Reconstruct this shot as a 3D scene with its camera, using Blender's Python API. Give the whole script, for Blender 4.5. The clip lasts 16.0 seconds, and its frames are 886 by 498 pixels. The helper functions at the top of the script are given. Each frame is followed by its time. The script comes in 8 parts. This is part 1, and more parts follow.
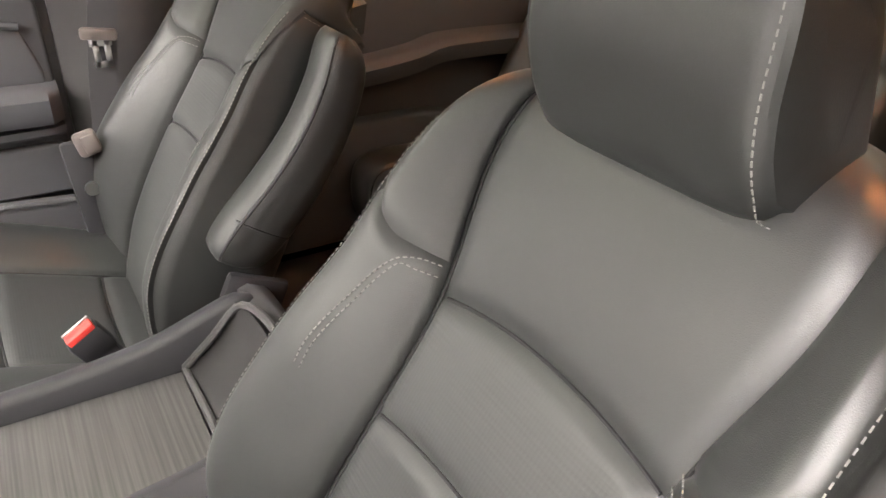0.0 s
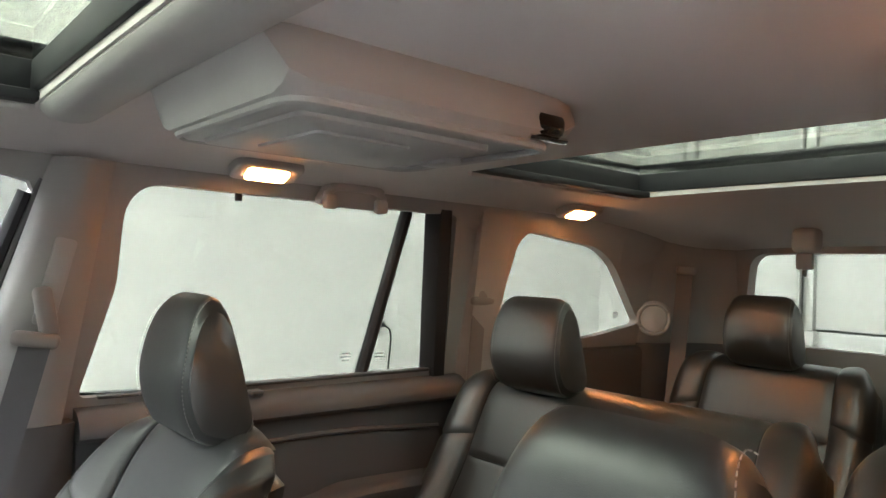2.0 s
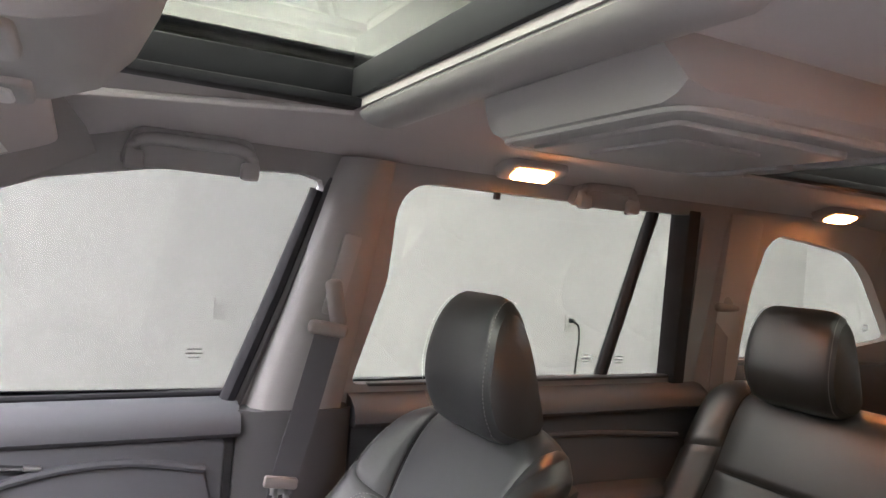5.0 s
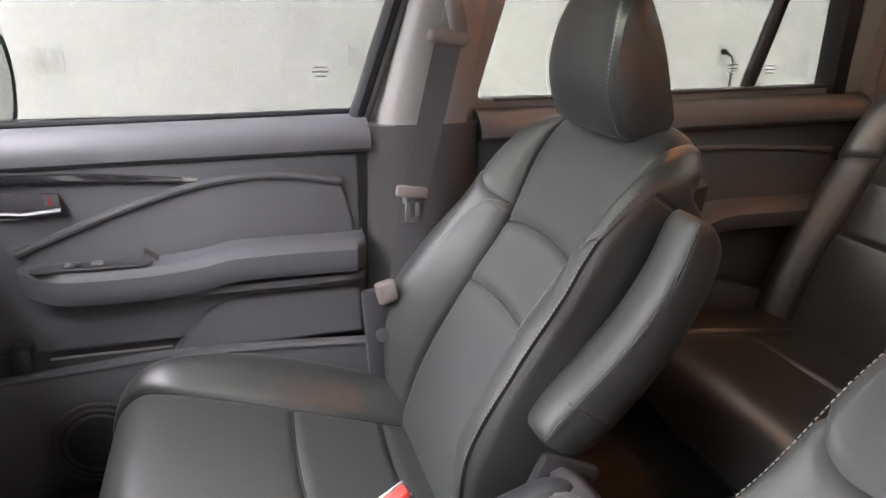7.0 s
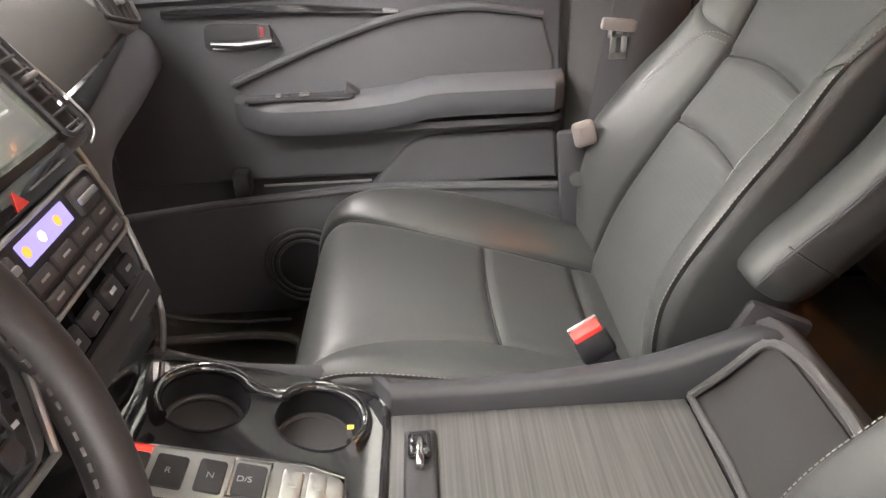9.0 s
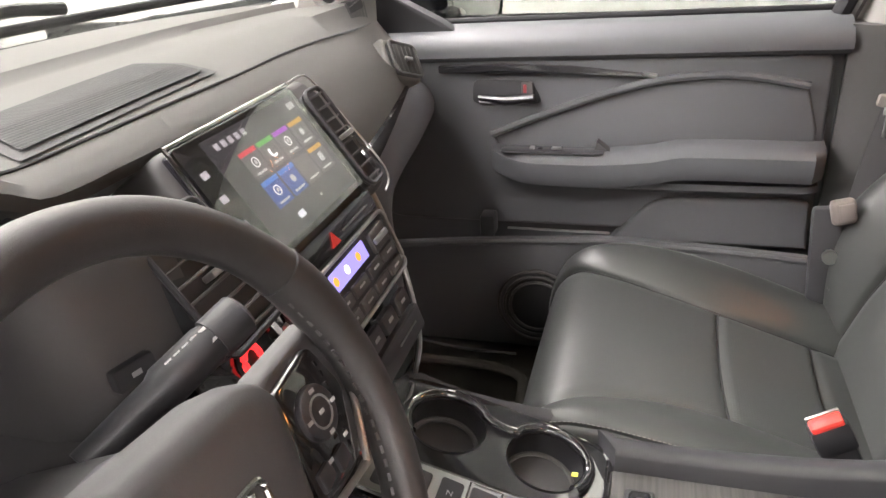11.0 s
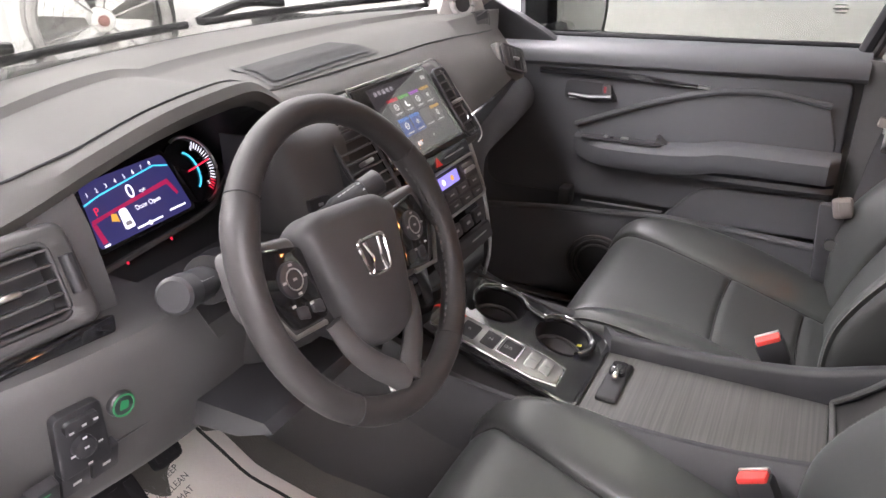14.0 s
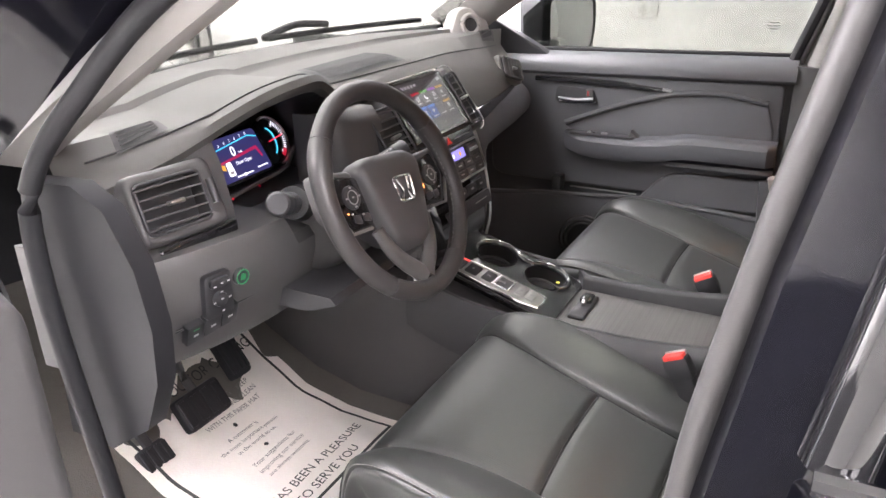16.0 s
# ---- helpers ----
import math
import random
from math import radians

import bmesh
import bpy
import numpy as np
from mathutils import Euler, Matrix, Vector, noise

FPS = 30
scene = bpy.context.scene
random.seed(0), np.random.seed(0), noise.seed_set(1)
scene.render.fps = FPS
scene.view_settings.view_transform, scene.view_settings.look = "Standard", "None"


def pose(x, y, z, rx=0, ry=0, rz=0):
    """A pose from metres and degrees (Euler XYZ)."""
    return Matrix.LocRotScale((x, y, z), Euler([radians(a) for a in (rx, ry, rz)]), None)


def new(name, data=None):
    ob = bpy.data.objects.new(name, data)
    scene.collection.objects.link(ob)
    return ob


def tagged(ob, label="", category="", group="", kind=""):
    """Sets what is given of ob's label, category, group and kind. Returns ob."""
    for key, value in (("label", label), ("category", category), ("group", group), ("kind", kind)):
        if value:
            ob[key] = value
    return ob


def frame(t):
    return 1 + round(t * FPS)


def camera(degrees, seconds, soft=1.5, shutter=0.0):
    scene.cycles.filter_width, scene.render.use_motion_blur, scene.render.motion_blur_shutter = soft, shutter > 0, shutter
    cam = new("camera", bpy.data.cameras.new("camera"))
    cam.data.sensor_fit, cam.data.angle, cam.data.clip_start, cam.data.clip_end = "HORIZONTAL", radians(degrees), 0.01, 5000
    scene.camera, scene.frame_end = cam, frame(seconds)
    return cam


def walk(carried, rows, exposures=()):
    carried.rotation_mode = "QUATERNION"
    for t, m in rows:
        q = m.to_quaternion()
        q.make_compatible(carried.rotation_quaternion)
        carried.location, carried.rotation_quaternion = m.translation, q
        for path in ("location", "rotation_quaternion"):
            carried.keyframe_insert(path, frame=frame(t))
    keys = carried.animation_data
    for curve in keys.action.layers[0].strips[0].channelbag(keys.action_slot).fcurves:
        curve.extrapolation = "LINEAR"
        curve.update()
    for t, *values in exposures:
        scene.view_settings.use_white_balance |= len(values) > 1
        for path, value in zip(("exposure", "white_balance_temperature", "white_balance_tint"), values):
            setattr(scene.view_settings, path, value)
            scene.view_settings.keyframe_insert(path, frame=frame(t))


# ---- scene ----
cam = camera(62.53, 16.0)
PATH = [
    (0, -0.6769, -0.3835, 1.3347, 60.90, -0.99, -120.82),
    (0.5, -0.6339, -0.3884, 1.3621, 69.27, -2.04, -127.03),
    (1, -0.6246, -0.3859, 1.3937, 77.90, -0.95, -130.01),
    (1.5, -0.6402, -0.3578, 1.4101, 86.65, -1.43, -130.70),
    (2, -0.6486, -0.3409, 1.4397, 91.90, -2.21, -129.58),
    (2.5, -0.6547, -0.3221, 1.4599, 95.10, -2.92, -127.19),
    (3, -0.6546, -0.2960, 1.4776, 96.16, -3.61, -124.37),
    (5.5, -0.5224, -0.1830, 1.4359, 86.59, -3.91, -114.09),
    (6, -0.5244, -0.2052, 1.4203, 81.09, -2.71, -111.19),
    (6.5, -0.5306, -0.2202, 1.3970, 75.89, -1.60, -108.70),
    (7, -0.5367, -0.2264, 1.3708, 70.97, -0.66, -106.33),
    (7.5, -0.5354, -0.2333, 1.3421, 66.73, 0.17, -103.63),
    (8, -0.5331, -0.2378, 1.3206, 63.63, 0.74, -100.34),
    (8.5, -0.5289, -0.2234, 1.3100, 61.72, 1.50, -96.59),
    (9, -0.5272, -0.2029, 1.3097, 61.21, 2.32, -92.38),
    (9.5, -0.5276, -0.1793, 1.3203, 61.19, 2.95, -88.18),
    (10, -0.5305, -0.1677, 1.3357, 62.03, 3.73, -83.45),
    (12.5, -0.7447, -0.2026, 1.4199, 66.07, 1.11, -65.73),
    (13, -0.8169, -0.2555, 1.4261, 65.78, 0.72, -64.46),
    (13.5, -0.8829, -0.3356, 1.4228, 65.36, 0.80, -63.31),
    (14, -0.9527, -0.3860, 1.4268, 65.45, 0.78, -62.83),
    (14.5, -1.0617, -0.4142, 1.4400, 66.04, 0.97, -62.50),
    (15, -1.1628, -0.4556, 1.4457, 66.62, 0.96, -62.22),
    (15.5, -1.2271, -0.5204, 1.4523, 67.20, 1.07, -61.70),
    (16, -1.2932, -0.5792, 1.4511, 67.38, 1.27, -61.55),
]
# seconds, stops, kelvin, tint
EXPOSURES = [(0.0, 1.45, 6800, 18), (0.5, 1.5, 6850, 18), (1.0, 1.55, 6600, 9), (1.5, 1.46, 6250, 6), (3.0, 1.25, 5900, 21), (5.5, 1.09, 6150, 23), (7.0, 1.26, 6200, 21),
             (8.0, 1.75, 6550, 19), (9.0, 1.68, 6700, 18), (10.0, 1.7, 6650, 16), (12.5, 1.11, 6550, 20), (14.0, 1.12, 6350, 22), (16.0, 1.2, 6350, 20)]
walk(cam, [(t, pose(x, y, z, rx, ry, rz)) for t, x, y, z, rx, ry, rz in PATH], EXPOSURES)

# ---- world, lamps, exposure ----
world = bpy.data.worlds.new("showroom_air")
scene.world = world
world.use_nodes = True
world.node_tree.nodes["Background"].inputs[0].default_value = (0.9, 0.95, 1.0, 1)
world.node_tree.nodes["Background"].inputs[1].default_value = 0.05
PANEL_POWER = 16.0      # ceiling light panels
FILL_POWER = 21.0      # long fill panels added before the car
DOME_POWER = 54.0       # warm roof lamps in the car
CX = 0.02               # the car's middle


# ---- materials ----
def material(name, colour, rough=0.5, metal=0.0, grain=0.0, grain_scale=300.0, spread=0.08, stain_scale=6.0,
             coat=0.0, emit=None, power=0.0, spec=0.5, ridge=None):
    """A painted or moulded surface: two scales of tone, fine relief, uneven gloss."""
    m = bpy.data.materials.new(name)
    m.use_nodes = True
    nt = m.node_tree
    b = nt.nodes["Principled BSDF"]
    b.inputs["Roughness"].default_value = rough
    b.inputs["Metallic"].default_value = metal
    b.inputs["Coat Weight"].default_value = coat
    b.inputs["Coat Roughness"].default_value = 0.05
    b.inputs["Specular IOR Level"].default_value = spec
    geo = nt.nodes.new("ShaderNodeTexCoord")
    big = nt.nodes.new("ShaderNodeTexNoise")
    big.inputs["Scale"].default_value = stain_scale
    big.inputs["Detail"].default_value = 5
    nt.links.new(geo.outputs["Object"], big.inputs["Vector"])
    small = nt.nodes.new("ShaderNodeTexNoise")
    small.inputs["Scale"].default_value = grain_scale
    small.inputs["Detail"].default_value = 3
    nt.links.new(geo.outputs["Object"], small.inputs["Vector"])
    ramp = nt.nodes.new("ShaderNodeMixRGB")
    ramp.blend_type = "MIX"
    lo = [max(0, c * (1 - spread)) for c in colour]
    hi = [min(1, c * (1 + spread)) for c in colour]
    ramp.inputs[1].default_value = (*lo, 1)
    ramp.inputs[2].default_value = (*hi, 1)
    add = nt.nodes.new("ShaderNodeMath")
    add.operation = "MULTIPLY_ADD"
    add.inputs[1].default_value = 0.35
    nt.links.new(small.outputs["Fac"], add.inputs[0])
    half = nt.nodes.new("ShaderNodeMath")
    half.operation = "MULTIPLY"
    half.inputs[1].default_value = 0.65
    nt.links.new(big.outputs["Fac"], half.inputs[0])
    nt.links.new(half.outputs[0], add.inputs[2])
    nt.links.new(add.outputs[0], ramp.inputs[0])
    nt.links.new(ramp.outputs[0], b.inputs["Base Color"])
    rr = nt.nodes.new("ShaderNodeMapRange")
    rr.inputs["To Min"].default_value = max(0.02, rough - 0.08)
    rr.inputs["To Max"].default_value = min(1, rough + 0.08)
    nt.links.new(big.outputs["Fac"], rr.inputs["Value"])
    if rough > 0.12:
        nt.links.new(rr.outputs[0], b.inputs["Roughness"])
    if grain > 0:
        bump = nt.nodes.new("ShaderNodeBump")
        bump.inputs["Strength"].default_value = 1.0
        bump.inputs["Distance"].default_value = grain
        height = small.outputs["Fac"]
        if ridge == "leather":
            v = nt.nodes.new("ShaderNodeTexVoronoi")
            v.feature = "DISTANCE_TO_EDGE"
            v.inputs["Scale"].default_value = grain_scale * 1.6
            nt.links.new(geo.outputs["Object"], v.inputs["Vector"])
            height = v.outputs["Distance"]
        if ridge == "perforated":
            v = nt.nodes.new("ShaderNodeTexVoronoi")
            v.inputs["Scale"].default_value = 260.0
            v.inputs["Randomness"].default_value = 0.0
            nt.links.new(geo.outputs["Object"], v.inputs["Vector"])
            height = v.outputs["Distance"]
        nt.links.new(height, bump.inputs["Height"])
        nt.links.new(bump.outputs[0], b.inputs["Normal"])
    if emit:
        b.inputs["Emission Color"].default_value = (*emit, 1)
        b.inputs["Emission Strength"].default_value = power
    return m


def wood_material(name, dark, light):
    """Striped laminate with the grain along y."""
    m = material(name, light, 0.38, grain=0.00005, grain_scale=200)
    nt = m.node_tree
    tc = nt.nodes.new("ShaderNodeTexCoord")
    mp = nt.nodes.new("ShaderNodeMapping")
    mp.inputs["Scale"].default_value = (4, 260, 4)
    n = nt.nodes.new("ShaderNodeTexNoise")
    n.inputs["Scale"].default_value = 1.0
    n.inputs["Detail"].default_value = 6
    r = nt.nodes.new("ShaderNodeValToRGB")
    r.color_ramp.elements[0].position, r.color_ramp.elements[1].position = 0.35, 0.65
    r.color_ramp.elements[0].color, r.color_ramp.elements[1].color = (*dark, 1), (*light, 1)
    nt.links.new(tc.outputs["Object"], mp.inputs[0])
    nt.links.new(mp.outputs[0], n.inputs["Vector"])
    nt.links.new(n.outputs["Fac"], r.inputs[0])
    nt.links.new(r.outputs[0], nt.nodes["Principled BSDF"].inputs["Base Color"])
    return m


def glass_material(name, tint, gloss=0.05):
    """A thin pane: lets light straight through, with a clear mirror reflection."""
    m = bpy.data.materials.new(name)
    m.use_nodes = True
    nt = m.node_tree
    out = nt.nodes["Material Output"]
    nt.nodes.remove(nt.nodes["Principled BSDF"])
    t = nt.nodes.new("ShaderNodeBsdfTransparent")
    t.inputs[0].default_value = (*tint, 1)
    g = nt.nodes.new("ShaderNodeBsdfGlossy")
    g.inputs["Roughness"].default_value = 0.02
    lw = nt.nodes.new("ShaderNodeLayerWeight")
    lw.inputs[0].default_value = 0.5
    pw = nt.nodes.new("ShaderNodeMath")
    pw.operation = "POWER"
    pw.inputs[1].default_value = 4.0
    nt.links.new(lw.outputs["Facing"], pw.inputs[0])
    f = nt.nodes.new("ShaderNodeMath")
    f.operation = "MULTIPLY_ADD"
    f.inputs[1].default_value = 0.5
    f.inputs[2].default_value = gloss * 0.5
    nt.links.new(pw.outputs[0], f.inputs[0])
    mix = nt.nodes.new("ShaderNodeMixShader")
    nt.links.new(f.outputs[0], mix.inputs[0])
    nt.links.new(t.outputs[0], mix.inputs[1])
    nt.links.new(g.outputs[0], mix.inputs[2])
    nt.links.new(mix.outputs[0], out.inputs[0])
    return m


LEATHER = material("black_leather", (0.0175, 0.0190, 0.0178), 0.40, spec=0.85, grain=0.00012, grain_scale=420, ridge="leather", spread=0.12)
LEATHER_PERF = material("perforated_leather", (0.0200, 0.0216, 0.0203), 0.42, spec=0.9, grain=0.00016, grain_scale=500, ridge="perforated", spread=0.12)
STITCH = material("grey_thread", (0.20, 0.198, 0.188), 0.7, grain=0.0002, grain_scale=900)
PLASTIC = material("soft_black_plastic", (0.054, 0.0525, 0.052), 0.52, grain=0.00010, grain_scale=700, spread=0.10)
PLASTIC_DARK = material("hard_black_plastic", (0.022, 0.022, 0.024), 0.45, grain=0.00006, grain_scale=900, spread=0.15)
DASH_PAD = material("dash_pad_grey", (0.125, 0.122, 0.113), 0.56, grain=0.00012, grain_scale=650, spread=0.08)
DOOR_SOFT = material("door_trim_charcoal", (0.064, 0.066, 0.071), 0.55, grain=0.00010, grain_scale=650, spread=0.08)
GLOSS = material("piano_black", (0.008, 0.008, 0.009), 0.06, coat=1.0, spread=0.05)
PAINT = material("black_car_paint", (0.004, 0.004, 0.006), 0.07, spec=0.32, spread=0.05)
RUBBER = material("black_rubber", (0.012, 0.012, 0.014), 0.6, spec=0.3, grain=0.00008, grain_scale=500, spread=0.15)
CHROME = material("chrome", (0.75, 0.75, 0.74), 0.10, metal=1.0, spread=0.03)
DARK_CHROME = material("dark_satin_chrome", (0.22, 0.22, 0.23), 0.28, metal=1.0, spread=0.05)
SATIN = material("satin_silver", (0.45, 0.45, 0.44), 0.30, metal=1.0, spread=0.05)
HEADLINER = material("headliner_fabric", (0.46, 0.435, 0.42), 0.9, grain=0.0003, grain_scale=900, spread=0.07, spec=0.2)
PILLAR = material("pillar_trim_grey", (0.23, 0.220, 0.210), 0.6, grain=0.0001, grain_scale=700, spread=0.05)
HOUSING = material("roof_plastic_grey", (0.27, 0.260, 0.248), 0.5, grain=0.00008, grain_scale=700, spread=0.05)
CARPET = material("grey_carpet", (0.13, 0.123, 0.112), 0.95, grain=0.0012, grain_scale=420, spread=0.25, spec=0.1)
PAPER = material("mat_paper", (0.86, 0.81, 0.765), 0.85, grain=0.0004, grain_scale=220, spread=0.07, stain_scale=18)
DARK_TRIM = material("dark_trim_plastic", (0.042, 0.0405, 0.041), 0.5, grain=0.0001, grain_scale=700, spread=0.12)
# Black for print and the binnacle back, and for painted shade in vents.
INK_AND_SHADE = material("black_ink_and_shade", (0.02, 0.02, 0.022), 0.6)
INK_GREY = material("grey_ink", (0.16, 0.15, 0.15), 0.6)
BELT = material("belt_webbing", (0.055, 0.055, 0.058), 0.7, grain=0.0003, grain_scale=900, spread=0.12)
BELT_GREY = material("grey_belt_webbing", (0.135, 0.12, 0.112), 0.7, grain=0.0003, grain_scale=900, spread=0.12)
BELT_PLASTIC = material("belt_guide_plastic", (0.145, 0.128, 0.118), 0.5, spread=0.06)
DULL_RED = material("dull_red_mark", (0.22, 0.03, 0.035), 0.4, spread=0.06)
RED = material("red_plastic", (0.75, 0.05, 0.04), 0.4, spread=0.06)
TRAY = wood_material("striped_laminate", (0.040, 0.039, 0.037), (0.078, 0.076, 0.072))
GLASS = glass_material("window_glass", (0.32, 0.328, 0.313), 0.015)
ROOF_GLASS = glass_material("roof_glass", (0.43, 0.45, 0.40), 0.03)
SCREEN_PANE = glass_material("windscreen_glass", (0.145, 0.150, 0.140), 0.06)
# Tint made dark to keep light off the rear seats.
LIGHT_CUT_GLASS = glass_material("light_cutting_glass", (0.16, 0.165, 0.15))
PRIVACY = glass_material("tinted_glass", (0.40, 0.41, 0.382))
SCREEN_GLASS = glass_material("display_glass", (0.80, 0.80, 0.80), 0.50)
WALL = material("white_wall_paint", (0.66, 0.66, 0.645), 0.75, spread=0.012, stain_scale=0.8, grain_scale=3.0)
# Greyed only to weaken the bounce from the unseen west wall.
WALL_DIMMED = material("dimmed_wall_paint", (0.42, 0.42, 0.41), 0.75, spread=0.03, stain_scale=1.5)
CEIL = material("white_ceiling", (0.74, 0.74, 0.72), 0.8, grain=0.0004, grain_scale=90, spread=0.02)
CONCRETE = material("grey_floor", (0.50, 0.49, 0.47), 0.35, grain=0.0006, grain_scale=60, spread=0.18, stain_scale=2)
OUTLET = material("outlet_plastic", (0.58, 0.58, 0.56), 0.4)
SOCKET = material("socket_plastic", (0.42, 0.42, 0.40), 0.4)
PRINT = material("white_print", (0.34, 0.34, 0.34), 0.5)
WHEEL_LEATHER = material("dark_wheel_leather", (0.030, 0.028, 0.0275), 0.46, spec=0.4, grain=0.00010, grain_scale=450, ridge="leather", spread=0.12)
LIGHT_PANEL = material("light_diffuser", (0.9, 0.9, 0.9), 0.5, emit=(1.0, 0.985, 0.955), power=PANEL_POWER)
# Stronger emission for the fill panels added ahead of the car.
FRONT_FILL = material("fill_diffuser", (0.9, 0.9, 0.9), 0.5, emit=(1.0, 0.985, 0.955), power=FILL_POWER)
DOME = material("dome_lens", (0.9, 0.8, 0.7), 0.3, emit=(1.0, 0.34, 0.09), power=DOME_POWER)


def glow(name, colour, power):
    return material(name, [c * 0.3 for c in colour], 0.4, emit=colour, power=power * 0.8)


LCD_BLUE = glow("lcd_blue", (0.022, 0.022, 0.085), 0.9)
LCD_WHITE = glow("lcd_white", (0.9, 0.92, 1.0), 1.0)
LCD_CYAN = glow("lcd_cyan", (0.05, 0.55, 0.80), 0.9)
LCD_RED = glow("lcd_red", (0.75, 0.02, 0.05), 0.9)
LCD_DIMRED = glow("lcd_dim_red", (0.32, 0.01, 0.06), 0.8)
LCD_GREY = glow("lcd_grey", (0.20, 0.19, 0.19), 0.7)
LCD_GREEN = glow("lcd_green", (0.15, 0.55, 0.10), 0.7)
LCD_PURPLE = glow("lcd_purple", (0.5, 0.08, 0.75), 0.7)
LCD_ORANGE = glow("lcd_orange", (0.75, 0.40, 0.05), 0.7)
LCD_SKY = glow("lcd_sky", (0.06, 0.22, 0.75), 0.8)
LCD_LILAC = glow("lcd_lilac", (0.25, 0.22, 0.75), 0.9)
LED_GREEN = glow("led_green", (0.02, 0.22, 0.08), 0.45)
SCREEN_BLACK = material("screen_black", (0.010, 0.010, 0.012), 0.10, coat=0.6)


# ---- building blocks ----
def base_of(ob):
    while ob.parent:
        ob = ob.parent
    return ob.location


def part(name, bm, mat, parent=None, label="", angle=38, flat=False):
    """Link a bmesh, built in the car's coordinates, as one mesh object."""
    me = bpy.data.meshes.new(name)
    bmesh.ops.recalc_face_normals(bm, faces=bm.faces)
    if parent:
        off = base_of(parent)
        bmesh.ops.translate(bm, verts=bm.verts, vec=-off)
    bm.to_mesh(me)
    bm.free()
    me.materials.append(mat)
    if not flat:
        me.polygons.foreach_set("use_smooth", [True] * len(me.polygons))
        me.set_sharp_from_angle(angle=radians(angle))
    ob = new(name, me)
    if parent:
        ob.parent = parent
    if label:
        ob["label"] = label
    return ob


def thing(name, at, label, category, group="", kind=""):
    ob = new(name)
    ob.location = at
    ob.empty_display_size = 0.05
    return tagged(ob, label, category, group, kind)


def smooth_at(keys, t):
    """Catmull-Rom through (t, a, b, ...) keys."""
    ks = [k[0] for k in keys]
    i = max(0, min(len(ks) - 2, int(np.searchsorted(ks, t, side="right")) - 1))
    p1, p2 = np.array(keys[i][1:], float), np.array(keys[i + 1][1:], float)
    h = ks[i + 1] - ks[i]
    m1 = (p2 - np.array(keys[i - 1][1:], float)) / (ks[i + 1] - ks[i - 1]) if i > 0 else (p2 - p1) / h
    m2 = (np.array(keys[i + 2][1:], float) - p1) / (ks[i + 2] - ks[i]) if i + 2 < len(ks) else (p2 - p1) / h
    s = (t - ks[i]) / h
    return (2*s**3-3*s**2+1)*p1 + (s**3-2*s**2+s)*h*m1 + (-2*s**3+3*s**2)*p2 + (s**3-s**2)*h*m2


def grid(bm, pts, close_u=False):
    """Faces over a 2D array of points; returns the verts."""
    vs = [[bm.verts.new(p) for p in row] for row in pts]
    n = len(vs[0])
    for i in range(len(vs) - 1):
        for j in range(n if close_u else n - 1):
            k = (j + 1) % n
            bm.faces.new((vs[i][j], vs[i][k], vs[i + 1][k], vs[i + 1][j]))
    return vs


def loft(rings, caps=True):
    bm = bmesh.new()
    vs = grid(bm, rings, close_u=True)
    if caps:
        bm.faces.new(vs[0][::-1])
        bm.faces.new(vs[-1])
    return bm


def patch(fn, nu, nv, edge_w=0.010, edge_d=0.006, rim=0.025, bulge=0.0, out=None):
    """A padded panel over fn(a, b), a and b from 0 to 1: its edges tuck in, and a rim closes it."""
    P = np.array([[fn(a, b) for a in np.linspace(0, 1, nu)] for b in np.linspace(0, 1, nv)], float)
    du = np.gradient(P, axis=1)
    dv = np.gradient(P, axis=0)
    N = np.cross(du, dv)
    N /= np.linalg.norm(N, axis=2, keepdims=True) + 1e-12
    if out is not None and float((N * np.array(out)).sum(axis=2).mean()) < 0:
        N = -N
    lu = np.linalg.norm(du, axis=2)
    lv = np.linalg.norm(dv, axis=2)
    cu = np.cumsum(lu, axis=1)
    cv = np.cumsum(lv, axis=0)
    d = np.minimum(np.minimum(cu - cu[:, :1], cu[:, -1:] - cu), np.minimum(cv - cv[:1], cv[-1:] - cv))
    s = np.clip(d / edge_w, 0, 1)
    disp = -edge_d * (1 - s) ** 2
    if bulge:
        a = np.linspace(-1, 1, nu)[None, :]
        b = np.linspace(-1, 1, nv)[:, None]
        disp = disp + bulge * (1 - a ** 4) * (1 - b ** 4)
    Q = P + N * disp[..., None]
    bm = bmesh.new()
    vs = grid(bm, Q.tolist())
    loop = [(0, j) for j in range(nu)] + [(i, nu - 1) for i in range(1, nv)] + \
           [(nv - 1, j) for j in range(nu - 2, -1, -1)] + [(i, 0) for i in range(nv - 2, 0, -1)]
    low = [bm.verts.new(Q[i, j] - N[i, j] * rim) for i, j in loop]
    for k in range(len(loop)):
        a, b = loop[k], loop[(k + 1) % len(loop)]
        bm.faces.new((vs[a[0]][a[1]], vs[b[0]][b[1]], low[(k + 1) % len(loop)], low[k]))
    return bm


def box(size, at, bevel=0.0, seg=2, turn=None):
    """A bevelled block."""
    bm = bmesh.new()
    bmesh.ops.create_cube(bm, size=1)
    bmesh.ops.scale(bm, vec=size, verts=bm.verts)
    if bevel > 0:
        bmesh.ops.bevel(bm, geom=bm.edges[:], offset=bevel, segments=seg, profile=0.5, affect="EDGES")
    m = Matrix.Translation(at)
    if turn:
        m = m @ Euler([radians(a) for a in turn]).to_matrix().to_4x4()
    bmesh.ops.transform(bm, matrix=m, verts=bm.verts)
    return bm


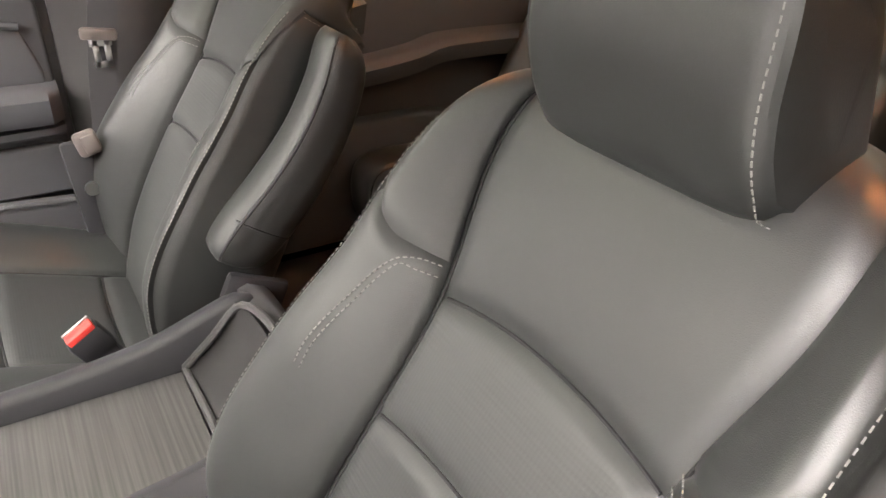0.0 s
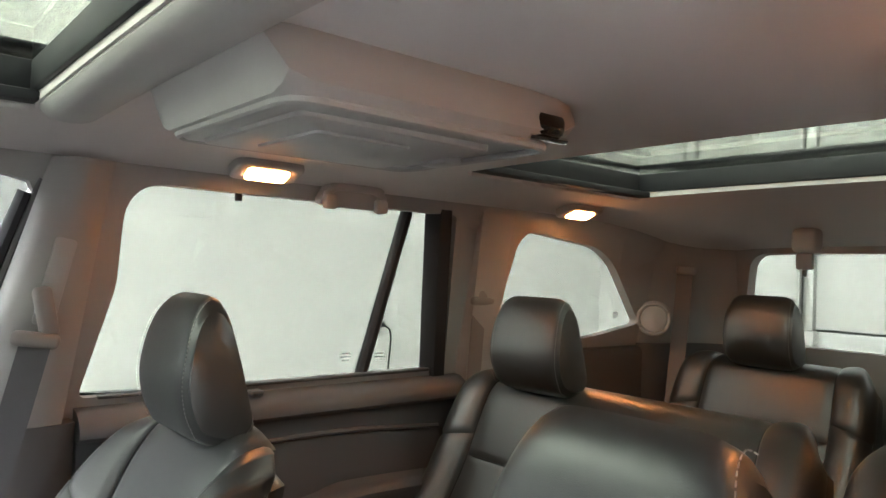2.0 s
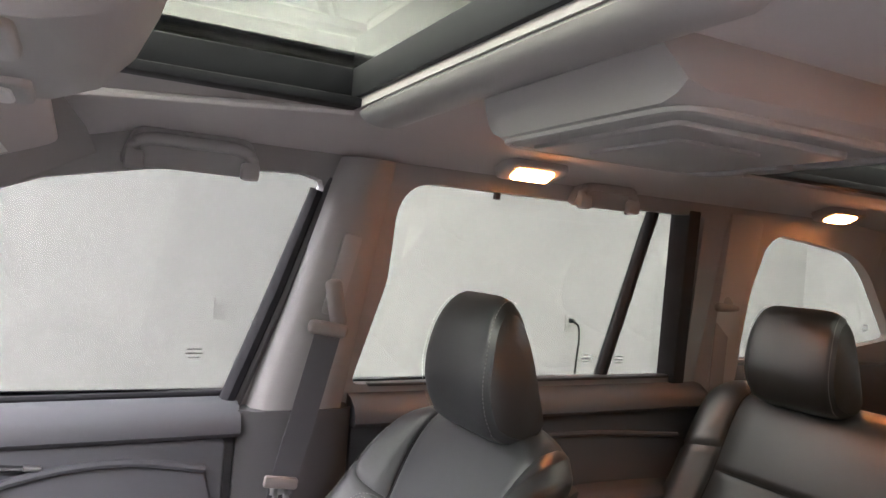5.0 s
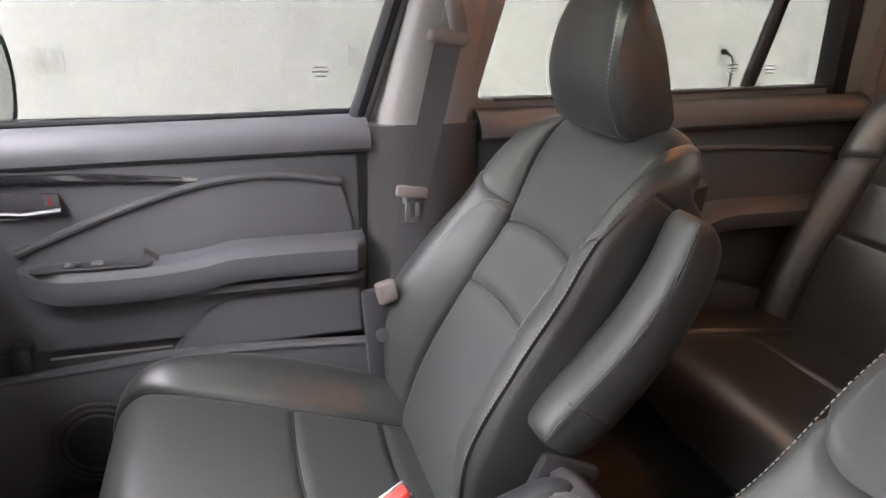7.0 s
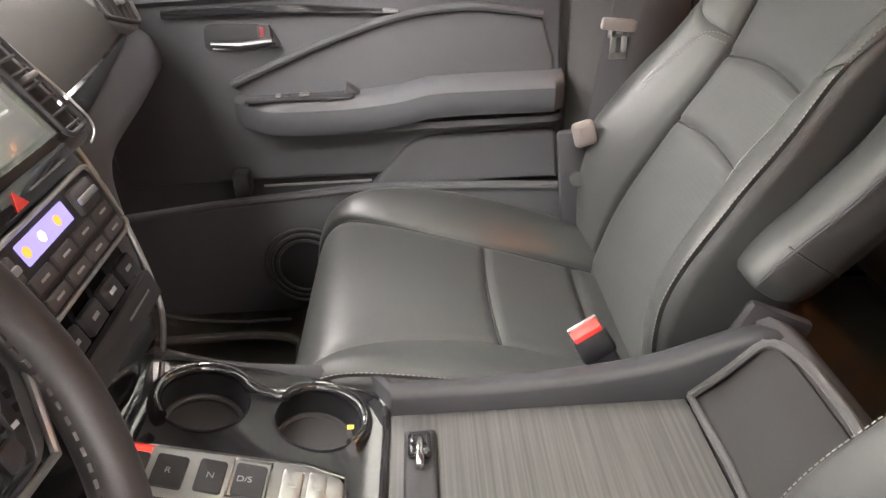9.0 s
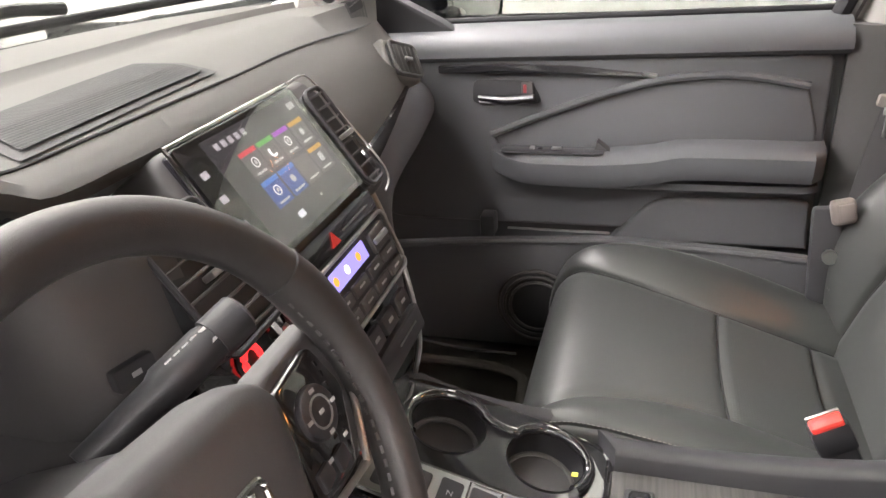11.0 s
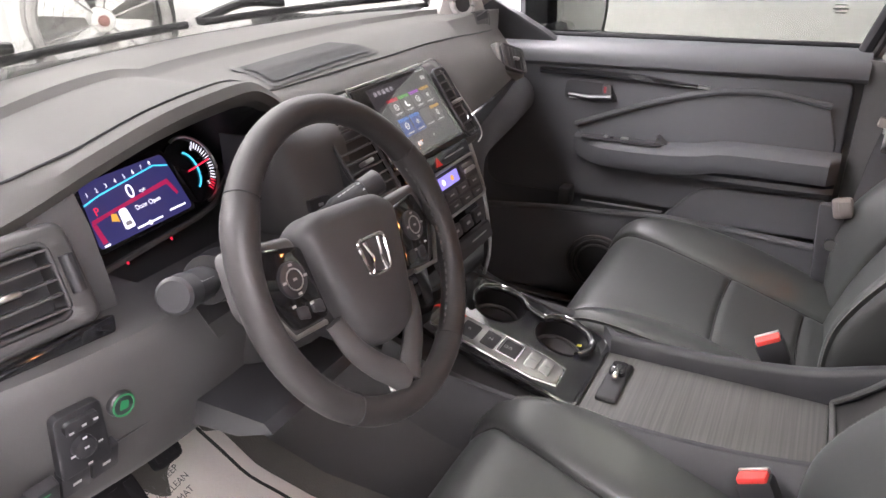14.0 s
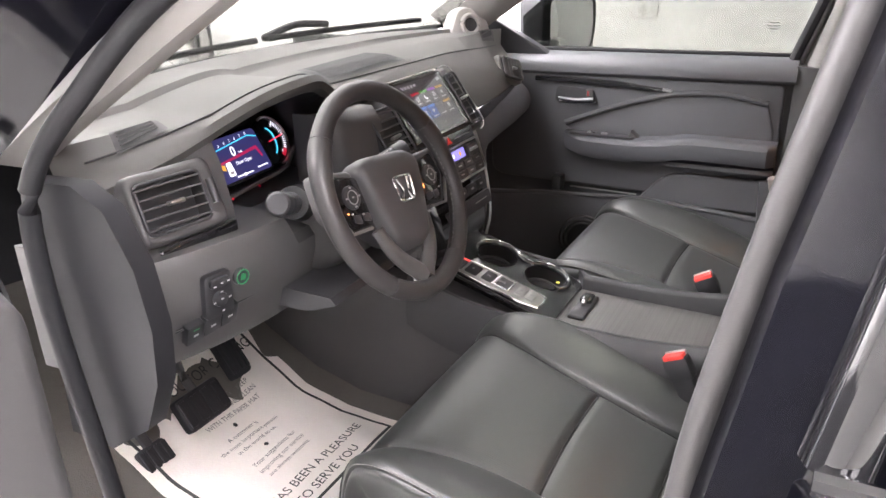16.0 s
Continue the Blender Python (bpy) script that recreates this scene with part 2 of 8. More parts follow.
def join(*bms):
    out = bms[0]
    for b in bms[1:]:
        me = bpy.data.meshes.new("tmp")
        b.to_mesh(me)
        b.free()
        out.from_mesh(me)
        bpy.data.meshes.remove(me)
    return out


def slab(outline, depth, frame_m, bevel=0.004, seg=2):
    """A plate: 2D outline in the frame's xy plane, its front face at z = 0, going back by depth."""
    bm = bmesh.new()
    front = [bm.verts.new((x, y, 0)) for x, y in outline]
    back = [bm.verts.new((x, y, -depth)) for x, y in outline]
    f = bm.faces.new(front)
    bm.faces.new(back[::-1])
    n = len(front)
    for i in range(n):
        bm.faces.new((front[i], back[i], back[(i + 1) % n], front[(i + 1) % n]))
    bmesh.ops.recalc_face_normals(bm, faces=bm.faces)
    if bevel > 0:
        bmesh.ops.bevel(bm, geom=list(f.edges), offset=bevel, segments=seg, profile=0.5, affect="EDGES", clamp_overlap=True)
    bmesh.ops.transform(bm, matrix=frame_m, verts=bm.verts)
    return bm


def rounded(pts, r, seg=4):
    """A polygon with its corners rounded; r one radius or one per corner."""
    out = []
    n = len(pts)
    for i, p in enumerate(pts):
        ri = r[i] if isinstance(r, (list, tuple)) else r
        p = Vector(p).to_2d() if len(p) > 2 else Vector(p)
        a = (Vector(pts[i - 1]) - p)
        b = (Vector(pts[(i + 1) % n]) - p)
        k = min(ri, a.length * 0.45, b.length * 0.45)
        if k < 1e-5:
            out.append(tuple(p))
            continue
        s, e = p + a.normalized() * k, p + b.normalized() * k
        for j in range(seg + 1):
            t = j / seg
            out.append(tuple((1 - t) ** 2 * s + 2 * t * (1 - t) * p + t * t * e))
    return out


def circle(r, n=32, c=(0, 0)):
    return [(c[0] + r * math.cos(2 * math.pi * i / n), c[1] + r * math.sin(2 * math.pi * i / n)) for i in range(n)]


def plane_frame(origin, right, up):
    """A frame at origin whose x runs along right and y along up; z faces the viewer."""
    r = Vector(right).normalized()
    n = r.cross(Vector(up)).normalized()
    u = n.cross(r)
    m = Matrix.Identity(4)
    for i in range(3):
        m[i][0], m[i][1], m[i][2], m[i][3] = r[i], u[i], n[i], origin[i]
    return m


def tube(points, radius, n=8, closed=False, squash=1.0, normal=None):
    """A rod swept along points; radius one number or one per point."""
    pts = [Vector(p) for p in points]
    rings = []
    m = len(pts)
    ref = Vector(normal) if normal else None
    for i, p in enumerate(pts):
        t = (pts[(i + 1) % m] - pts[i - 1]) if closed else (pts[min(i + 1, m - 1)] - pts[max(i - 1, 0)])
        t.normalize()
        r0 = ref if ref else (Vector((0, 0, 1)) if abs(t.z) < 0.9 else Vector((1, 0, 0)))
        a = t.cross(r0).normalized()
        b = a.cross(t).normalized()
        r = radius[i] if isinstance(radius, (list, tuple)) else radius
        rings.append([p + a * r * math.cos(2 * math.pi * k / n) + b * r * squash * math.sin(2 * math.pi * k / n) for k in range(n)])
    if closed:
        rings.append(rings[0])
        bm = bmesh.new()
        vs = [[bm.verts.new(q) for q in ring] for ring in rings[:-1]]
        for i in range(len(vs)):
            k = (i + 1) % len(vs)
            for j in range(n):
                bm.faces.new((vs[i][j], vs[i][(j + 1) % n], vs[k][(j + 1) % n], vs[k][j]))
        return bm
    return loft(rings)


def dense(points, step=0.01):
    """A smooth line through points, evenly divided."""
    keys = []
    s = 0.0
    for i, p in enumerate(points):
        if i:
            s += (Vector(p) - Vector(points[i - 1])).length
        keys.append((s, *p))
    n = max(2, int(s / step) + 1)
    return [Vector(smooth_at(keys, s * i / (n - 1))) for i in range(n)]


def stitch_row(points, length=0.0036, gap=0.0024, r=0.00047):
    """Single stitches along a line, joined."""
    fine = dense(points, length + gap)
    bm = bmesh.new()
    for a, b in zip(fine[:-1], fine[1:]):
        t = (b - a).normalized()
        c = (a + b) / 2
        m = Matrix.Translation(c) @ t.to_track_quat("X", "Z").to_matrix().to_4x4() @ Matrix.Diagonal((length, r * 2, r * 2, 1))
        bmesh.ops.create_cube(bm, size=1, matrix=m)
    return bm


def sheet(outer, holes, thick, place):
    """A plate with openings: outlines in 2D, place(u, v, w) gives the point; w is 0 in front and 1 behind."""
    bm = bmesh.new()
    loops = []
    for ring in [outer] + holes:
        vs = [bm.verts.new((u, v, 0)) for u, v in ring]
        loops.append(vs)
        for i in range(len(vs)):
            bm.edges.new((vs[i], vs[(i + 1) % len(vs)]))
    bmesh.ops.triangle_fill(bm, use_beauty=True, use_dissolve=False, edges=bm.edges[:])
    faces = bm.faces[:]
    ret = bmesh.ops.duplicate(bm, geom=bm.verts[:] + bm.edges[:] + faces)
    vmap = ret["vert_map"]
    for vs in loops:
        n = len(vs)
        for i in range(n):
            a, b = vs[i], vs[(i + 1) % n]
            bm.faces.new((a, b, vmap[b], vmap[a]))
    behind = {vmap[v] for vs in loops for v in vs}
    for v in bm.verts:
        v.co = Vector(place(v.co.x, v.co.y, thick if v in behind else 0.0))
    return bm


def letters(name, text, size, m, mat, parent, align="LEFT"):
    """Raised lettering in the built-in font, as a mesh."""
    cu = bpy.data.curves.new("letters_tmp", "FONT")
    cu.body, cu.size, cu.align_x, cu.extrude = text, size, align, size * 0.01
    tmp = bpy.data.objects.new("letters_tmp", cu)
    scene.collection.objects.link(tmp)
    dg = bpy.context.evaluated_depsgraph_get()
    me = bpy.data.meshes.new_from_object(tmp.evaluated_get(dg))
    bpy.data.objects.remove(tmp)
    bpy.data.curves.remove(cu)
    bm = bmesh.new()
    bm.from_mesh(me)
    bpy.data.meshes.remove(me)
    bmesh.ops.transform(bm, matrix=m, verts=bm.verts)
    return part(name, bm, mat, parent, flat=True)


def mirror_x(bm, c=CX):
    """The same shape on the car's other side."""
    bmesh.ops.scale(bm, vec=(-1, 1, 1), verts=bm.verts)
    bmesh.ops.translate(bm, vec=(2 * c, 0, 0), verts=bm.verts)
    return bm


# ---- the showroom ----
def setting(name, bm, mat, label, category, flat=False):
    ob = part(name, bm, mat, flat=flat)
    return tagged(ob, label, category, kind="structure")


ROOM_X0, ROOM_X1, ROOM_Y0, ROOM_Y1, ROOM_Z = -6.4, 3.5, -5.6, 6.5, 3.2
setting("floor", box((ROOM_X1 - ROOM_X0 + 0.4, ROOM_Y1 - ROOM_Y0 + 0.4, 0.2), ((ROOM_X0 + ROOM_X1) / 2, (ROOM_Y0 + ROOM_Y1) / 2, -0.1)),
        CONCRETE, "grey polished concrete showroom floor", "floor")
setting("ceiling", box((ROOM_X1 - ROOM_X0 + 0.4, ROOM_Y1 - ROOM_Y0 + 0.4, 0.2), ((ROOM_X0 + ROOM_X1) / 2, (ROOM_Y0 + ROOM_Y1) / 2, ROOM_Z + 0.1)),
        CEIL, "plain white painted showroom ceiling", "ceiling")
setting("wall_east", box((0.2, ROOM_Y1 - ROOM_Y0, ROOM_Z), (ROOM_X1 + 0.1, (ROOM_Y0 + ROOM_Y1) / 2, ROOM_Z / 2)), WALL,
        "plain white painted showroom wall", "wall")
# Unseen wall; its grey holds back light on the seat flanks.
setting("wall_west", box((0.2, ROOM_Y1 - ROOM_Y0, ROOM_Z), (ROOM_X0 - 0.1, (ROOM_Y0 + ROOM_Y1) / 2, ROOM_Z / 2)), WALL_DIMMED,
        "unseen showroom wall, greyed to cut side light", "wall")
setting("wall_north", box((ROOM_X1 - ROOM_X0 + 0.4, 0.2, ROOM_Z), ((ROOM_X0 + ROOM_X1) / 2, ROOM_Y1 + 0.1, ROOM_Z / 2)), WALL,
        "plain white painted wall before the car", "wall")
setting("wall_south", box((ROOM_X1 - ROOM_X0 + 0.4, 0.2, ROOM_Z), ((ROOM_X0 + ROOM_X1) / 2, ROOM_Y0 - 0.1, ROOM_Z / 2)), WALL,
        "plain white painted wall behind the car", "wall")

# sectional garage door behind the car
garage = thing("garage_door", (0.9, ROOM_Y0 + 0.06, 0), "white sectional garage door with horizontal panels and track", "garage door")
for i in range(5):
    part("panel", box((3.2, 0.05, 0.555), (0.9, ROOM_Y0 + 0.05, 0.29 + 0.57 * i), 0.008), WALL, garage)
for x in (-0.75, 1.62, 2.55):
    part("track", join(box((0.07, 0.06, 2.9), (x, ROOM_Y0 + 0.10, 1.45), 0.006), box((0.02, 0.10, 2.9), (x + 0.05, ROOM_Y0 + 0.12, 1.45), 0.003)),
         SATIN if x == 1.62 else OUTLET, garage, "grey steel vertical track")
for z in (1.1, 1.7):
    part("roller", box((0.10, 0.08, 0.09), (1.60, ROOM_Y0 + 0.15, z), 0.01), OUTLET, garage)


def ceiling_light(x, y, long=0.6, lit=None):
    h = long / 2
    t = thing("ceiling_light", (x, y, ROOM_Z), "flat white LED ceiling panel, switched on, in a mostly added layout", "ceiling light", "ceiling light panels")
    part("frame", join(box((1.26, 0.03, 0.05), (x, y + h + 0.015, ROOM_Z - 0.025), 0.004), box((1.26, 0.03, 0.05), (x, y - h - 0.015, ROOM_Z - 0.025), 0.004),
                       box((0.03, long, 0.05), (x + 0.615, y, ROOM_Z - 0.025), 0.004), box((0.03, long, 0.05), (x - 0.615, y, ROOM_Z - 0.025), 0.004)), WALL, t)
    part("diffuser", box((1.2, long, 0.02), (x, y, ROOM_Z - 0.025)), lit or LIGHT_PANEL, t)


# Added fill: four long panels that light the seats through the windscreen.
for lx in (-1.7, -0.3, 1.1, 2.5):
    ceiling_light(lx, 3.5, 5.4, FRONT_FILL)
# Short panels; the western rows are added to light dash and footwell.
for lx, rows_ in ((-3.4, (-4.2, -3.1, -2.0)), (-2.0, (-4.2, -3.1, -2.0, -1.0)), (-0.3, (-4.2, -0.3)), (1.1, (-4.2, -0.3)), (2.5, (-4.2, -1.35))):
    for ly in rows_:
        ceiling_light(lx, ly, 0.6)


def wall_outlet(y, z, cord=False):
    t = thing("wall_outlet", (ROOM_X1, y, z - 0.06), "pale plastic double wall outlet on the white wall", "outlet", "wall outlets")
    m = plane_frame((ROOM_X1 - 0.008, y, z), (0, -1, 0), (0, 0, 1))
    part("plate", slab(rounded([(-0.036, -0.058), (0.036, -0.058), (0.036, 0.058), (-0.036, 0.058)], 0.006), 0.0075, m, 0.003), OUTLET, t)
    for dz in (-0.022, 0.022):
        mm = plane_frame((ROOM_X1 - 0.0095, y, z + dz), (0, -1, 0), (0, 0, 1))
        part("socket", slab(rounded([(-0.014, -0.012), (0.014, -0.012), (0.014, 0.012), (-0.014, 0.012)], 0.005), 0.0015, mm, 0.0006), SOCKET, t)
    if cord:
        part("plug", box((0.03, 0.03, 0.03), (ROOM_X1 - 0.026, y, z + 0.02), 0.006), RUBBER, t)
        part("cord", tube(dense([(ROOM_X1 - 0.04, y, z + 0.02), (ROOM_X1 - 0.05, y - 0.05, z - 0.02), (ROOM_X1 - 0.03, y - 0.06, z - 0.25),
                                 (ROOM_X1 - 0.03, y - 0.03, 0.45), (ROOM_X1 - 0.03, y - 0.02, 0.03)], 0.05), 0.006), RUBBER, t)


wall_outlet(-0.92, 1.075)
wall_outlet(0.62, 1.06)
wall_outlet(0.55, 1.06)
wall_outlet(-3.23, 1.05, cord=True)

# drum fan before the car
def drum_fan(x, y, z, r):
    # Drum and blade greys are lightened to stand for haze in the windscreen.
    HAZED_STEEL = material("hazed_fan_steel", (0.30, 0.295, 0.285), 0.5, spread=0.1)
    HAZED_BLADE = material("hazed_fan_blade", (0.42, 0.41, 0.39), 0.5, spread=0.08)
    t = thing("drum_fan", (x, y, 0), "large drum fan with wire guard and pale hub, lightened for windscreen haze", "fan")
    n = Vector((-0.45, -0.9, 0)).normalized()
    m = plane_frame((x, y, z), Vector((0, 0, 1)).cross(n), (0, 0, 1))
    def at(px, py, pz=0):
        return m @ Vector((px, py, pz))
    part("drum", join(tube([at(r * math.cos(a), r * math.sin(a), 0.0) for a in np.linspace(0, 2 * math.pi, 49)[:-1]], 0.035, 8, True),
                      tube([at(r * math.cos(a), r * math.sin(a), -0.3) for a in np.linspace(0, 2 * math.pi, 49)[:-1]], 0.03, 8, True)), HAZED_STEEL, t)
    wall_rings = [[at(r * math.cos(a), r * math.sin(a), d) for a in np.linspace(0, 2 * math.pi, 49)[:-1]] for d in (0, -0.3)]
    part("shroud", loft(wall_rings, caps=False), HAZED_STEEL, t)
    for k in range(6):
        a = math.pi * k / 3 + 0.3
        part("guard_arm", tube([at(0.08 * math.cos(a), 0.08 * math.sin(a), 0.01), at(r * math.cos(a), r * math.sin(a), 0.01)], 0.008, 6), HAZED_STEEL, t)
    for rr in (0.14, 0.20, 0.26, 0.32, 0.38, 0.43):
        part("guard_ring", tube([at(rr * math.cos(a), rr * math.sin(a), 0.01) for a in np.linspace(0, 2 * math.pi, 41)[:-1]], 0.0022, 5, True), SATIN, t)
    for k in range(4):
        a = math.pi / 2 * k + 0.2
        pts = [[at(rr * math.cos(a + w), rr * math.sin(a + w), -0.14 + d) for rr in (0.08, 0.2, 0.32, 0.41)] for w, d in ((-0.32, -0.05), (0.0, 0.0), (0.32, 0.05))]
        bm = bmesh.new()
        grid(bm, pts)
        bmesh.ops.solidify(bm, geom=bm.faces[:], thickness=0.006)
        part("blade", bm, HAZED_BLADE, t)
    part("hub", slab(circle(0.085), 0.16, m @ Matrix.Translation((0, 0, 0.03)), 0.02, 3), OUTLET, t, "pale plastic fan hub")
    part("hub_cap", slab(circle(0.04), 0.02, m @ Matrix.Translation((0, 0, 0.04)), 0.006), material("fan_badge", (0.25, 0.12, 0.10), 0.5), t)
    for s in (-1, 1):
        foot = at(s * r * 0.98, 0, -0.15)
        part("leg", tube([foot, (foot.x, foot.y, 0.05)], 0.025, 8), PLASTIC_DARK, t)
        part("wheel", tube([(foot.x, foot.y + 0.03, 0.06), (foot.x, foot.y - 0.03, 0.06)], 0.06, 16), RUBBER, t)
    part("side_bracket", box((0.05, 0.16, 0.34), at(r * 1.06, 0.0, -0.1), 0.02), PLASTIC_DARK, t)


drum_fan(2.75, 4.25, 0.78, 0.45)

# ---- the car's shell ----
def side_x(z):
    return 0.800 - 0.13 * max(0.0, z - 1.16) - 0.25 * max(0.0, z - 1.52)


FRONT_WIN_EDGE = [(-0.470, 1.125), (-0.482, 1.167), (-0.536, 1.35), (-0.590, 1.545), (-0.578, 1.568), (-0.545, 1.575), (-0.435, 1.571),
                  (-0.29, 1.555), (-0.14, 1.525), (-0.013, 1.472), (0.10, 1.405), (0.14, 1.445)]
REAR_WIN = rounded([(-0.684, 1.186), (-0.735, 1.392), (-0.738, 1.584), (-1.52, 1.584), (-1.55, 1.198), (-1.32, 1.196)], [0.02, 0.02, 0.07, 0.015, 0.015, 0.0], 6)
QUARTER_WIN = rounded([(-1.720, 1.236), (-1.730, 1.40), (-1.770, 1.565), (-2.15, 1.530), (-2.36, 1.300), (-2.12, 1.262)], [0.02, 0.05, 0.05, 0.10, 0.03, 0.05], 6)
SIDE_OUT = FRONT_WIN_EDGE + [(0.10, 1.52), (-0.3, 1.62), (-1.5, 1.63), (-2.2, 1.61), (-2.62, 1.58), (-2.74, 1.35), (-2.70, 1.125), (-1.6, 1.125)]


def side_trim(mirror, front_edge):
    def place(u, v, w):
        x = side_x(v) + w
        return (2 * CX - x if mirror else x, u, v)
    outer = SIDE_OUT
    if not front_edge:
        outer = [(-0.60, 1.125), (-0.62, 1.35), (-0.665, 1.55), (-0.62, 1.588), (-0.4, 1.598), (0.02, 1.53), (0.06, 1.56)] + SIDE_OUT[13:]
    bm = sheet(outer, [REAR_WIN, QUARTER_WIN], 0.03, place)
    return bm


setting("trim_side_passenger", side_trim(False, True), PILLAR, "grey plastic window surround with belt pillars", "trim", flat=True)
setting("trim_side_driver", side_trim(True, False), PILLAR, "grey plastic window surround with belt pillars", "trim", flat=True)


def pane(name, outline, x_off, mirror, label, parent=None):
    def place(u, v, w):
        x = 0.835 - 0.14 * max(0.0, v - 1.16) + x_off + w
        return (2 * CX - x if mirror else x, u, v)
    ob = part(name, sheet(outline, [], 0.004, place), GLASS if name == "window_1" else LIGHT_CUT_GLASS if mirror else PRIVACY, parent, flat=True)
    ob.visible_shadow = name != "window_1"
    return tagged(ob, label, "window", kind="structure")


REAR_PANE = [(-0.65, 1.13), (-0.70, 1.392), (-0.74, 1.61), (-1.60, 1.61), (-1.58, 1.13)]
QUARTER_PANE = [(-1.70, 1.2), (-1.72, 1.4), (-1.78, 1.59), (-2.2, 1.56), (-2.42, 1.30), (-2.12, 1.23)]
FRONT_PANE = [(-0.45, 1.12), (-0.51, 1.35), (-0.60, 1.60), (-0.29, 1.585), (-0.013, 1.50), (0.30, 1.25), (0.30, 1.12)]
w1 = pane("window_1", FRONT_PANE, 0, False, "clear side glass in the front passenger door")
w2 = pane("window_2", REAR_PANE, 0, False, "clear side glass in the rear door")
w3 = pane("window_3", QUARTER_PANE, 0, False, "clear fixed quarter glass beside the third row")
# Unseen driver's-side panes, darkened so the rear cabin stays dim.
pane("window_4", REAR_PANE, 0, True, "unseen side glass in the rear door, darkened to cut light")
pane("window_5", QUARTER_PANE, 0, True, "unseen fixed quarter glass beside the third row, darkened to cut light")


# etched glass marks, a few fine bars each
ETCH = material("etched_mark", (0.28, 0.28, 0.27), 0.6)
for pn, y, z in ((w1, -0.395, 1.232), (w2, -1.27, 1.225), (w2, -1.365, 1.222), (w3, -2.27, 1.318)):
    for k, wd in enumerate((0.020, 0.030, 0.024)):
        mk = plane_frame((0.832 - 0.14 * (z - 1.16 + 0.008 * k), y, z + 0.008 * k), (0, -1, 0), (0, 0, 1))
        part("etched_line", slab([(-wd / 2, 0), (wd / 2, 0), (wd / 2, 0.0022), (-wd / 2, 0.0022)], 0.0003, mk, 0.0), ETCH, pn, flat=True)

# roof lining with the two roof openings
def roof_z(x, y):
    a = abs(x - CX) / 0.76
    z = 1.648 - 0.012 * a ** 2 - 0.045 * a ** 8
    if y > -0.20:
        z -= 0.55 * (y + 0.20) ** 2 + 0.10 * (y + 0.20)
    if y < -1.9:
        z -= 0.14 * (y + 1.9) ** 2
    return z


SUN = (-0.215, 0.45, -0.53, 0.00)      # x0, x1, y0, y1
PANO = (-0.40, 0.44, -1.86, -1.30)


def roof_lining():
    xs = sorted(set([round(CX + 0.755 * k / 18, 4) for k in range(-18, 19)] + [SUN[0], SUN[1], PANO[1]]))
    ys = sorted(set([round(0.10 - 2.84 * k / 56, 4) for k in range(57)] + [SUN[2], SUN[3], PANO[2], PANO[3]]))
    bm = bmesh.new()
    top = {}
    def vert(i, j, up):
        if (i, j, up) not in top:
            top[(i, j, up)] = bm.verts.new((xs[i], ys[j], roof_z(xs[i], ys[j]) + (0.03 if up else 0)))
        return top[(i, j, up)]
    def solid(i, j):
        if not (0 <= i < len(xs) - 1 and 0 <= j < len(ys) - 1):
            return False
        x, y = (xs[i] + xs[i + 1]) / 2, (ys[j] + ys[j + 1]) / 2
        return not any(h[0] < x < h[1] and h[2] < y < h[3] for h in (SUN, PANO))
    for i in range(len(xs) - 1):
        for j in range(len(ys) - 1):
            if not solid(i, j):
                continue
            bm.faces.new([vert(i, j, 0), vert(i, j + 1, 0), vert(i + 1, j + 1, 0), vert(i + 1, j, 0)])
            bm.faces.new([vert(i, j, 1), vert(i + 1, j, 1), vert(i + 1, j + 1, 1), vert(i, j + 1, 1)])
            for di, dj, a, b in ((-1, 0, (i, j), (i, j + 1)), (1, 0, (i + 1, j + 1), (i + 1, j)), (0, -1, (i + 1, j), (i, j)), (0, 1, (i, j + 1), (i + 1, j + 1))):
                if not solid(i + di, j + dj):
                    bm.faces.new([vert(*a, 0), vert(*a, 1), vert(*b, 1), vert(*b, 0)])
    return bm


setting("ceiling_lining", roof_lining(), HEADLINER, "grey-beige woven fabric roof lining with two roof openings", "headliner")


def roof_skin():
    """The painted roof above the lining, open over the two glass panels."""
    bms = []
    for x0, x1, y0, y1 in ((CX - 0.78, -0.46, -2.75, 0.1), (0.50, CX + 0.78, -2.75, 0.1), (-0.46, 0.50, -1.24, -0.58), (-0.46, 0.50, -2.75, -1.94), (-0.46, 0.50, 0.04, 0.12)):
        bms.append(box((x1 - x0, y1 - y0, 0.012), ((x0 + x1) / 2, (y0 + y1) / 2, 1.735), 0.003))
    return join(*bms)


setting("roof_panel", roof_skin(), PAINT, "black painted steel roof above the lining", "roof")


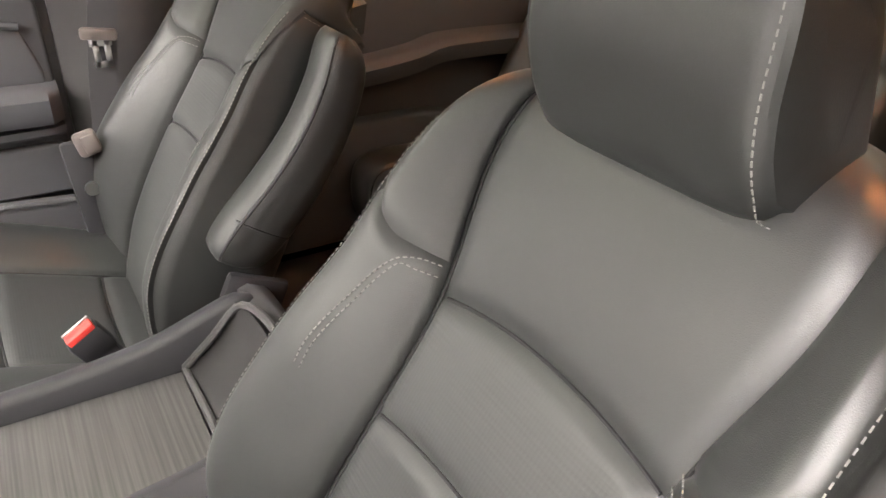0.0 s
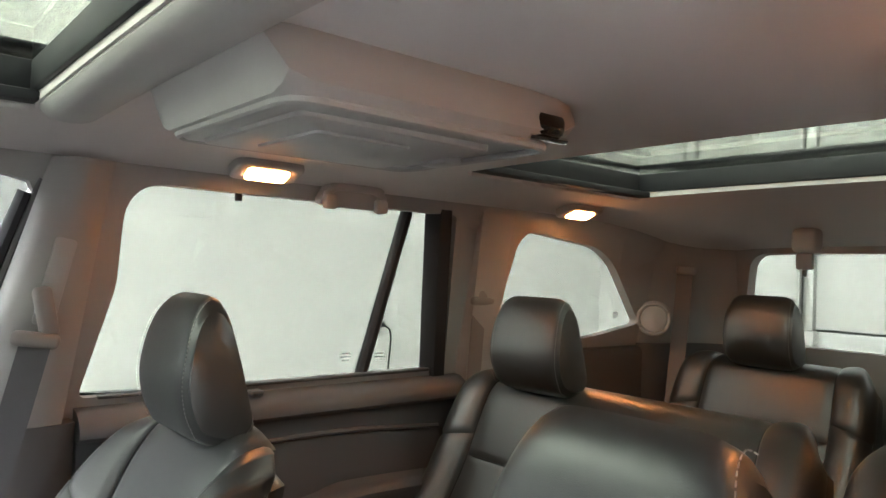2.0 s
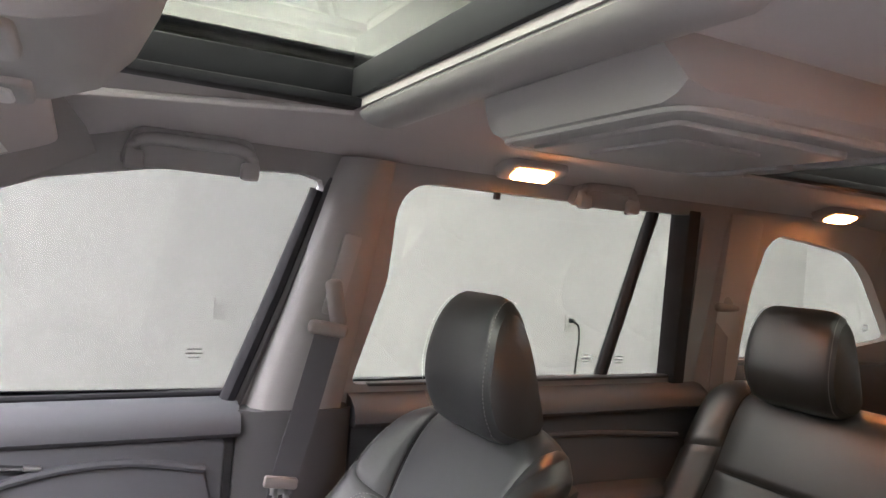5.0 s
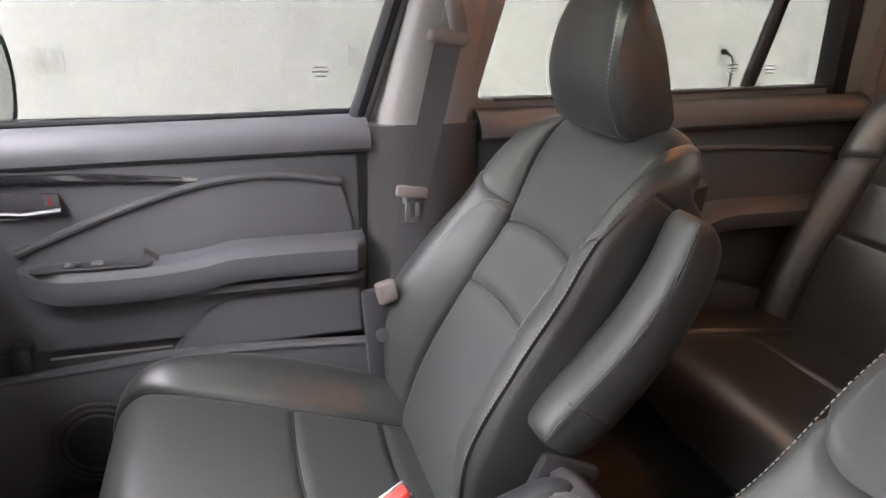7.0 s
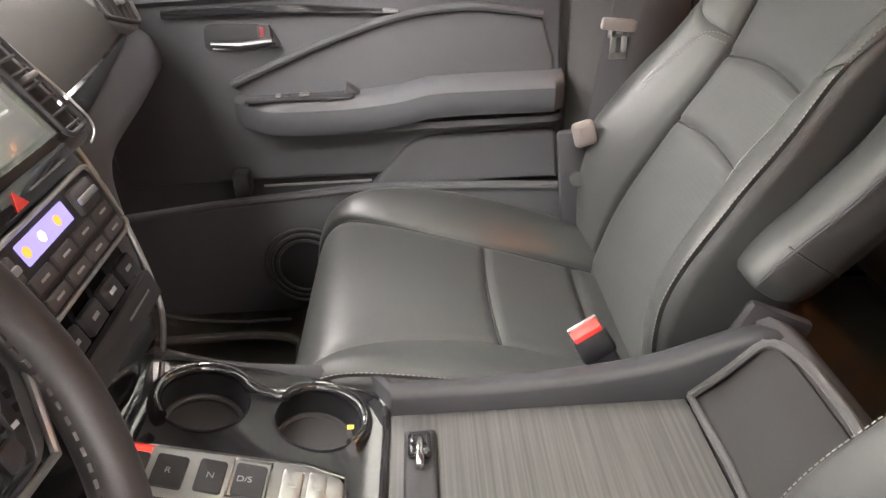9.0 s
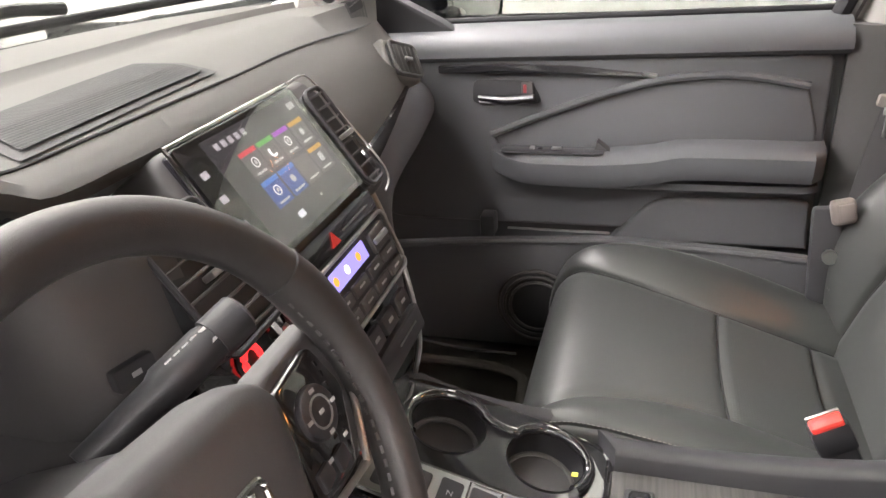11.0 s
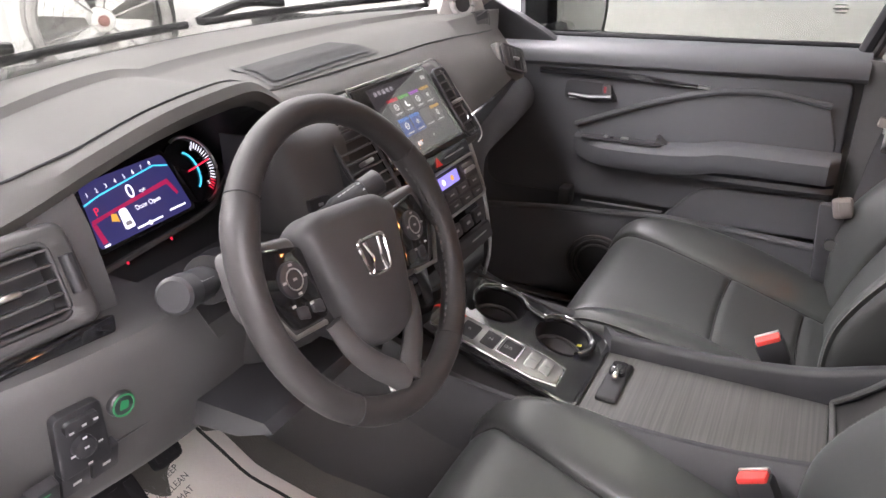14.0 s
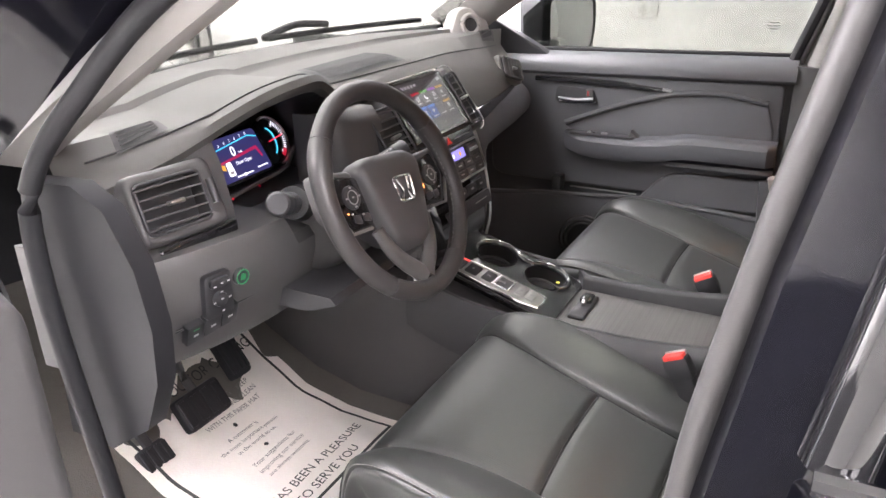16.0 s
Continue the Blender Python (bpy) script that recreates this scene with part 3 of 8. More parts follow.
def well(x0, x1, y0, y1, name, label):
    """Dark frame and glass of one roof opening."""
    t = thing(name, ((x0 + x1) / 2, (y0 + y1) / 2, 1.70), label, "sunroof", kind="structure")
    zt = 1.700
    for a, b, c, d in ((x0 - 0.014, x0 + 0.007, y0, y1), (x1 - 0.007, x1 + 0.014, y0, y1), (x0 - 0.014, x1 + 0.014, y0 - 0.014, y0 + 0.007), (x0 - 0.014, x1 + 0.014, y1 - 0.007, y1 + 0.014)):
        part("frame_side", box((b - a, d - c, 0.044), ((a + b) / 2, (c + d) / 2, zt - 0.020), 0.003), RUBBER, t)
    zr = [roof_z(x, (y0 + y1) / 2) - 0.004 for x in (x0, x1)]
    ring = dense([(x0, y0 + 0.04, zr[0]), (x0, y1 - 0.04, zr[0])], 0.05)
    for p in ([(x0, y0, roof_z(x0, y0)), (x0, y1, roof_z(x0, y1))], [(x1, y0, roof_z(x1, y0)), (x1, y1, roof_z(x1, y1))]):
        part("edge_trim", tube([q - Vector((0, 0, 0.002)) for q in dense(p, 0.05)], 0.006, 8), HEADLINER, t, "fabric trim lip")
    part("guide_rail", join(box((0.035, y1 - y0, 0.014), (x0 + 0.018, (y0 + y1) / 2, zt - 0.05), 0.003), box((0.035, y1 - y0, 0.014), (x1 - 0.018, (y0 + y1) / 2, zt - 0.05), 0.003)), RUBBER, t)
    g = part("pane", box((x1 - x0 + 0.04, y1 - y0 + 0.04, 0.005), ((x0 + x1) / 2, (y0 + y1) / 2, zt + 0.004)), ROOF_GLASS, t)
    return t


well(*SUN, "sunroof_front", "front glass sunroof with dark frame, blind drawn back")
well(*PANO, "sunroof_rear", "fixed rear roof glass with dark frame")

# windscreen, cowl and bonnet
def windscreen():
    rings = []
    for v in np.linspace(0, 1, 7):
        row = []
        for u in np.linspace(-1, 1, 13):
            w = 0.70 - 0.05 * v
            x = CX + u * w
            y = 0.66 - 0.62 * v - 0.17 * u * u * (1 - 0.6 * v)
            row.append((x, y, 1.225 + 0.375 * v ** 0.95))
        rings.append(row)
    bm = bmesh.new()
    grid(bm, rings)
    bmesh.ops.solidify(bm, geom=bm.faces[:], thickness=0.005)
    return bm


ws = setting("windscreen", windscreen(), SCREEN_PANE, "clear curved laminated windscreen", "windscreen")
ws.visible_shadow = False


def bonnet():
    rows = []
    for v in np.linspace(0, 1, 9):
        rows.append([(CX + u * (0.86 - 0.06 * v), 0.74 + 1.15 * v - 0.16 * u * u, 1.175 - 0.17 * v ** 1.6 - 0.05 * u * u) for u in np.linspace(-1, 1, 17)])
    bm = bmesh.new()
    grid(bm, rows)
    bmesh.ops.solidify(bm, geom=bm.faces[:], thickness=0.02)
    return bm


setting("bonnet", bonnet(), PAINT, "glossy black painted bonnet beyond the windscreen", "bonnet")
cowl_rows = [[(CX + u * 0.74, 0.655 + d - 0.17 * u * u, 1.218 + h) for u in np.linspace(-1, 1, 17)] for d, h in ((-0.02, 0.006), (0.03, 0.012), (0.10, -0.02), (0.16, -0.05))]
bm = bmesh.new()
grid(bm, cowl_rows)
bmesh.ops.solidify(bm, geom=bm.faces[:], thickness=0.015)
setting("cowl", bm, RUBBER, "black plastic cowl below the windscreen", "cowl")

# floor pan and carpet
def carpet():
    prof = [(-2.75, 0.62), (-1.9, 0.60), (-1.75, 0.47), (-0.35, 0.465), (0.30, 0.47), (0.42, 0.50), (0.62, 0.64), (0.78, 0.86)]
    rows = []
    for y, z in [tuple(p)[0:2] for p in [(q[0], q[1]) for q in prof]]:
        row = []
        for x in np.linspace(-0.74, 0.78, 30):
            hump = 0.05 * math.exp(-((x - CX) / 0.16) ** 4)
            row.append((x, y, z + hump * (1 if y < 0.5 else 0.3) + 0.004 * math.sin(x * 31 + y * 9)))
        rows.append(row)
    bm = bmesh.new()
    grid(bm, rows)
    bmesh.ops.solidify(bm, geom=bm.faces[:], thickness=0.03)
    return bm


setting("floor_carpet", carpet(), CARPET, "worn grey cut-pile carpet on the car floor", "carpet")
setting("floor_pan", box((1.62, 3.6, 0.03), (CX, -0.95, 0.40), 0.005), RUBBER, "black underside of the car floor", "floor pan")
setting("firewall", box((1.5, 0.03, 0.75), (CX, 0.82, 0.82), 0.005), RUBBER, "black bulkhead before the pedals", "bulkhead")

setting("body_front_passenger", join(box((0.02, 0.9, 0.72), (0.93, 0.82, 0.80), 0.006), box((0.04, 0.46, 0.66), (0.815, 0.62, 0.80), 0.01)), RUBBER, "black front body side beside the footwell", "bodywork")

# tail end with its window
def tail():
    def place(u, v, w):
        return (u, -2.66 - 0.30 * max(0.0, 1.50 - v) * 0.35 - w, v)
    hole = rounded([(-0.56, 1.25), (0.60, 1.25), (0.56, 1.545), (-0.52, 1.545)], 0.06, 6)
    return sheet([(-0.78, 0.45), (0.82, 0.45), (0.78, 1.62), (-0.74, 1.62)], [hole], 0.05, place)


setting("trim_tailgate", tail(), PILLAR, "grey plastic tailgate lining round the rear window", "trim", flat=True)
rp = setting("window_6", box((1.3, 0.005, 0.40), (CX, -2.74, 1.40)), PRIVACY, "clear rear window in the tailgate", "window")
for s, nm in ((1, "trim_quarter_passenger"), (-1, "trim_quarter_driver")):
    bm = box((0.06, 1.1, 0.76), (0.800, -2.2, 0.85), 0.02)
    setting(nm, bm if s > 0 else mirror_x(bm), PLASTIC, "black plastic quarter lining beside the third row", "trim")
for s, nm in ((1, "body_side_passenger"), (-1, "body_side_driver")):
    bm = join(box((0.02, 1.15, 0.78), (0.93, -2.2, 0.78), 0.006), box((0.02, 1.0, 0.62), (0.95, -1.05, 0.80), 0.006))
    if s > 0:
        bm = join(bm, box((0.10, 2.4, 0.12), (0.88, -0.75, 0.44), 0.01), box((0.05, 0.30, 0.74), (0.885, -0.58, 0.78), 0.006))
    setting(nm, bm if s > 0 else mirror_x(bm), PAINT, "glossy black painted rear bodywork", "bodywork")

# ---- seats ----
SEAM = material("dark_seam", (0.012, 0.012, 0.013), 0.7)
BACK_SPINE = [(-0.05, -0.452, 0.625), (0.0, -0.470, 0.665), (0.2, -0.507, 0.78), (0.47, -0.583, 0.93), (0.64, -0.645, 1.025), (0.85, -0.712, 1.145), (0.95, -0.748, 1.195),
              (1.02, -0.780, 1.213), (1.10, -0.830, 1.205)]
BACK_W = [(-0.05, 0.215), (0.0, 0.225), (0.15, 0.240), (0.35, 0.242), (0.52, 0.230), (0.68, 0.212), (0.85, 0.206), (0.95, 0.202), (1.02, 0.190), (1.10, 0.165)]
BACK_XS = [(-0.05, 0.155), (0.0, 0.153), (0.25, 0.138), (0.5, 0.122), (0.65, 0.124), (0.85, 0.148), (1.02, 0.142), (1.10, 0.122)]
BACK_HE = [(-0.05, 0.0), (0.0, 0.006), (0.12, 0.034), (0.24, 0.062), (0.33, 0.067), (0.45, 0.060), (0.6, 0.050), (0.75, 0.043), (0.89, 0.028), (1.0, 0.006), (1.10, 0.0)]

CUSH_SPINE = [(0.0, -0.500, 0.650), (0.12, -0.442, 0.672), (0.38, -0.296, 0.722), (0.60, -0.19, 0.750), (0.80, -0.098, 0.762), (0.90, -0.050, 0.752), (0.97, -0.018, 0.715), (1.05, -0.004, 0.65), (1.12, -0.008, 0.60)]
CUSH_W = [(0.0, 0.235), (0.3, 0.262), (0.6, 0.268), (0.85, 0.258), (0.95, 0.245), (1.05, 0.24), (1.12, 0.24)]
CUSH_XS = [(0.0, 0.145), (0.3, 0.140), (0.55, 0.150), (0.8, 0.180), (0.92, 0.205), (1.12, 0.215)]
CUSH_HE = [(0.0, 0.038), (0.3, 0.032), (0.6, 0.026), (0.8, 0.020), (0.90, 0.010), (0.97, 0.0), (1.12, 0.0)]


EDGE = 0.66


class Padded:
    """A seat surface: a spine in the yz plane, side rolls outside a pair of seams."""

    def __init__(self, cx, dy, dz, spine, width, seam, roll, sx=1.0):
        self.cx, self.dy, self.dz = cx, dy, dz
        self.sx = sx
        self.droop = 0.0
        self.vs = np.linspace(spine[0][0], spine[-1][0], 500)
        yz = np.array([smooth_at(spine, v) for v in self.vs])
        self.ys, self.zs = yz[:, 0], yz[:, 1]
        ty, tz = np.gradient(self.ys), np.gradient(self.zs)
        ln = np.hypot(ty, tz)
        flip = -1.0 if spine[-1][1] > spine[0][1] else 1.0
        self.ny, self.nz = flip * tz / ln, -flip * ty / ln
        self.ws, self.ss, self.rs = [np.array([float(smooth_at(k, v)[0]) for v in self.vs]) for k in (width, seam, roll)]

    def base(self, v):
        g = lambda q: float(np.interp(v, self.vs, q))
        return Vector((self.cx, g(self.ys) + self.dy, g(self.zs) + self.dz)), Vector((0, g(self.ny), g(self.nz)))

    def at(self, x, h, v):
        p, n = self.base(v)
        k = self.droop * max(0.0, (abs(x) - 0.05) / 0.14) ** 2 * min(1.0, max(0.0, (v - 0.66) / 0.36)) ** 1.5
        return p + Vector((x * self.sx, 0.01 * k, -0.042 * k)) + n * h

    def w(self, v):
        return float(np.interp(v, self.vs, self.ws))

    def s(self, v):
        return float(np.interp(v, self.vs, self.ss))

    def side(self, v, a, sign):
        """Across one side roll, a from 0 at the seam to 1 at the outer face."""
        xs, w, hb = self.s(v), self.w(v), float(np.interp(v, self.vs, self.rs))
        k = [(0.0, xs, 0.0), (0.22, xs + 0.25 * (w - xs), hb * 0.62 + 0.004), (0.5, xs + 0.62 * (w - xs), hb + 0.004), (0.72, w - 0.012, hb * 0.70 - 0.004),
             (0.88, w, -0.03), (1.0, w - 0.004, -0.075)]
        x, h = smooth_at(k, a)
        return self.at(sign * x, h, v)

    def wing(self, v, a, sign):
        """Across a wing: a from 0 at the seam over the sewn edge at EDGE to 1 at the back of the flank."""
        xs, w, he = self.s(v), self.w(v), float(np.interp(v, self.vs, self.rs))
        g = w - xs
        q = 1 - 0.5 * ramp(v, 0.90, 1.06) if self.droop else 1.0
        k = [(0.0, xs, 0.0), (0.16, xs + 0.20 * g, he * 0.36 + 0.005), (0.40, xs + 0.62 * g, he * 0.86 + 0.008), (0.56, w - 0.012, he + 0.005), (EDGE, w, he - 0.004),
             (0.80, w + 0.003, he * 0.45 - 0.022 * q), (1.0, w - 0.003, -0.085 * q)]
        x, h = smooth_at(k, a)
        return self.at(sign * x, h, v)

    def centre(self, v, a):
        xs = self.s(v)
        return self.at((-xs + 2 * xs * a) * (1 + 0.004 / xs), 0.0, v)



def curve_v(v0, sag):
    """A cross seam at v0 that bows by sag towards its middle."""
    return lambda a: v0 + sag * (1 - (2 * a - 1) ** 2)


def padded_panels(pd, parent, rows, mats, side_cut=None, nu=22, stitched=True, prefix="", side_label=""):
    """Centre panels between cross seams, and the two side rolls."""
    for k in range(len(rows) - 1):
        lo, hi = rows[k], rows[k + 1]
        nv = max(6, int(abs(hi(0.5) - lo(0.5)) * 60) + 4)
        part(prefix + "centre_panel", patch(lambda a, b: pd.centre(lo(a) + (hi(a) - lo(a)) * b, a), nu, nv, 0.011, 0.0065, 0.03, 0.003, pd.base(0.5)[1]), mats[k], parent)
    v0, v1 = rows[0](0), rows[-1](0)
    for row in rows[1:-1]:
        part(prefix + "seam", tube([pd.centre(row(a), a) - pd.base(row(a))[1] * 0.0050 for a in np.linspace(0.03, 0.97, 20)], 0.0016, 6), SEAM, parent, "dark sewn seam")
    for sign in (-1, 1):
        part(prefix + "seam", tube([pd.at(sign * (pd.s(v) + 0.002), -0.0045, v) for v in np.linspace(v0 + 0.02, v1 - 0.03, 36)], 0.0016, 6), SEAM, parent, "dark sewn seam")
    for sign in (-1, 1):
        cuts = [v0, v1] if side_cut is None else [v0, side_cut, v1]
        for c0, c1 in zip(cuts[:-1], cuts[1:]):
            nv = max(8, int((c1 - c0) * 55) + 4)
            skew = 0.0 if side_cut is None else 0.05
            f0 = (lambda a, c=c0: c + (skew * (a - 0.3) * -1 if c == side_cut else 0))
            f1 = (lambda a, c=c1: c + (skew * (a - 0.3) * -1 if c == side_cut else 0))
            part(prefix + "side_bolster", patch(lambda a, b: pd.side(f0(a) + (f1(a) - f0(a)) * b, a, sign), 22, nv, 0.010, 0.0055, 0.02, 0.0, pd.base(0.5)[1] + Vector((sign * 0.5, 0, 0))), LEATHER, parent)
        if stitched:
            pts = [pd.side(v, 0.745, sign) + (pd.base(v)[1] + Vector((sign, 0, 0))).normalized() * 0.0006 for v in np.linspace(v0 + 0.04, v1 - 0.12, 24)]
            part(prefix + "stitching", stitch_row(pts), STITCH, parent, "pale grey top stitching")
            if side_cut:
                pts = [pd.side(side_cut + 0.008 - 0.05 * (a - 0.3), a, sign) + pd.base(side_cut)[1] * 0.001 for a in np.linspace(0.03, 0.78, 10)]
                part(prefix + "stitching", stitch_row(pts), STITCH, parent, "pale grey top stitching")


def ramp(a, lo, hi):
    """A smooth step from 0 to 1 between lo and hi."""
    t = min(1.0, max(0.0, (a - lo) / (hi - lo)))
    return t * t * (3 - 2 * t)


def winged_panels(pd, parent, rows, mats, cut=None, turn=None, prefix=""):
    """Centre panels between cross seams; on each side a wing, a flank behind its sewn edge and, above the cut, a shoulder."""
    for lo, hi, mat in zip(rows[:-1], rows[1:], mats):
        nv = max(6, int(abs(hi(0.5) - lo(0.5)) * 60) + 4)
        part(prefix + "centre_panel", patch(lambda a, b: pd.centre(lo(a) + (hi(a) - lo(a)) * b, a), 24, nv, 0.012, 0.0070, 0.03, 0.003, pd.base(0.5)[1]), mat, parent)
    v0, v1 = rows[0](0), rows[-1](0)
    for row in rows[1:-1]:
        part(prefix + "seam", tube([pd.centre(row(a), a) - pd.base(row(a))[1] * 0.0055 for a in np.linspace(0.03, 0.97, 20)], 0.0017, 6), SEAM, parent, "dark sewn seam")
    for sign in (-1, 1):
        out = pd.base(0.5)[1] + Vector((sign * 0.6, 0, 0))
        low = (lambda a: cut + 0.070 * ramp(a, 0.26, EDGE + 0.1)) if cut else (lambda a: v1)
        part(prefix + "side_bolster", patch(lambda a, b: pd.wing(v0 + (low(a * EDGE) - v0) * b, a * EDGE, sign), 22, 46, 0.009, 0.0050, 0.008, 0.0, out), LEATHER, parent)
        top = turn or v1
        part(prefix + "flank", patch(lambda a, b: pd.wing(v0 + (top - v0) * b, EDGE + (1 - EDGE) * a, sign), 12, 46, 0.009, 0.0045, 0.004, 0.0, Vector((sign, 0, 0))), LEATHER, parent)
        if cut:
            foot = lambda a: low(a) + (turn - low(a)) * ramp(a, EDGE - 0.01, EDGE + 0.02)
            part(prefix + "shoulder", patch(lambda a, b: pd.wing(foot(a) + (1.06 - foot(a)) * b, a, sign), 60, 26, 0.006, 0.0030, 0.006, 0.0, out), LEATHER, parent)
        part(prefix + "seam", tube([pd.at(sign * (pd.s(v) + 0.002), -0.0045, v) for v in np.linspace(v0 + 0.02, v1 - 0.11, 36)], 0.0017, 6), SEAM, parent, "dark sewn seam")
        lift = lambda v: (pd.base(v)[1] * 0.8 + Vector((sign * 0.6, 0, 0))).normalized() * 0.0010
        part(prefix + "stitching", stitch_row([pd.wing(v, EDGE - 0.032, sign) + lift(v) for v in np.linspace(v0 + 0.05, (turn - 0.02) if cut else v1 - 0.16, 30)]), STITCH, parent, "pale grey top stitching")
        if cut:
            run = [pd.wing(turn - 0.012 + 0.012 * (a - EDGE), a, sign) + Vector((sign * 0.0015, 0, 0)) for a in np.linspace(EDGE + 0.05, 0.86, 8)]
            part(prefix + "stitching", stitch_row(run), STITCH, parent, "pale grey top stitching")
            for d in (0.0, 0.030):
                keys = [(0.03, cut - 0.008 - d * 0.5), (0.16, cut - 0.012 - d * 0.5), (0.26 - d, cut - 0.030), (0.33 - d, cut - 0.09), (0.37 - d, cut - 0.2), (0.38 - d, 0.12)]
                part(prefix + "stitching", stitch_row([pd.wing(v, a, sign) + pd.base(v)[1] * 0.0012 for a, v in keys]), STITCH, parent, "pale grey top stitching")


def shell_behind(pd, parent, v0, v1, depth, name, mat):
    """The hard or padded back of a seat part."""
    rings = []
    for v in np.linspace(v0, v1, 24):
        w = pd.w(v)
        k = depth * (1.0 if v < 0.8 else max(0.35, 1 - (v - 0.8) * 1.6))
        xs = [(-w + 0.001, -0.03), (-w - 0.001, -0.07), (-w + 0.012, -k + 0.03), (-w + 0.06, -k), (0, -k - 0.01), (w - 0.06, -k), (w - 0.012, -k + 0.03), (w + 0.001, -0.07), (w - 0.001, -0.03), (0, -0.02)]
        rings.append([pd.at(x, h, v) for x, h in xs])
    return part(name, loft(rings), mat, parent)


HEAD_PROFILE = [(-0.712, 1.203), (-0.697, 1.235), (-0.690, 1.275), (-0.694, 1.318), (-0.705, 1.362), (-0.722, 1.390), (-0.740, 1.400), (-0.754, 1.392), (-0.765, 1.366),
                (-0.776, 1.322), (-0.788, 1.275), (-0.800, 1.230), (-0.804, 1.208), (-0.793, 1.190), (-0.770, 1.183), (-0.735, 1.190)]


def headrest(parent, cx, dy, dz, half=0.108, prof=HEAD_PROFILE, taper=0.20):
    c = np.mean(prof, axis=0)
    loop = dense([(0, *p) for p in prof + prof[:1]], 0.012)[:-1]
    rings = []
    for u in np.linspace(-1, 1, 41):
        e = (1 - abs(u) ** 9) ** (1 / 3.0) if abs(u) < 1 else 0.0
        f = 0.55 + 0.45 * e
        lean = 1 - 0.10 * (u * u) ** 3
        g = -0.0035 if abs(abs(u) - 0.90) < 0.02 else 0.0
        ring = []
        for p in loop:
            d = Vector((0, p.y - c[0], p.z - c[1]))
            d = d * (f * lean) + d.normalized() * g
            x = u * half * (1 - taper * max(0.0, (p.z - c[1]) / 0.11) ** 2)
            ring.append((cx + x, c[0] + d.y + dy, c[1] + d.z + dz))
        rings.append(ring)
    body = part("headrest", loft(rings), LEATHER, parent, "padded leather headrest")
    for s in (-1, 1):
        pts = []
        for p in loop:
            if p.y < c[0] - 0.010:
                continue
            d = Vector((0, p.y - c[0], p.z - c[1]))
            x = s * 0.90 * half * (1 - taper * max(0.0, (p.z - c[1]) / 0.11) ** 2)
            q = d * 0.95 + d.normalized() * 0.001
            pts.append((cx + x, c[0] + q.y + dy, c[1] + q.z + dz))
        k = min(range(len(pts)), key=lambda i: pts[i][2] + (0.5 if pts[i][1] < c[0] + dy else 0))
        pts = pts[k:] + pts[:k]
        pts = [p for p in pts if p[2] > c[1] + dz - 0.09]
        run = [pts[0]]
        for p in pts[1:]:
            if (Vector(p) - Vector(run[-1])).length < 0.05:
                run.append(p)
        if s < 0 or cx > 0:
            part("stitching", stitch_row(run), STITCH, body, "pale grey top stitching")
    for s in (-1, 1):
        part("post", tube([(cx + s * 0.06, c[0] + dy - 0.02, c[1] + dz - 0.06), (cx + s * 0.06, c[0] + dy - 0.012, c[1] + dz - 0.13)], 0.007, 10), CHROME, parent, "chrome headrest post")
    return body


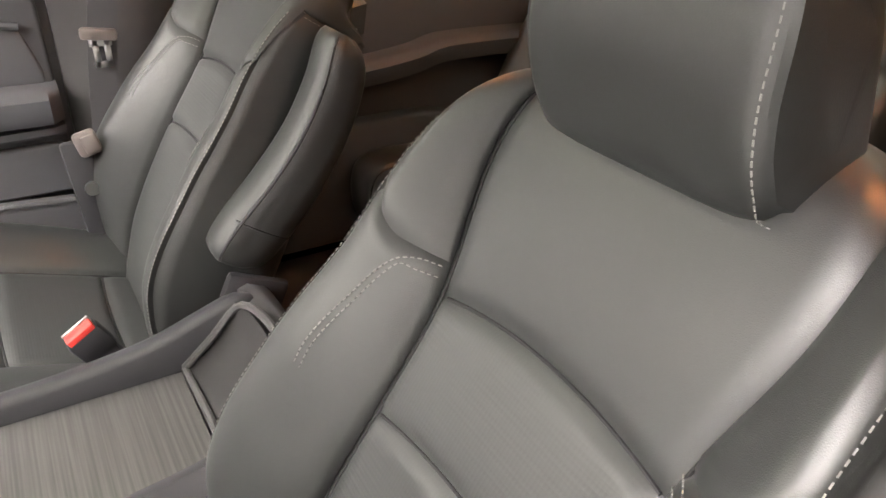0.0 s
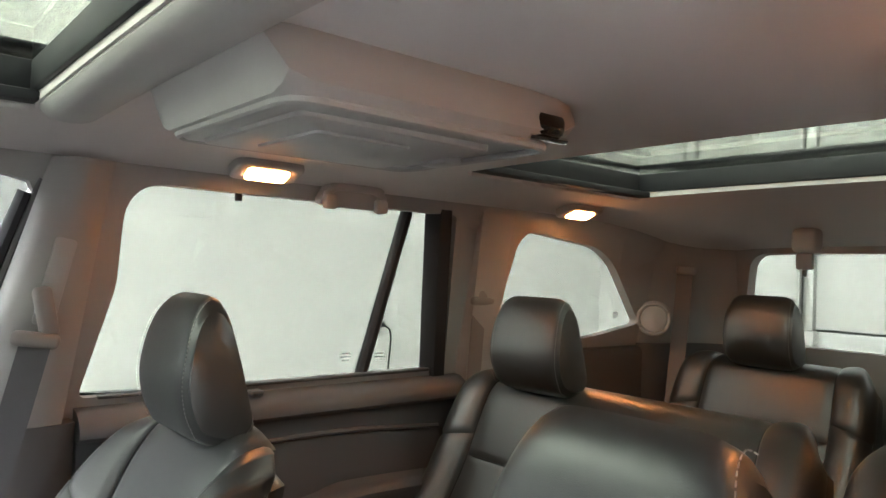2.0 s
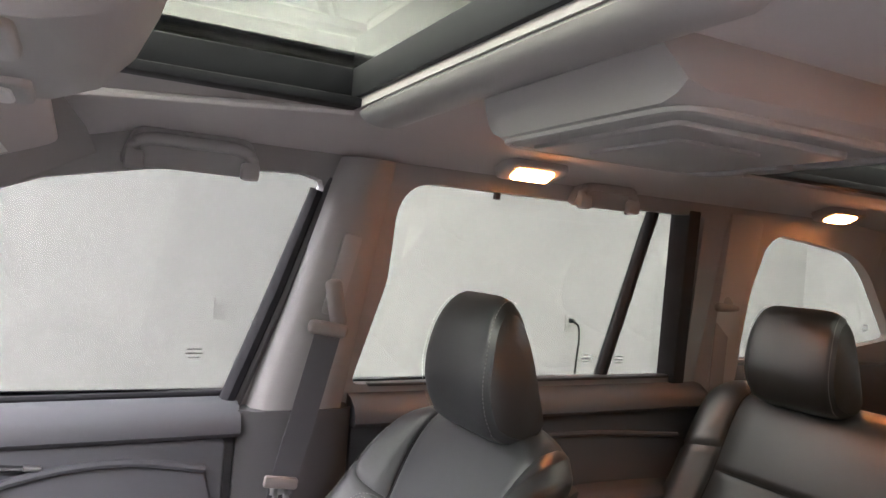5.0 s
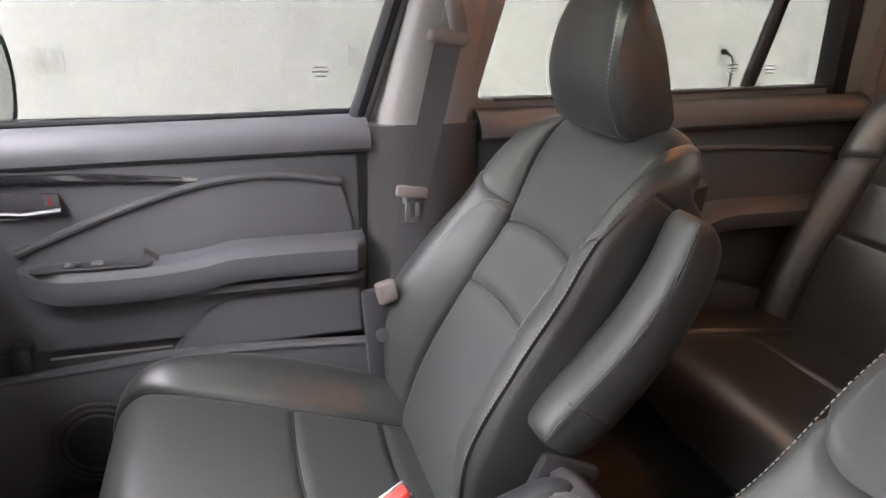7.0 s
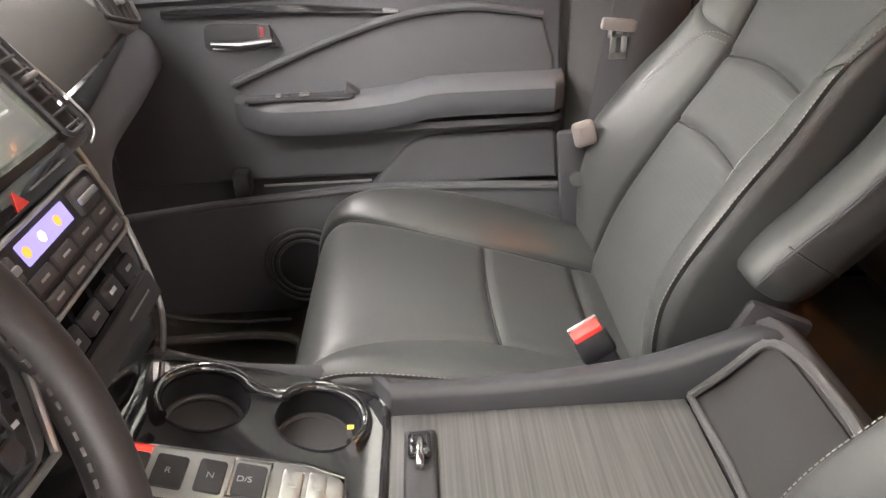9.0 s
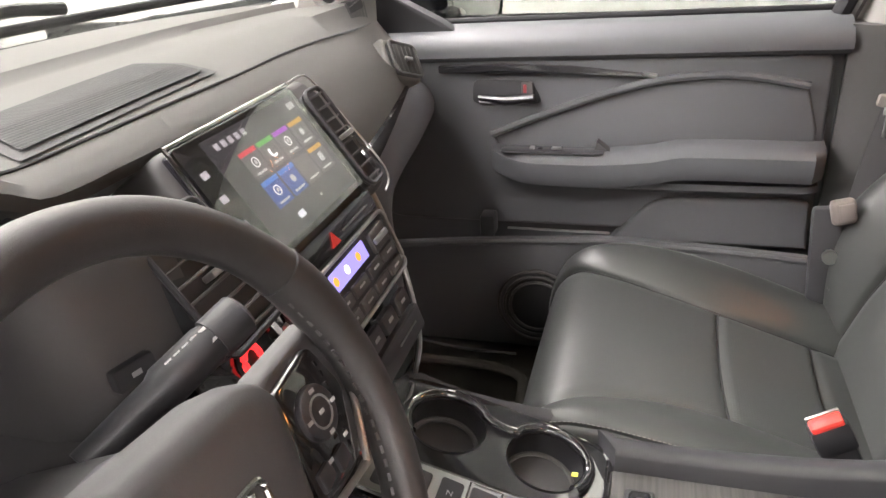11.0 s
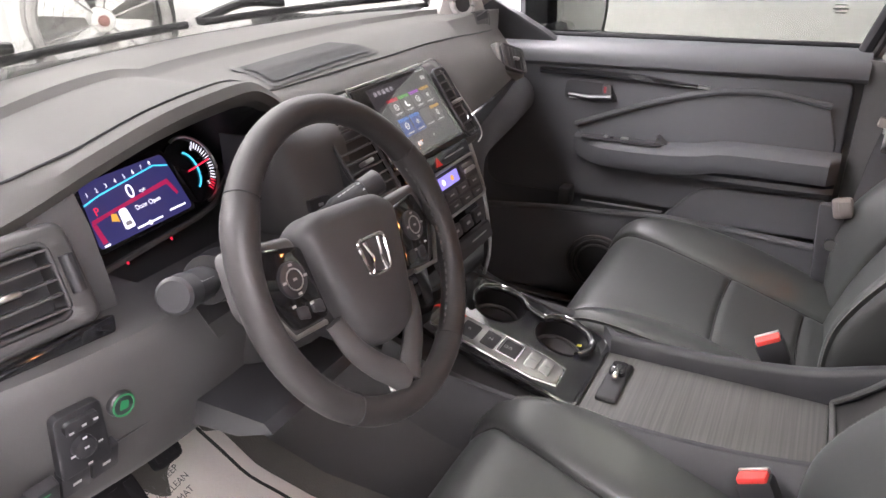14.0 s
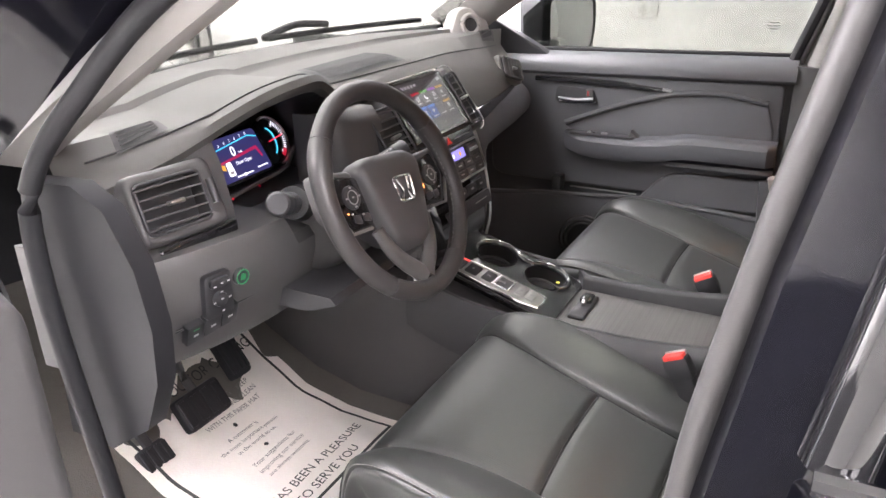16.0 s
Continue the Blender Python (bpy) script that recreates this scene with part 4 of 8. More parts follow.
def front_seat(cx, label, armrest, back=(0.0, 0.0, 0.0), head_dz=0.0):
    t = thing("car_seat", (cx, -0.25, 0.47), label, "car seat", "front seats")
    bx, by, bz = back
    pb = Padded(cx + bx, by, bz, BACK_SPINE, BACK_W, BACK_XS, BACK_HE)
    pb.droop = 1.0
    rest = part("backrest", loft([[pb.at(x, h, v) for x, h in ((-0.17, -0.03), (0.17, -0.03), (0.16, -0.08), (-0.16, -0.08))] for v in np.linspace(0.0, 1.0, 12)]), PLASTIC_DARK, t)
    rows = [curve_v(-0.04, 0.0), curve_v(0.47, 0.02), curve_v(0.645, 0.025), curve_v(1.09, 0.0)]
    winged_panels(pb, rest, rows, [LEATHER_PERF, LEATHER_PERF, LEATHER], cut=0.69, turn=0.90)
    shell_behind(pb, rest, 0.02, 1.095, 0.125, "back_shell", LEATHER)
    pc = Padded(cx, 0, 0, CUSH_SPINE, CUSH_W, CUSH_XS, CUSH_HE)
    cush = part("seat_cushion", loft([[pc.at(x, h, v) for x, h in ((-0.2, -0.03), (0.2, -0.03), (0.2, -0.10), (-0.2, -0.10))] for v in np.linspace(0.0, 0.9, 8)]), PLASTIC_DARK, t)
    winged_panels(pc, cush, [curve_v(0.0, 0.0), curve_v(0.12, 0.012), curve_v(0.385, 0.012), curve_v(1.12, 0.0)], [LEATHER, LEATHER_PERF, LEATHER_PERF])
    skirt = []
    for v in np.linspace(0.02, 1.02, 20):
        w = pc.w(v)
        top = pc.at(0, -0.06, v)
        skirt.append([(cx - w + 0.004, top.y, top.z), (cx + w - 0.004, top.y, top.z), (cx + w - 0.012, top.y, 0.56), (cx + w - 0.03, top.y, 0.535), (cx - w + 0.03, top.y, 0.535), (cx - w + 0.012, top.y, 0.56)])
    part("seat_skirt", loft(skirt), LEATHER, t)
    for s in (-1, 1):
        part("seat_rail", box((0.035, 0.56, 0.035), (cx + s * 0.19, -0.25, 0.487), 0.006), PLASTIC_DARK, t)
        part("seat_foot", box((0.06, 0.40, 0.11), (cx + s * 0.19, -0.25, 0.525), 0.01), PLASTIC_DARK, t)
    headrest(t, cx + bx, by, head_dz)
    if armrest:
        # folded up beside the backrest
        line = [(0.0, -0.556, 0.872, 0.55), (0.06, -0.566, 0.878, 0.9), (0.2, -0.592, 0.905, 1.05), (0.4, -0.642, 0.957, 1.0), (0.6, -0.683, 1.01, 0.92), (0.8, -0.714, 1.068, 0.86), (0.92, -0.728, 1.112, 0.78), (0.98, -0.731, 1.130, 0.55), (1.0, -0.731, 1.136, 0.35)]
        sec = [(-0.030, -0.036), (-0.036, -0.016), (-0.036, 0.008), (-0.033, 0.024), (-0.026, 0.033), (-0.006, 0.035), (0.018, 0.034), (0.034, 0.028), (0.040, 0.016), (0.040, -0.030), (0.036, -0.044), (0.012, -0.050), (-0.016, -0.046)]
        nrm = Vector((0, 0.83, 0.55))
        ax = cx + bx - 0.262
        rings, piping = [], []
        for v in np.linspace(0, 1, 40):
            y, z, k = smooth_at(line, v)
            c = Vector((ax, y + by, z + bz))
            rings.append([c + Vector((p * (0.55 + 0.45 * min(1, k)), 0, 0)) + nrm * (q * k) for p, q in [tuple(w) for w in sec]])
            piping.append(c + Vector((-0.0345 * (0.55 + 0.45 * min(1, k)), 0, 0)) + nrm * (0.0285 * k))
        arm = part("armrest", loft(rings), LEATHER, t, "folded-up padded leather armrest", angle=60)
        part("piping", tube(piping[1:-1], 0.0022, 6), PLASTIC_DARK, arm)
        k = rings[9]
        part("piping", tube([Vector(q) + Vector((-0.0008, 0, 0)) for q in (k[4], k[3], k[2], k[1], k[0], k[12])], 0.0012, 6), PLASTIC_DARK, arm)
        part("armrest_pivot", tube([(ax - 0.01, -0.585, 0.895), (ax + 0.07, -0.585, 0.895)], 0.022, 16), PLASTIC_DARK, t)
        part("recline_bracket", box((0.02, 0.09, 0.22), (cx - 0.235, -0.565, 0.72), 0.01, turn=(25, 0, 0)), PLASTIC_DARK, t)
    return t


front_seat(0.405, "black leather front passenger seat with grey stitching", True, (0.018, -0.010, -0.005), -0.004)
front_seat(-0.365, "black leather driver's seat with grey stitching", False, (0.0, 0.0, -0.022), -0.048)


def row_seat(x0, x1, y, top, name, label, heads, panels, group, cush_front, dz=0.0):
    """One section of a rear bench: backrest with seams, cushion, headrests."""
    cx = (x0 + x1) / 2
    hw = (x1 - x0) / 2
    t = thing(name, (cx, y, 0.47), label, "rear seat", group)
    lean = 0.25
    spine = [(0.0, y + 0.20, 0.70), (0.3, y + 0.145, 0.86), (0.6, y + 0.07, 1.0), (0.85, y + 0.01, top - 0.05), (0.95, y - 0.02, top - 0.012), (1.02, y - 0.06, top), (1.10, y - 0.12, top - 0.01)]
    wid = [(0.0, hw), (0.6, hw), (0.85, hw - 0.01), (0.98, hw - 0.03), (1.10, hw - 0.06)]
    sm = [(0.0, hw - 0.10), (0.6, hw - 0.105), (1.10, hw - 0.12)]
    rl = [(0.0, 0.028), (0.6, 0.026), (0.9, 0.012), (1.10, 0.0)]
    pb = Padded(cx, 0, dz, spine, wid, sm, rl)
    back = part("backrest", loft([[pb.at(x, h, v) for x, h in ((-hw + 0.06, -0.03), (hw - 0.06, -0.03), (hw - 0.06, -0.07), (-hw + 0.06, -0.07))] for v in np.linspace(0.0, 1.0, 10)]), PLASTIC_DARK, t)
    padded_panels(pb, back, [curve_v(0.0, 0), curve_v(0.42, 0.0), curve_v(0.64, 0.0), curve_v(1.09, 0.0)], [LEATHER] * 3, nu=26, stitched=False, side_cut=0.70)
    shell_behind(pb, back, 0.0, 1.06, 0.11, "back_shell", PLASTIC)
    spine_c = [(0.0, y + 0.10, 0.70), (0.5, y + 0.33, 0.725), (0.85, cush_front - 0.06, 0.735), (0.95, cush_front - 0.015, 0.715), (1.05, cush_front, 0.66), (1.12, cush_front - 0.005, 0.60)]
    pc = Padded(cx, 0, dz, spine_c, [(0, hw), (1.12, hw - 0.01)], [(0, hw - 0.13), (1.12, hw - 0.12)], [(0, 0.012), (1.12, 0.0)])
    padded_panels(pc, t, [curve_v(0.0, 0), curve_v(0.5, 0.0), curve_v(1.12, 0.0)], [LEATHER, LEATHER], nu=26, stitched=False, prefix="cushion_")
    part("seat_base", box((2 * hw - 0.06, 0.40, 0.2), (cx, (y + cush_front) / 2, 0.60), 0.03), PLASTIC_DARK, t)
    for hx in heads:
        headrest(t, hx, y + 0.765 - 0.02, top - 1.205, 0.110, taper=0.08)
    return t


row_seat(-0.150, 0.73, -1.545, 1.20, "bench_section", "black leather second-row bench section with headrest", [0.47], 3, "second row", -0.98)
row_seat(-0.69, -0.170, -1.545, 1.20, "bench_section", "black leather second-row bench section, narrower part", [-0.43], 3, "second row", -0.98)
row_seat(0.10, 0.70, -2.46, 1.215, "bench_section", "black leather third-row bench section with headrest", [0.415], 3, "third row", -1.95, 0.0)
row_seat(-0.66, 0.08, -2.46, 1.215, "bench_section", "black leather third-row bench section, wider part", [-0.375], 3, "third row", -1.95, 0.0)

# ---- doors, pillars and belts on the passenger side ----
def dm(x):
    return plane_frame((x, 0, 0), (0, -1, 0), (0, 0, 1))


def yz(pts):
    return [(-y, z) for y, z in pts]


def door_panel(name, label, y0, y1, sill, low, shift, front):
    """Inner lining of a side door, built up in layers."""
    t = thing(name, (0.78, (y0 + y1) / 2, low), label, "door", kind="structure")
    L = abs(y0 - y1)
    part("core", slab(yz(rounded([(y0, low), (y0, sill - 0.03), (y1, sill - 0.02), (y1, low)], [0.10, 0.01, 0.01, 0.04])), 0.06, dm(0.768), 0.01), DOOR_SOFT, t)
    part("outer_skin", box((0.02, L + 0.04, sill - 0.42), (0.95, (y0 + y1) / 2, (sill + 0.42) / 2), 0.008), PAINT, t)
    rings = []
    for y in np.linspace(y0, y1, 16):
        s = sill + (0.012 * (y0 - y) / L)
        rings.append([(0.838, y, s - 0.004), (0.815, y, s + 0.001), (0.775, y, s - 0.006), (0.752, y, s - 0.020), (0.741, y, s - 0.036), (0.741, y, s - 0.050), (0.750, y, s - 0.058), (0.79, y, s - 0.06), (0.838, y, s - 0.06)])
    part("sill_roll", loft(rings), DOOR_SOFT, t)
    part("window_seal", tube([(0.826, y0, sill + 0.004), (0.826, y1, sill + 0.016)], 0.006, 8), RUBBER, t)
    return t


front_door = door_panel("door_1", "charcoal plastic front door lining with armrest, closed", 0.40, -0.470, 1.153, 0.49, 0, True)
part("mid_panel", slab(yz(rounded([(0.37, 0.775), (0.37, 1.100), (-0.45, 1.105), (-0.452, 0.775)], [0.05, 0.02, 0.02, 0.03])), 0.02, dm(0.752), 0.008, 3), DOOR_SOFT, front_door)
ARCH = [(0.128, 0.958), (0.06, 0.985), (-0.002, 1.009), (-0.10, 1.042), (-0.193, 1.064), (-0.30, 1.070), (-0.415, 1.052)]
arch_fine = [(p.x, p.y) for p in dense([(y, z, 0) for y, z in ARCH], 0.03)]
part("insert_panel", slab(yz(arch_fine + [(-0.437, 0.98), (-0.437, 0.93), (0.09, 0.915)]), 0.02, dm(0.747), 0.006, 3), DOOR_SOFT, front_door, "padded charcoal insert below an arched crease")
part("arch_ridge", tube([(0.745, y, z + 0.004) for y, z in arch_fine], 0.007, 8), DOOR_SOFT, front_door)


def armrest_bar(parent, y0, y1, top_keys, x_in, h, mat=DOOR_SOFT, name="armrest"):
    rings = []
    for y in np.linspace(y0, y1, 30):
        k = min(1.0, abs(y - y0) / 0.09, abs(y1 - y) / 0.03 + 0.35)
        xi = 0.745 - (0.745 - x_in) * math.sin(k * math.pi / 2)
        zt = float(smooth_at(top_keys, -y)[0])
        rings.append([(0.765, y, zt + 0.004), (xi + 0.035, y, zt + 0.002), (xi + 0.012, y, zt - 0.003), (xi, y, zt - 0.014), (xi + 0.001, y, zt - h + 0.02), (xi + 0.012, y, zt - h), (0.765, y, zt - h - 0.006)])
    return part(name, loft(rings), mat, parent, "padded door armrest")


armrest_bar(front_door, 0.130, -0.452, [(-0.13, 0.944), (-0.05, 0.938), (0.083, 0.938), (0.17, 0.946), (0.22, 0.956), (0.46, 0.956)], 0.692, 0.060)
armrest_bar(front_door, 0.100, -0.450, [(-0.13, 0.890), (0.2, 0.886), (0.46, 0.888)], 0.718, 0.022, name="lower_rail")
part("pull_cup", slab(rounded([(-0.105, 0.705), (0.085, 0.705), (0.085, 0.732), (-0.105, 0.732)], 0.012), 0.004, plane_frame((0, 0, 0.9425), (0, -1, 0), (1, 0, 0)), 0.001), PLASTIC_DARK, front_door)
part("pull_grip", slab(yz([(-0.066, 0.940), (-0.096, 0.940), (-0.072, 0.958)]), 0.025, dm(0.722), 0.003), DARK_TRIM, front_door)
for k, y in enumerate((0.045, 0.03, 0.0)):
    part("window_switch", box((0.012, 0.009 if k < 2 else 0.018, 0.004), (0.716, y, 0.9465), 0.0015), SATIN if k != 1 else PLASTIC_DARK, front_door, "small window switch")
part("gloss_trim", slab(yz(rounded([(0.225, 1.078), (0.225, 1.092), (0.10, 1.094), (-0.02, 1.090), (-0.168, 1.074), (-0.162, 1.068), (-0.03, 1.076), (0.08, 1.078)], 0.003)), 0.012, dm(0.742), 0.003), GLOSS, front_door, "piano black trim strip")
part("trim_tip", slab(yz(rounded([(-0.145, 1.071), (-0.145, 1.078), (-0.170, 1.075), (-0.170, 1.069)], 0.002)), 0.01, dm(0.740), 0.002), SATIN, front_door)
bez = part("handle_recess", slab(yz(rounded([(0.165, 1.020), (0.160, 1.066), (0.050, 1.062), (0.030, 1.020)], 0.014)), 0.004, dm(0.7505), 0.001), PLASTIC_DARK, front_door)
part("handle_lever", tube([(0.742, 0.150, 1.034), (0.736, 0.10, 1.031), (0.738, 0.045, 1.035)], [0.004, 0.006, 0.007], 10, squash=0.8), DARK_CHROME, bez, "dark satin chrome inside door handle")
part("lever_rim", tube([(0.747, 0.150, 1.024), (0.745, 0.09, 1.020), (0.747, 0.040, 1.026)], 0.0025, 6), DARK_CHROME, bez)
part("lock_tab", box((0.006, 0.022, 0.024), (0.745, 0.058, 1.050), 0.003), PLASTIC, bez, "black lock tab")
part("lock_mark", box((0.002, 0.006, 0.015), (0.7415, 0.062, 1.050), 0.0005), DULL_RED, bez, "dull red lock mark")
part("pocket_front", slab(yz(rounded([(0.385, 0.515), (0.385, 0.728), (0.18, 0.750), (-0.10, 0.770), (-0.30, 0.762), (-0.455, 0.752), (-0.455, 0.53), (-0.20, 0.515)], [0.12, 0.02, 0.03, 0.05, 0.03, 0.01, 0.04, 0.03])), 0.03, dm(0.700), 0.010, 3), DOOR_SOFT, front_door, "map pocket front")
part("pocket_lip", tube([(0.702, y, z) for y, z in ((0.36, 0.729), (0.18, 0.752), (-0.10, 0.771), (-0.30, 0.763), (-0.45, 0.754))], 0.007, 8), DOOR_SOFT, front_door)
part("raised_panel", slab(yz(rounded([(-0.10, 0.755), (-0.125, 0.785), (-0.165, 0.832), (-0.21, 0.848), (-0.445, 0.852), (-0.45, 0.755)], [0.0, 0.03, 0.03, 0.03, 0.02, 0.0])), 0.03, dm(0.742), 0.008, 3), DOOR_SOFT, front_door)
part("pocket_clip", box((0.04, 0.030, 0.045), (0.725, 0.135, 0.785), 0.006), PLASTIC_DARK, front_door)
part("pocket_strip", box((0.006, 0.20, 0.004), (0.735, 0.0, 0.772), 0.0015), SATIN, front_door)
spk = part("speaker_grille", slab(circle(0.066, 40, (-0.035, 0.622)), 0.012, dm(0.690), 0.004), PLASTIC_DARK, front_door)
for rr in (0.078, 0.066, 0.054):
    part("speaker_ring", tube([(0.689, 0.035 + rr * math.cos(a), 0.622 + rr * math.sin(a)) for a in np.linspace(0, 2 * math.pi, 41)[:-1]], 0.0035, 6, True), PLASTIC, spk)
part("footwell_arc", tube(dense([(0.69, 0.40, 0.62), (0.688, 0.34, 0.54), (0.688, 0.22, 0.508), (0.688, 0.08, 0.505)], 0.02), 0.004, 6), DOOR_SOFT, front_door)

rear_door = door_panel("door_2", "charcoal plastic rear door lining with armrest, closed", -0.680, -1.590, 1.172, 0.49, 0, False)
ra = [(p.x, p.y) for p in dense([(-0.74, 1.0, 0), (-0.86, 1.045, 0), (-1.02, 1.07, 0), (-1.25, 1.075, 0), (-1.50, 1.06, 0)], 0.03)]
part("insert_panel", slab(yz(ra + [(-1.55, 0.98), (-1.55, 0.90), (-0.74, 0.90)]), 0.02, dm(0.756), 0.006, 3), DOOR_SOFT, rear_door, "padded charcoal insert below an arched crease")
part("arch_ridge", tube([(0.752, y, z + 0.004) for y, z in ra], 0.006, 8), DOOR_SOFT, rear_door)
armrest_bar(rear_door, -0.76, -1.55, [(0.76, 0.935), (1.0, 0.93), (1.15, 0.945), (1.22, 0.962), (1.55, 0.958)], 0.690, 0.05)
part("pocket_front", slab(yz(rounded([(-0.72, 0.52), (-0.72, 0.80), (-1.2, 0.80), (-1.5, 0.72), (-1.5, 0.52)], 0.04)), 0.04, dm(0.715), 0.010, 3), DOOR_SOFT, rear_door, "map pocket front")
part("sill_strip", slab(rounded([(0.72, -0.012), (1.50, -0.012), (1.50, 0.012), (0.72, 0.012)], 0.008), 0.006, plane_frame((0.800, 0, 1.180), (0, -1, 0.013), (1, 0, 0)), 0.002), PLASTIC_DARK, rear_door)
part("sunblind_catch", box((0.03, 0.028, 0.012), (0.770, -1.02, 1.177), 0.005), DOOR_SOFT, rear_door)
fr = part("window_frame", tube([(0.832, -1.318, 1.185), (0.772, -1.398, 1.60)], 0.015, 10, squash=1.1), RUBBER, rear_door, "black window divider bar")
part("window_frame", loft([[(0.83 - 0.14 * (z - 1.16), y0 + 0.004, z), (0.808 - 0.14 * (z - 1.16), y0, z), (0.790 - 0.15 * (z - 1.16), y0 - 0.012, z), (0.790 - 0.15 * (z - 1.16), y0 - 0.046, z), (0.84 - 0.14 * (z - 1.16), y0 - 0.052, z)] for z, y0 in ((1.16, -1.500), (1.30, -1.484), (1.45, -1.468), (1.60, -1.452))]), RUBBER, rear_door, "black rubber rear window frame")

# front door window channel and mirror triangle
part("window_channel", tube([(0.812, -0.455, 1.150), (0.780, -0.523, 1.36), (0.752, -0.578, 1.55)], [0.017, 0.017, 0.014], 10, squash=1.2), RUBBER, front_door, "dark rubber window channel")
part("window_channel", tube([(0.800, -0.470, 1.150), (0.765, -0.538, 1.36), (0.738, -0.592, 1.55), (0.735, -0.600, 1.572)], 0.008, 8), PLASTIC, front_door)
part("mirror_triangle", slab(yz(rounded([(0.40, 1.14), (0.185, 1.14), (0.22, 1.165), (0.405, 1.262)], [0.01, 0.02, 0.02, 0.01])), 0.03, dm(0.775), 0.006), PLASTIC_DARK, front_door, "black mirror corner cover")

# door mirror outside
mir = thing("door_mirror", (0.95, 0.22, 1.14), "black door mirror with a clear glass, outside the window", "mirror")
mm = plane_frame((1.03, 0.225, 1.208), Vector((0.93, -0.36, 0)), (0, 0.06, 1))
out2 = rounded([(-0.105, -0.070), (0.085, -0.086), (0.108, 0.0), (0.100, 0.082), (-0.098, 0.086)], 0.035, 6)
part("housing", slab([(x * 1.26, y * 1.24) for x, y in out2], 0.10, mm @ Matrix.Translation((0, 0, 0.004)), 0.012, 3), RUBBER, mir)
part("rim", slab([(x * 1.15, y * 1.13) for x, y in out2], 0.006, mm @ Matrix.Translation((0, 0, 0.006)), 0.003), RUBBER, mir)
part("mirror_glass", slab(out2, 0.003, mm @ Matrix.Translation((0, 0, 0.009)), 0.0006), material("mirror_silver", (0.85, 0.86, 0.86), 0.02, metal=1.0, spread=0.0), mir, "clear mirror glass")
part("arm", box((0.14, 0.07, 0.06), (0.94, 0.27, 1.145), 0.02, 3), PAINT, mir)

# front belt pillar
pil = thing("trim_belt_pillar", (0.76, -0.58, 0.47), "grey upper and black lower front belt pillar lining", "pillar", kind="structure")
up_rows = []
for v in np.linspace(0, 1, 14):
    z = 1.150 + 0.46 * v
    yf, yb = -0.487 - 0.118 * v, -0.664 - 0.045 * v
    xi = 0.742 - 0.075 * v
    up_rows.append([(0.80, yf, z), (xi + 0.028, yf - 0.002, z), (xi + 0.006, yf - 0.022, z), (xi, yf - 0.055, z), (xi + 0.002, yb + 0.05, z), (xi + 0.012, yb + 0.012, z), (0.80, yb, z)])
part("upper_lining", loft(up_rows), PILLAR, pil, angle=75)
lo_rows = []
for v in np.linspace(0, 1, 10):
    z = 0.47 + 0.682 * v
    yf, yb = -0.455 - 0.008 * v, -0.665 - 0.01 * v
    xi = 0.735 + 0.004 * v
    lo_rows.append([(0.83, yf, z), (xi + 0.02, yf - 0.004, z), (xi, yf - 0.03, z), (xi, yb + 0.03, z), (xi + 0.02, yb, z), (0.83, yb, z)])
part("lower_lining", loft(lo_rows), PLASTIC, pil, "black plastic lower lining")
part("height_slot", slab(rounded([(-0.017, -0.075), (0.017, -0.075), (0.017, 0.075), (-0.017, 0.075)], 0.008), 0.006, plane_frame((0.698, -0.618, 1.40), (0, -1, -0.18), (-0.16, -0.2, 1)), 0.002), HOUSING, pil, "slotted belt height adjuster")


def ribbon(points, width, across, thick=0.0016):
    """Belt webbing along points; across gives its width direction."""
    fine = dense(points, 0.02)
    rows = []
    a = Vector(across).normalized()
    for i, p in enumerate(fine):
        t = (fine[min(i + 1, len(fine) - 1)] - fine[max(i - 1, 0)]).normalized()
        w = (a - t * a.dot(t)).normalized()
        n = t.cross(w)
        rows.append([p + w * width / 2 + n * thick / 2, p - w * width / 2 + n * thick / 2, p - w * width / 2 - n * thick / 2, p + w * width / 2 - n * thick / 2])
    return loft(rows)


belt = thing("seat_belt", (0.67, -0.5, 0.5), "black webbing front seat belt hanging from its pillar guide", "seat belt", "seat belts")
part("webbing", ribbon([(0.660, -0.588, 1.305), (0.668, -0.560, 1.17), (0.674, -0.532, 1.04), (0.680, -0.512, 0.90), (0.690, -0.495, 0.72), (0.70, -0.485, 0.58)], 0.046, (0, 1, 0.25)), BELT, belt)
guide = part("belt_guide", join(box((0.022, 0.030, 0.085), (0.672, -0.602, 1.352), 0.010, 3, turn=(-12, 0, 0)), box((0.020, 0.072, 0.026), (0.664, -0.588, 1.308), 0.010, 3, turn=(8, 0, 0))), BELT_PLASTIC, belt, "beige plastic belt guide")
part("tongue_grip", box((0.014, 0.058, 0.020), (0.669, -0.527, 1.048), 0.005, 2, turn=(8, 0, 0)), BELT_PLASTIC, belt, "brown plastic belt tongue grip")
part("tongue_plate", join(box((0.003, 0.010, 0.045), (0.666, -0.5185, 1.018), 0.001), box((0.003, 0.010, 0.045), (0.666, -0.5365, 1.018), 0.001), box((0.003, 0.028, 0.012), (0.666, -0.527, 0.999), 0.001), box((0.003, 0.036, 0.014), (0.666, -0.527, 1.036), 0.001)), SATIN, belt, "steel belt tongue")
tag = thing("belt_anchor", (0.63, -0.46, 0.80), "beige plastic belt stop on a black bracket", "belt anchor")
part("tag", box((0.018, 0.038, 0.044), (0.625, -0.470, 0.882), 0.008, 3, turn=(-14, 0, 0)), BELT_PLASTIC, tag)
part("tag_face", box((0.004, 0.024, 0.030), (0.615, -0.474, 0.884), 0.002, turn=(-14, 0, 0)), BELT_PLASTIC, tag)
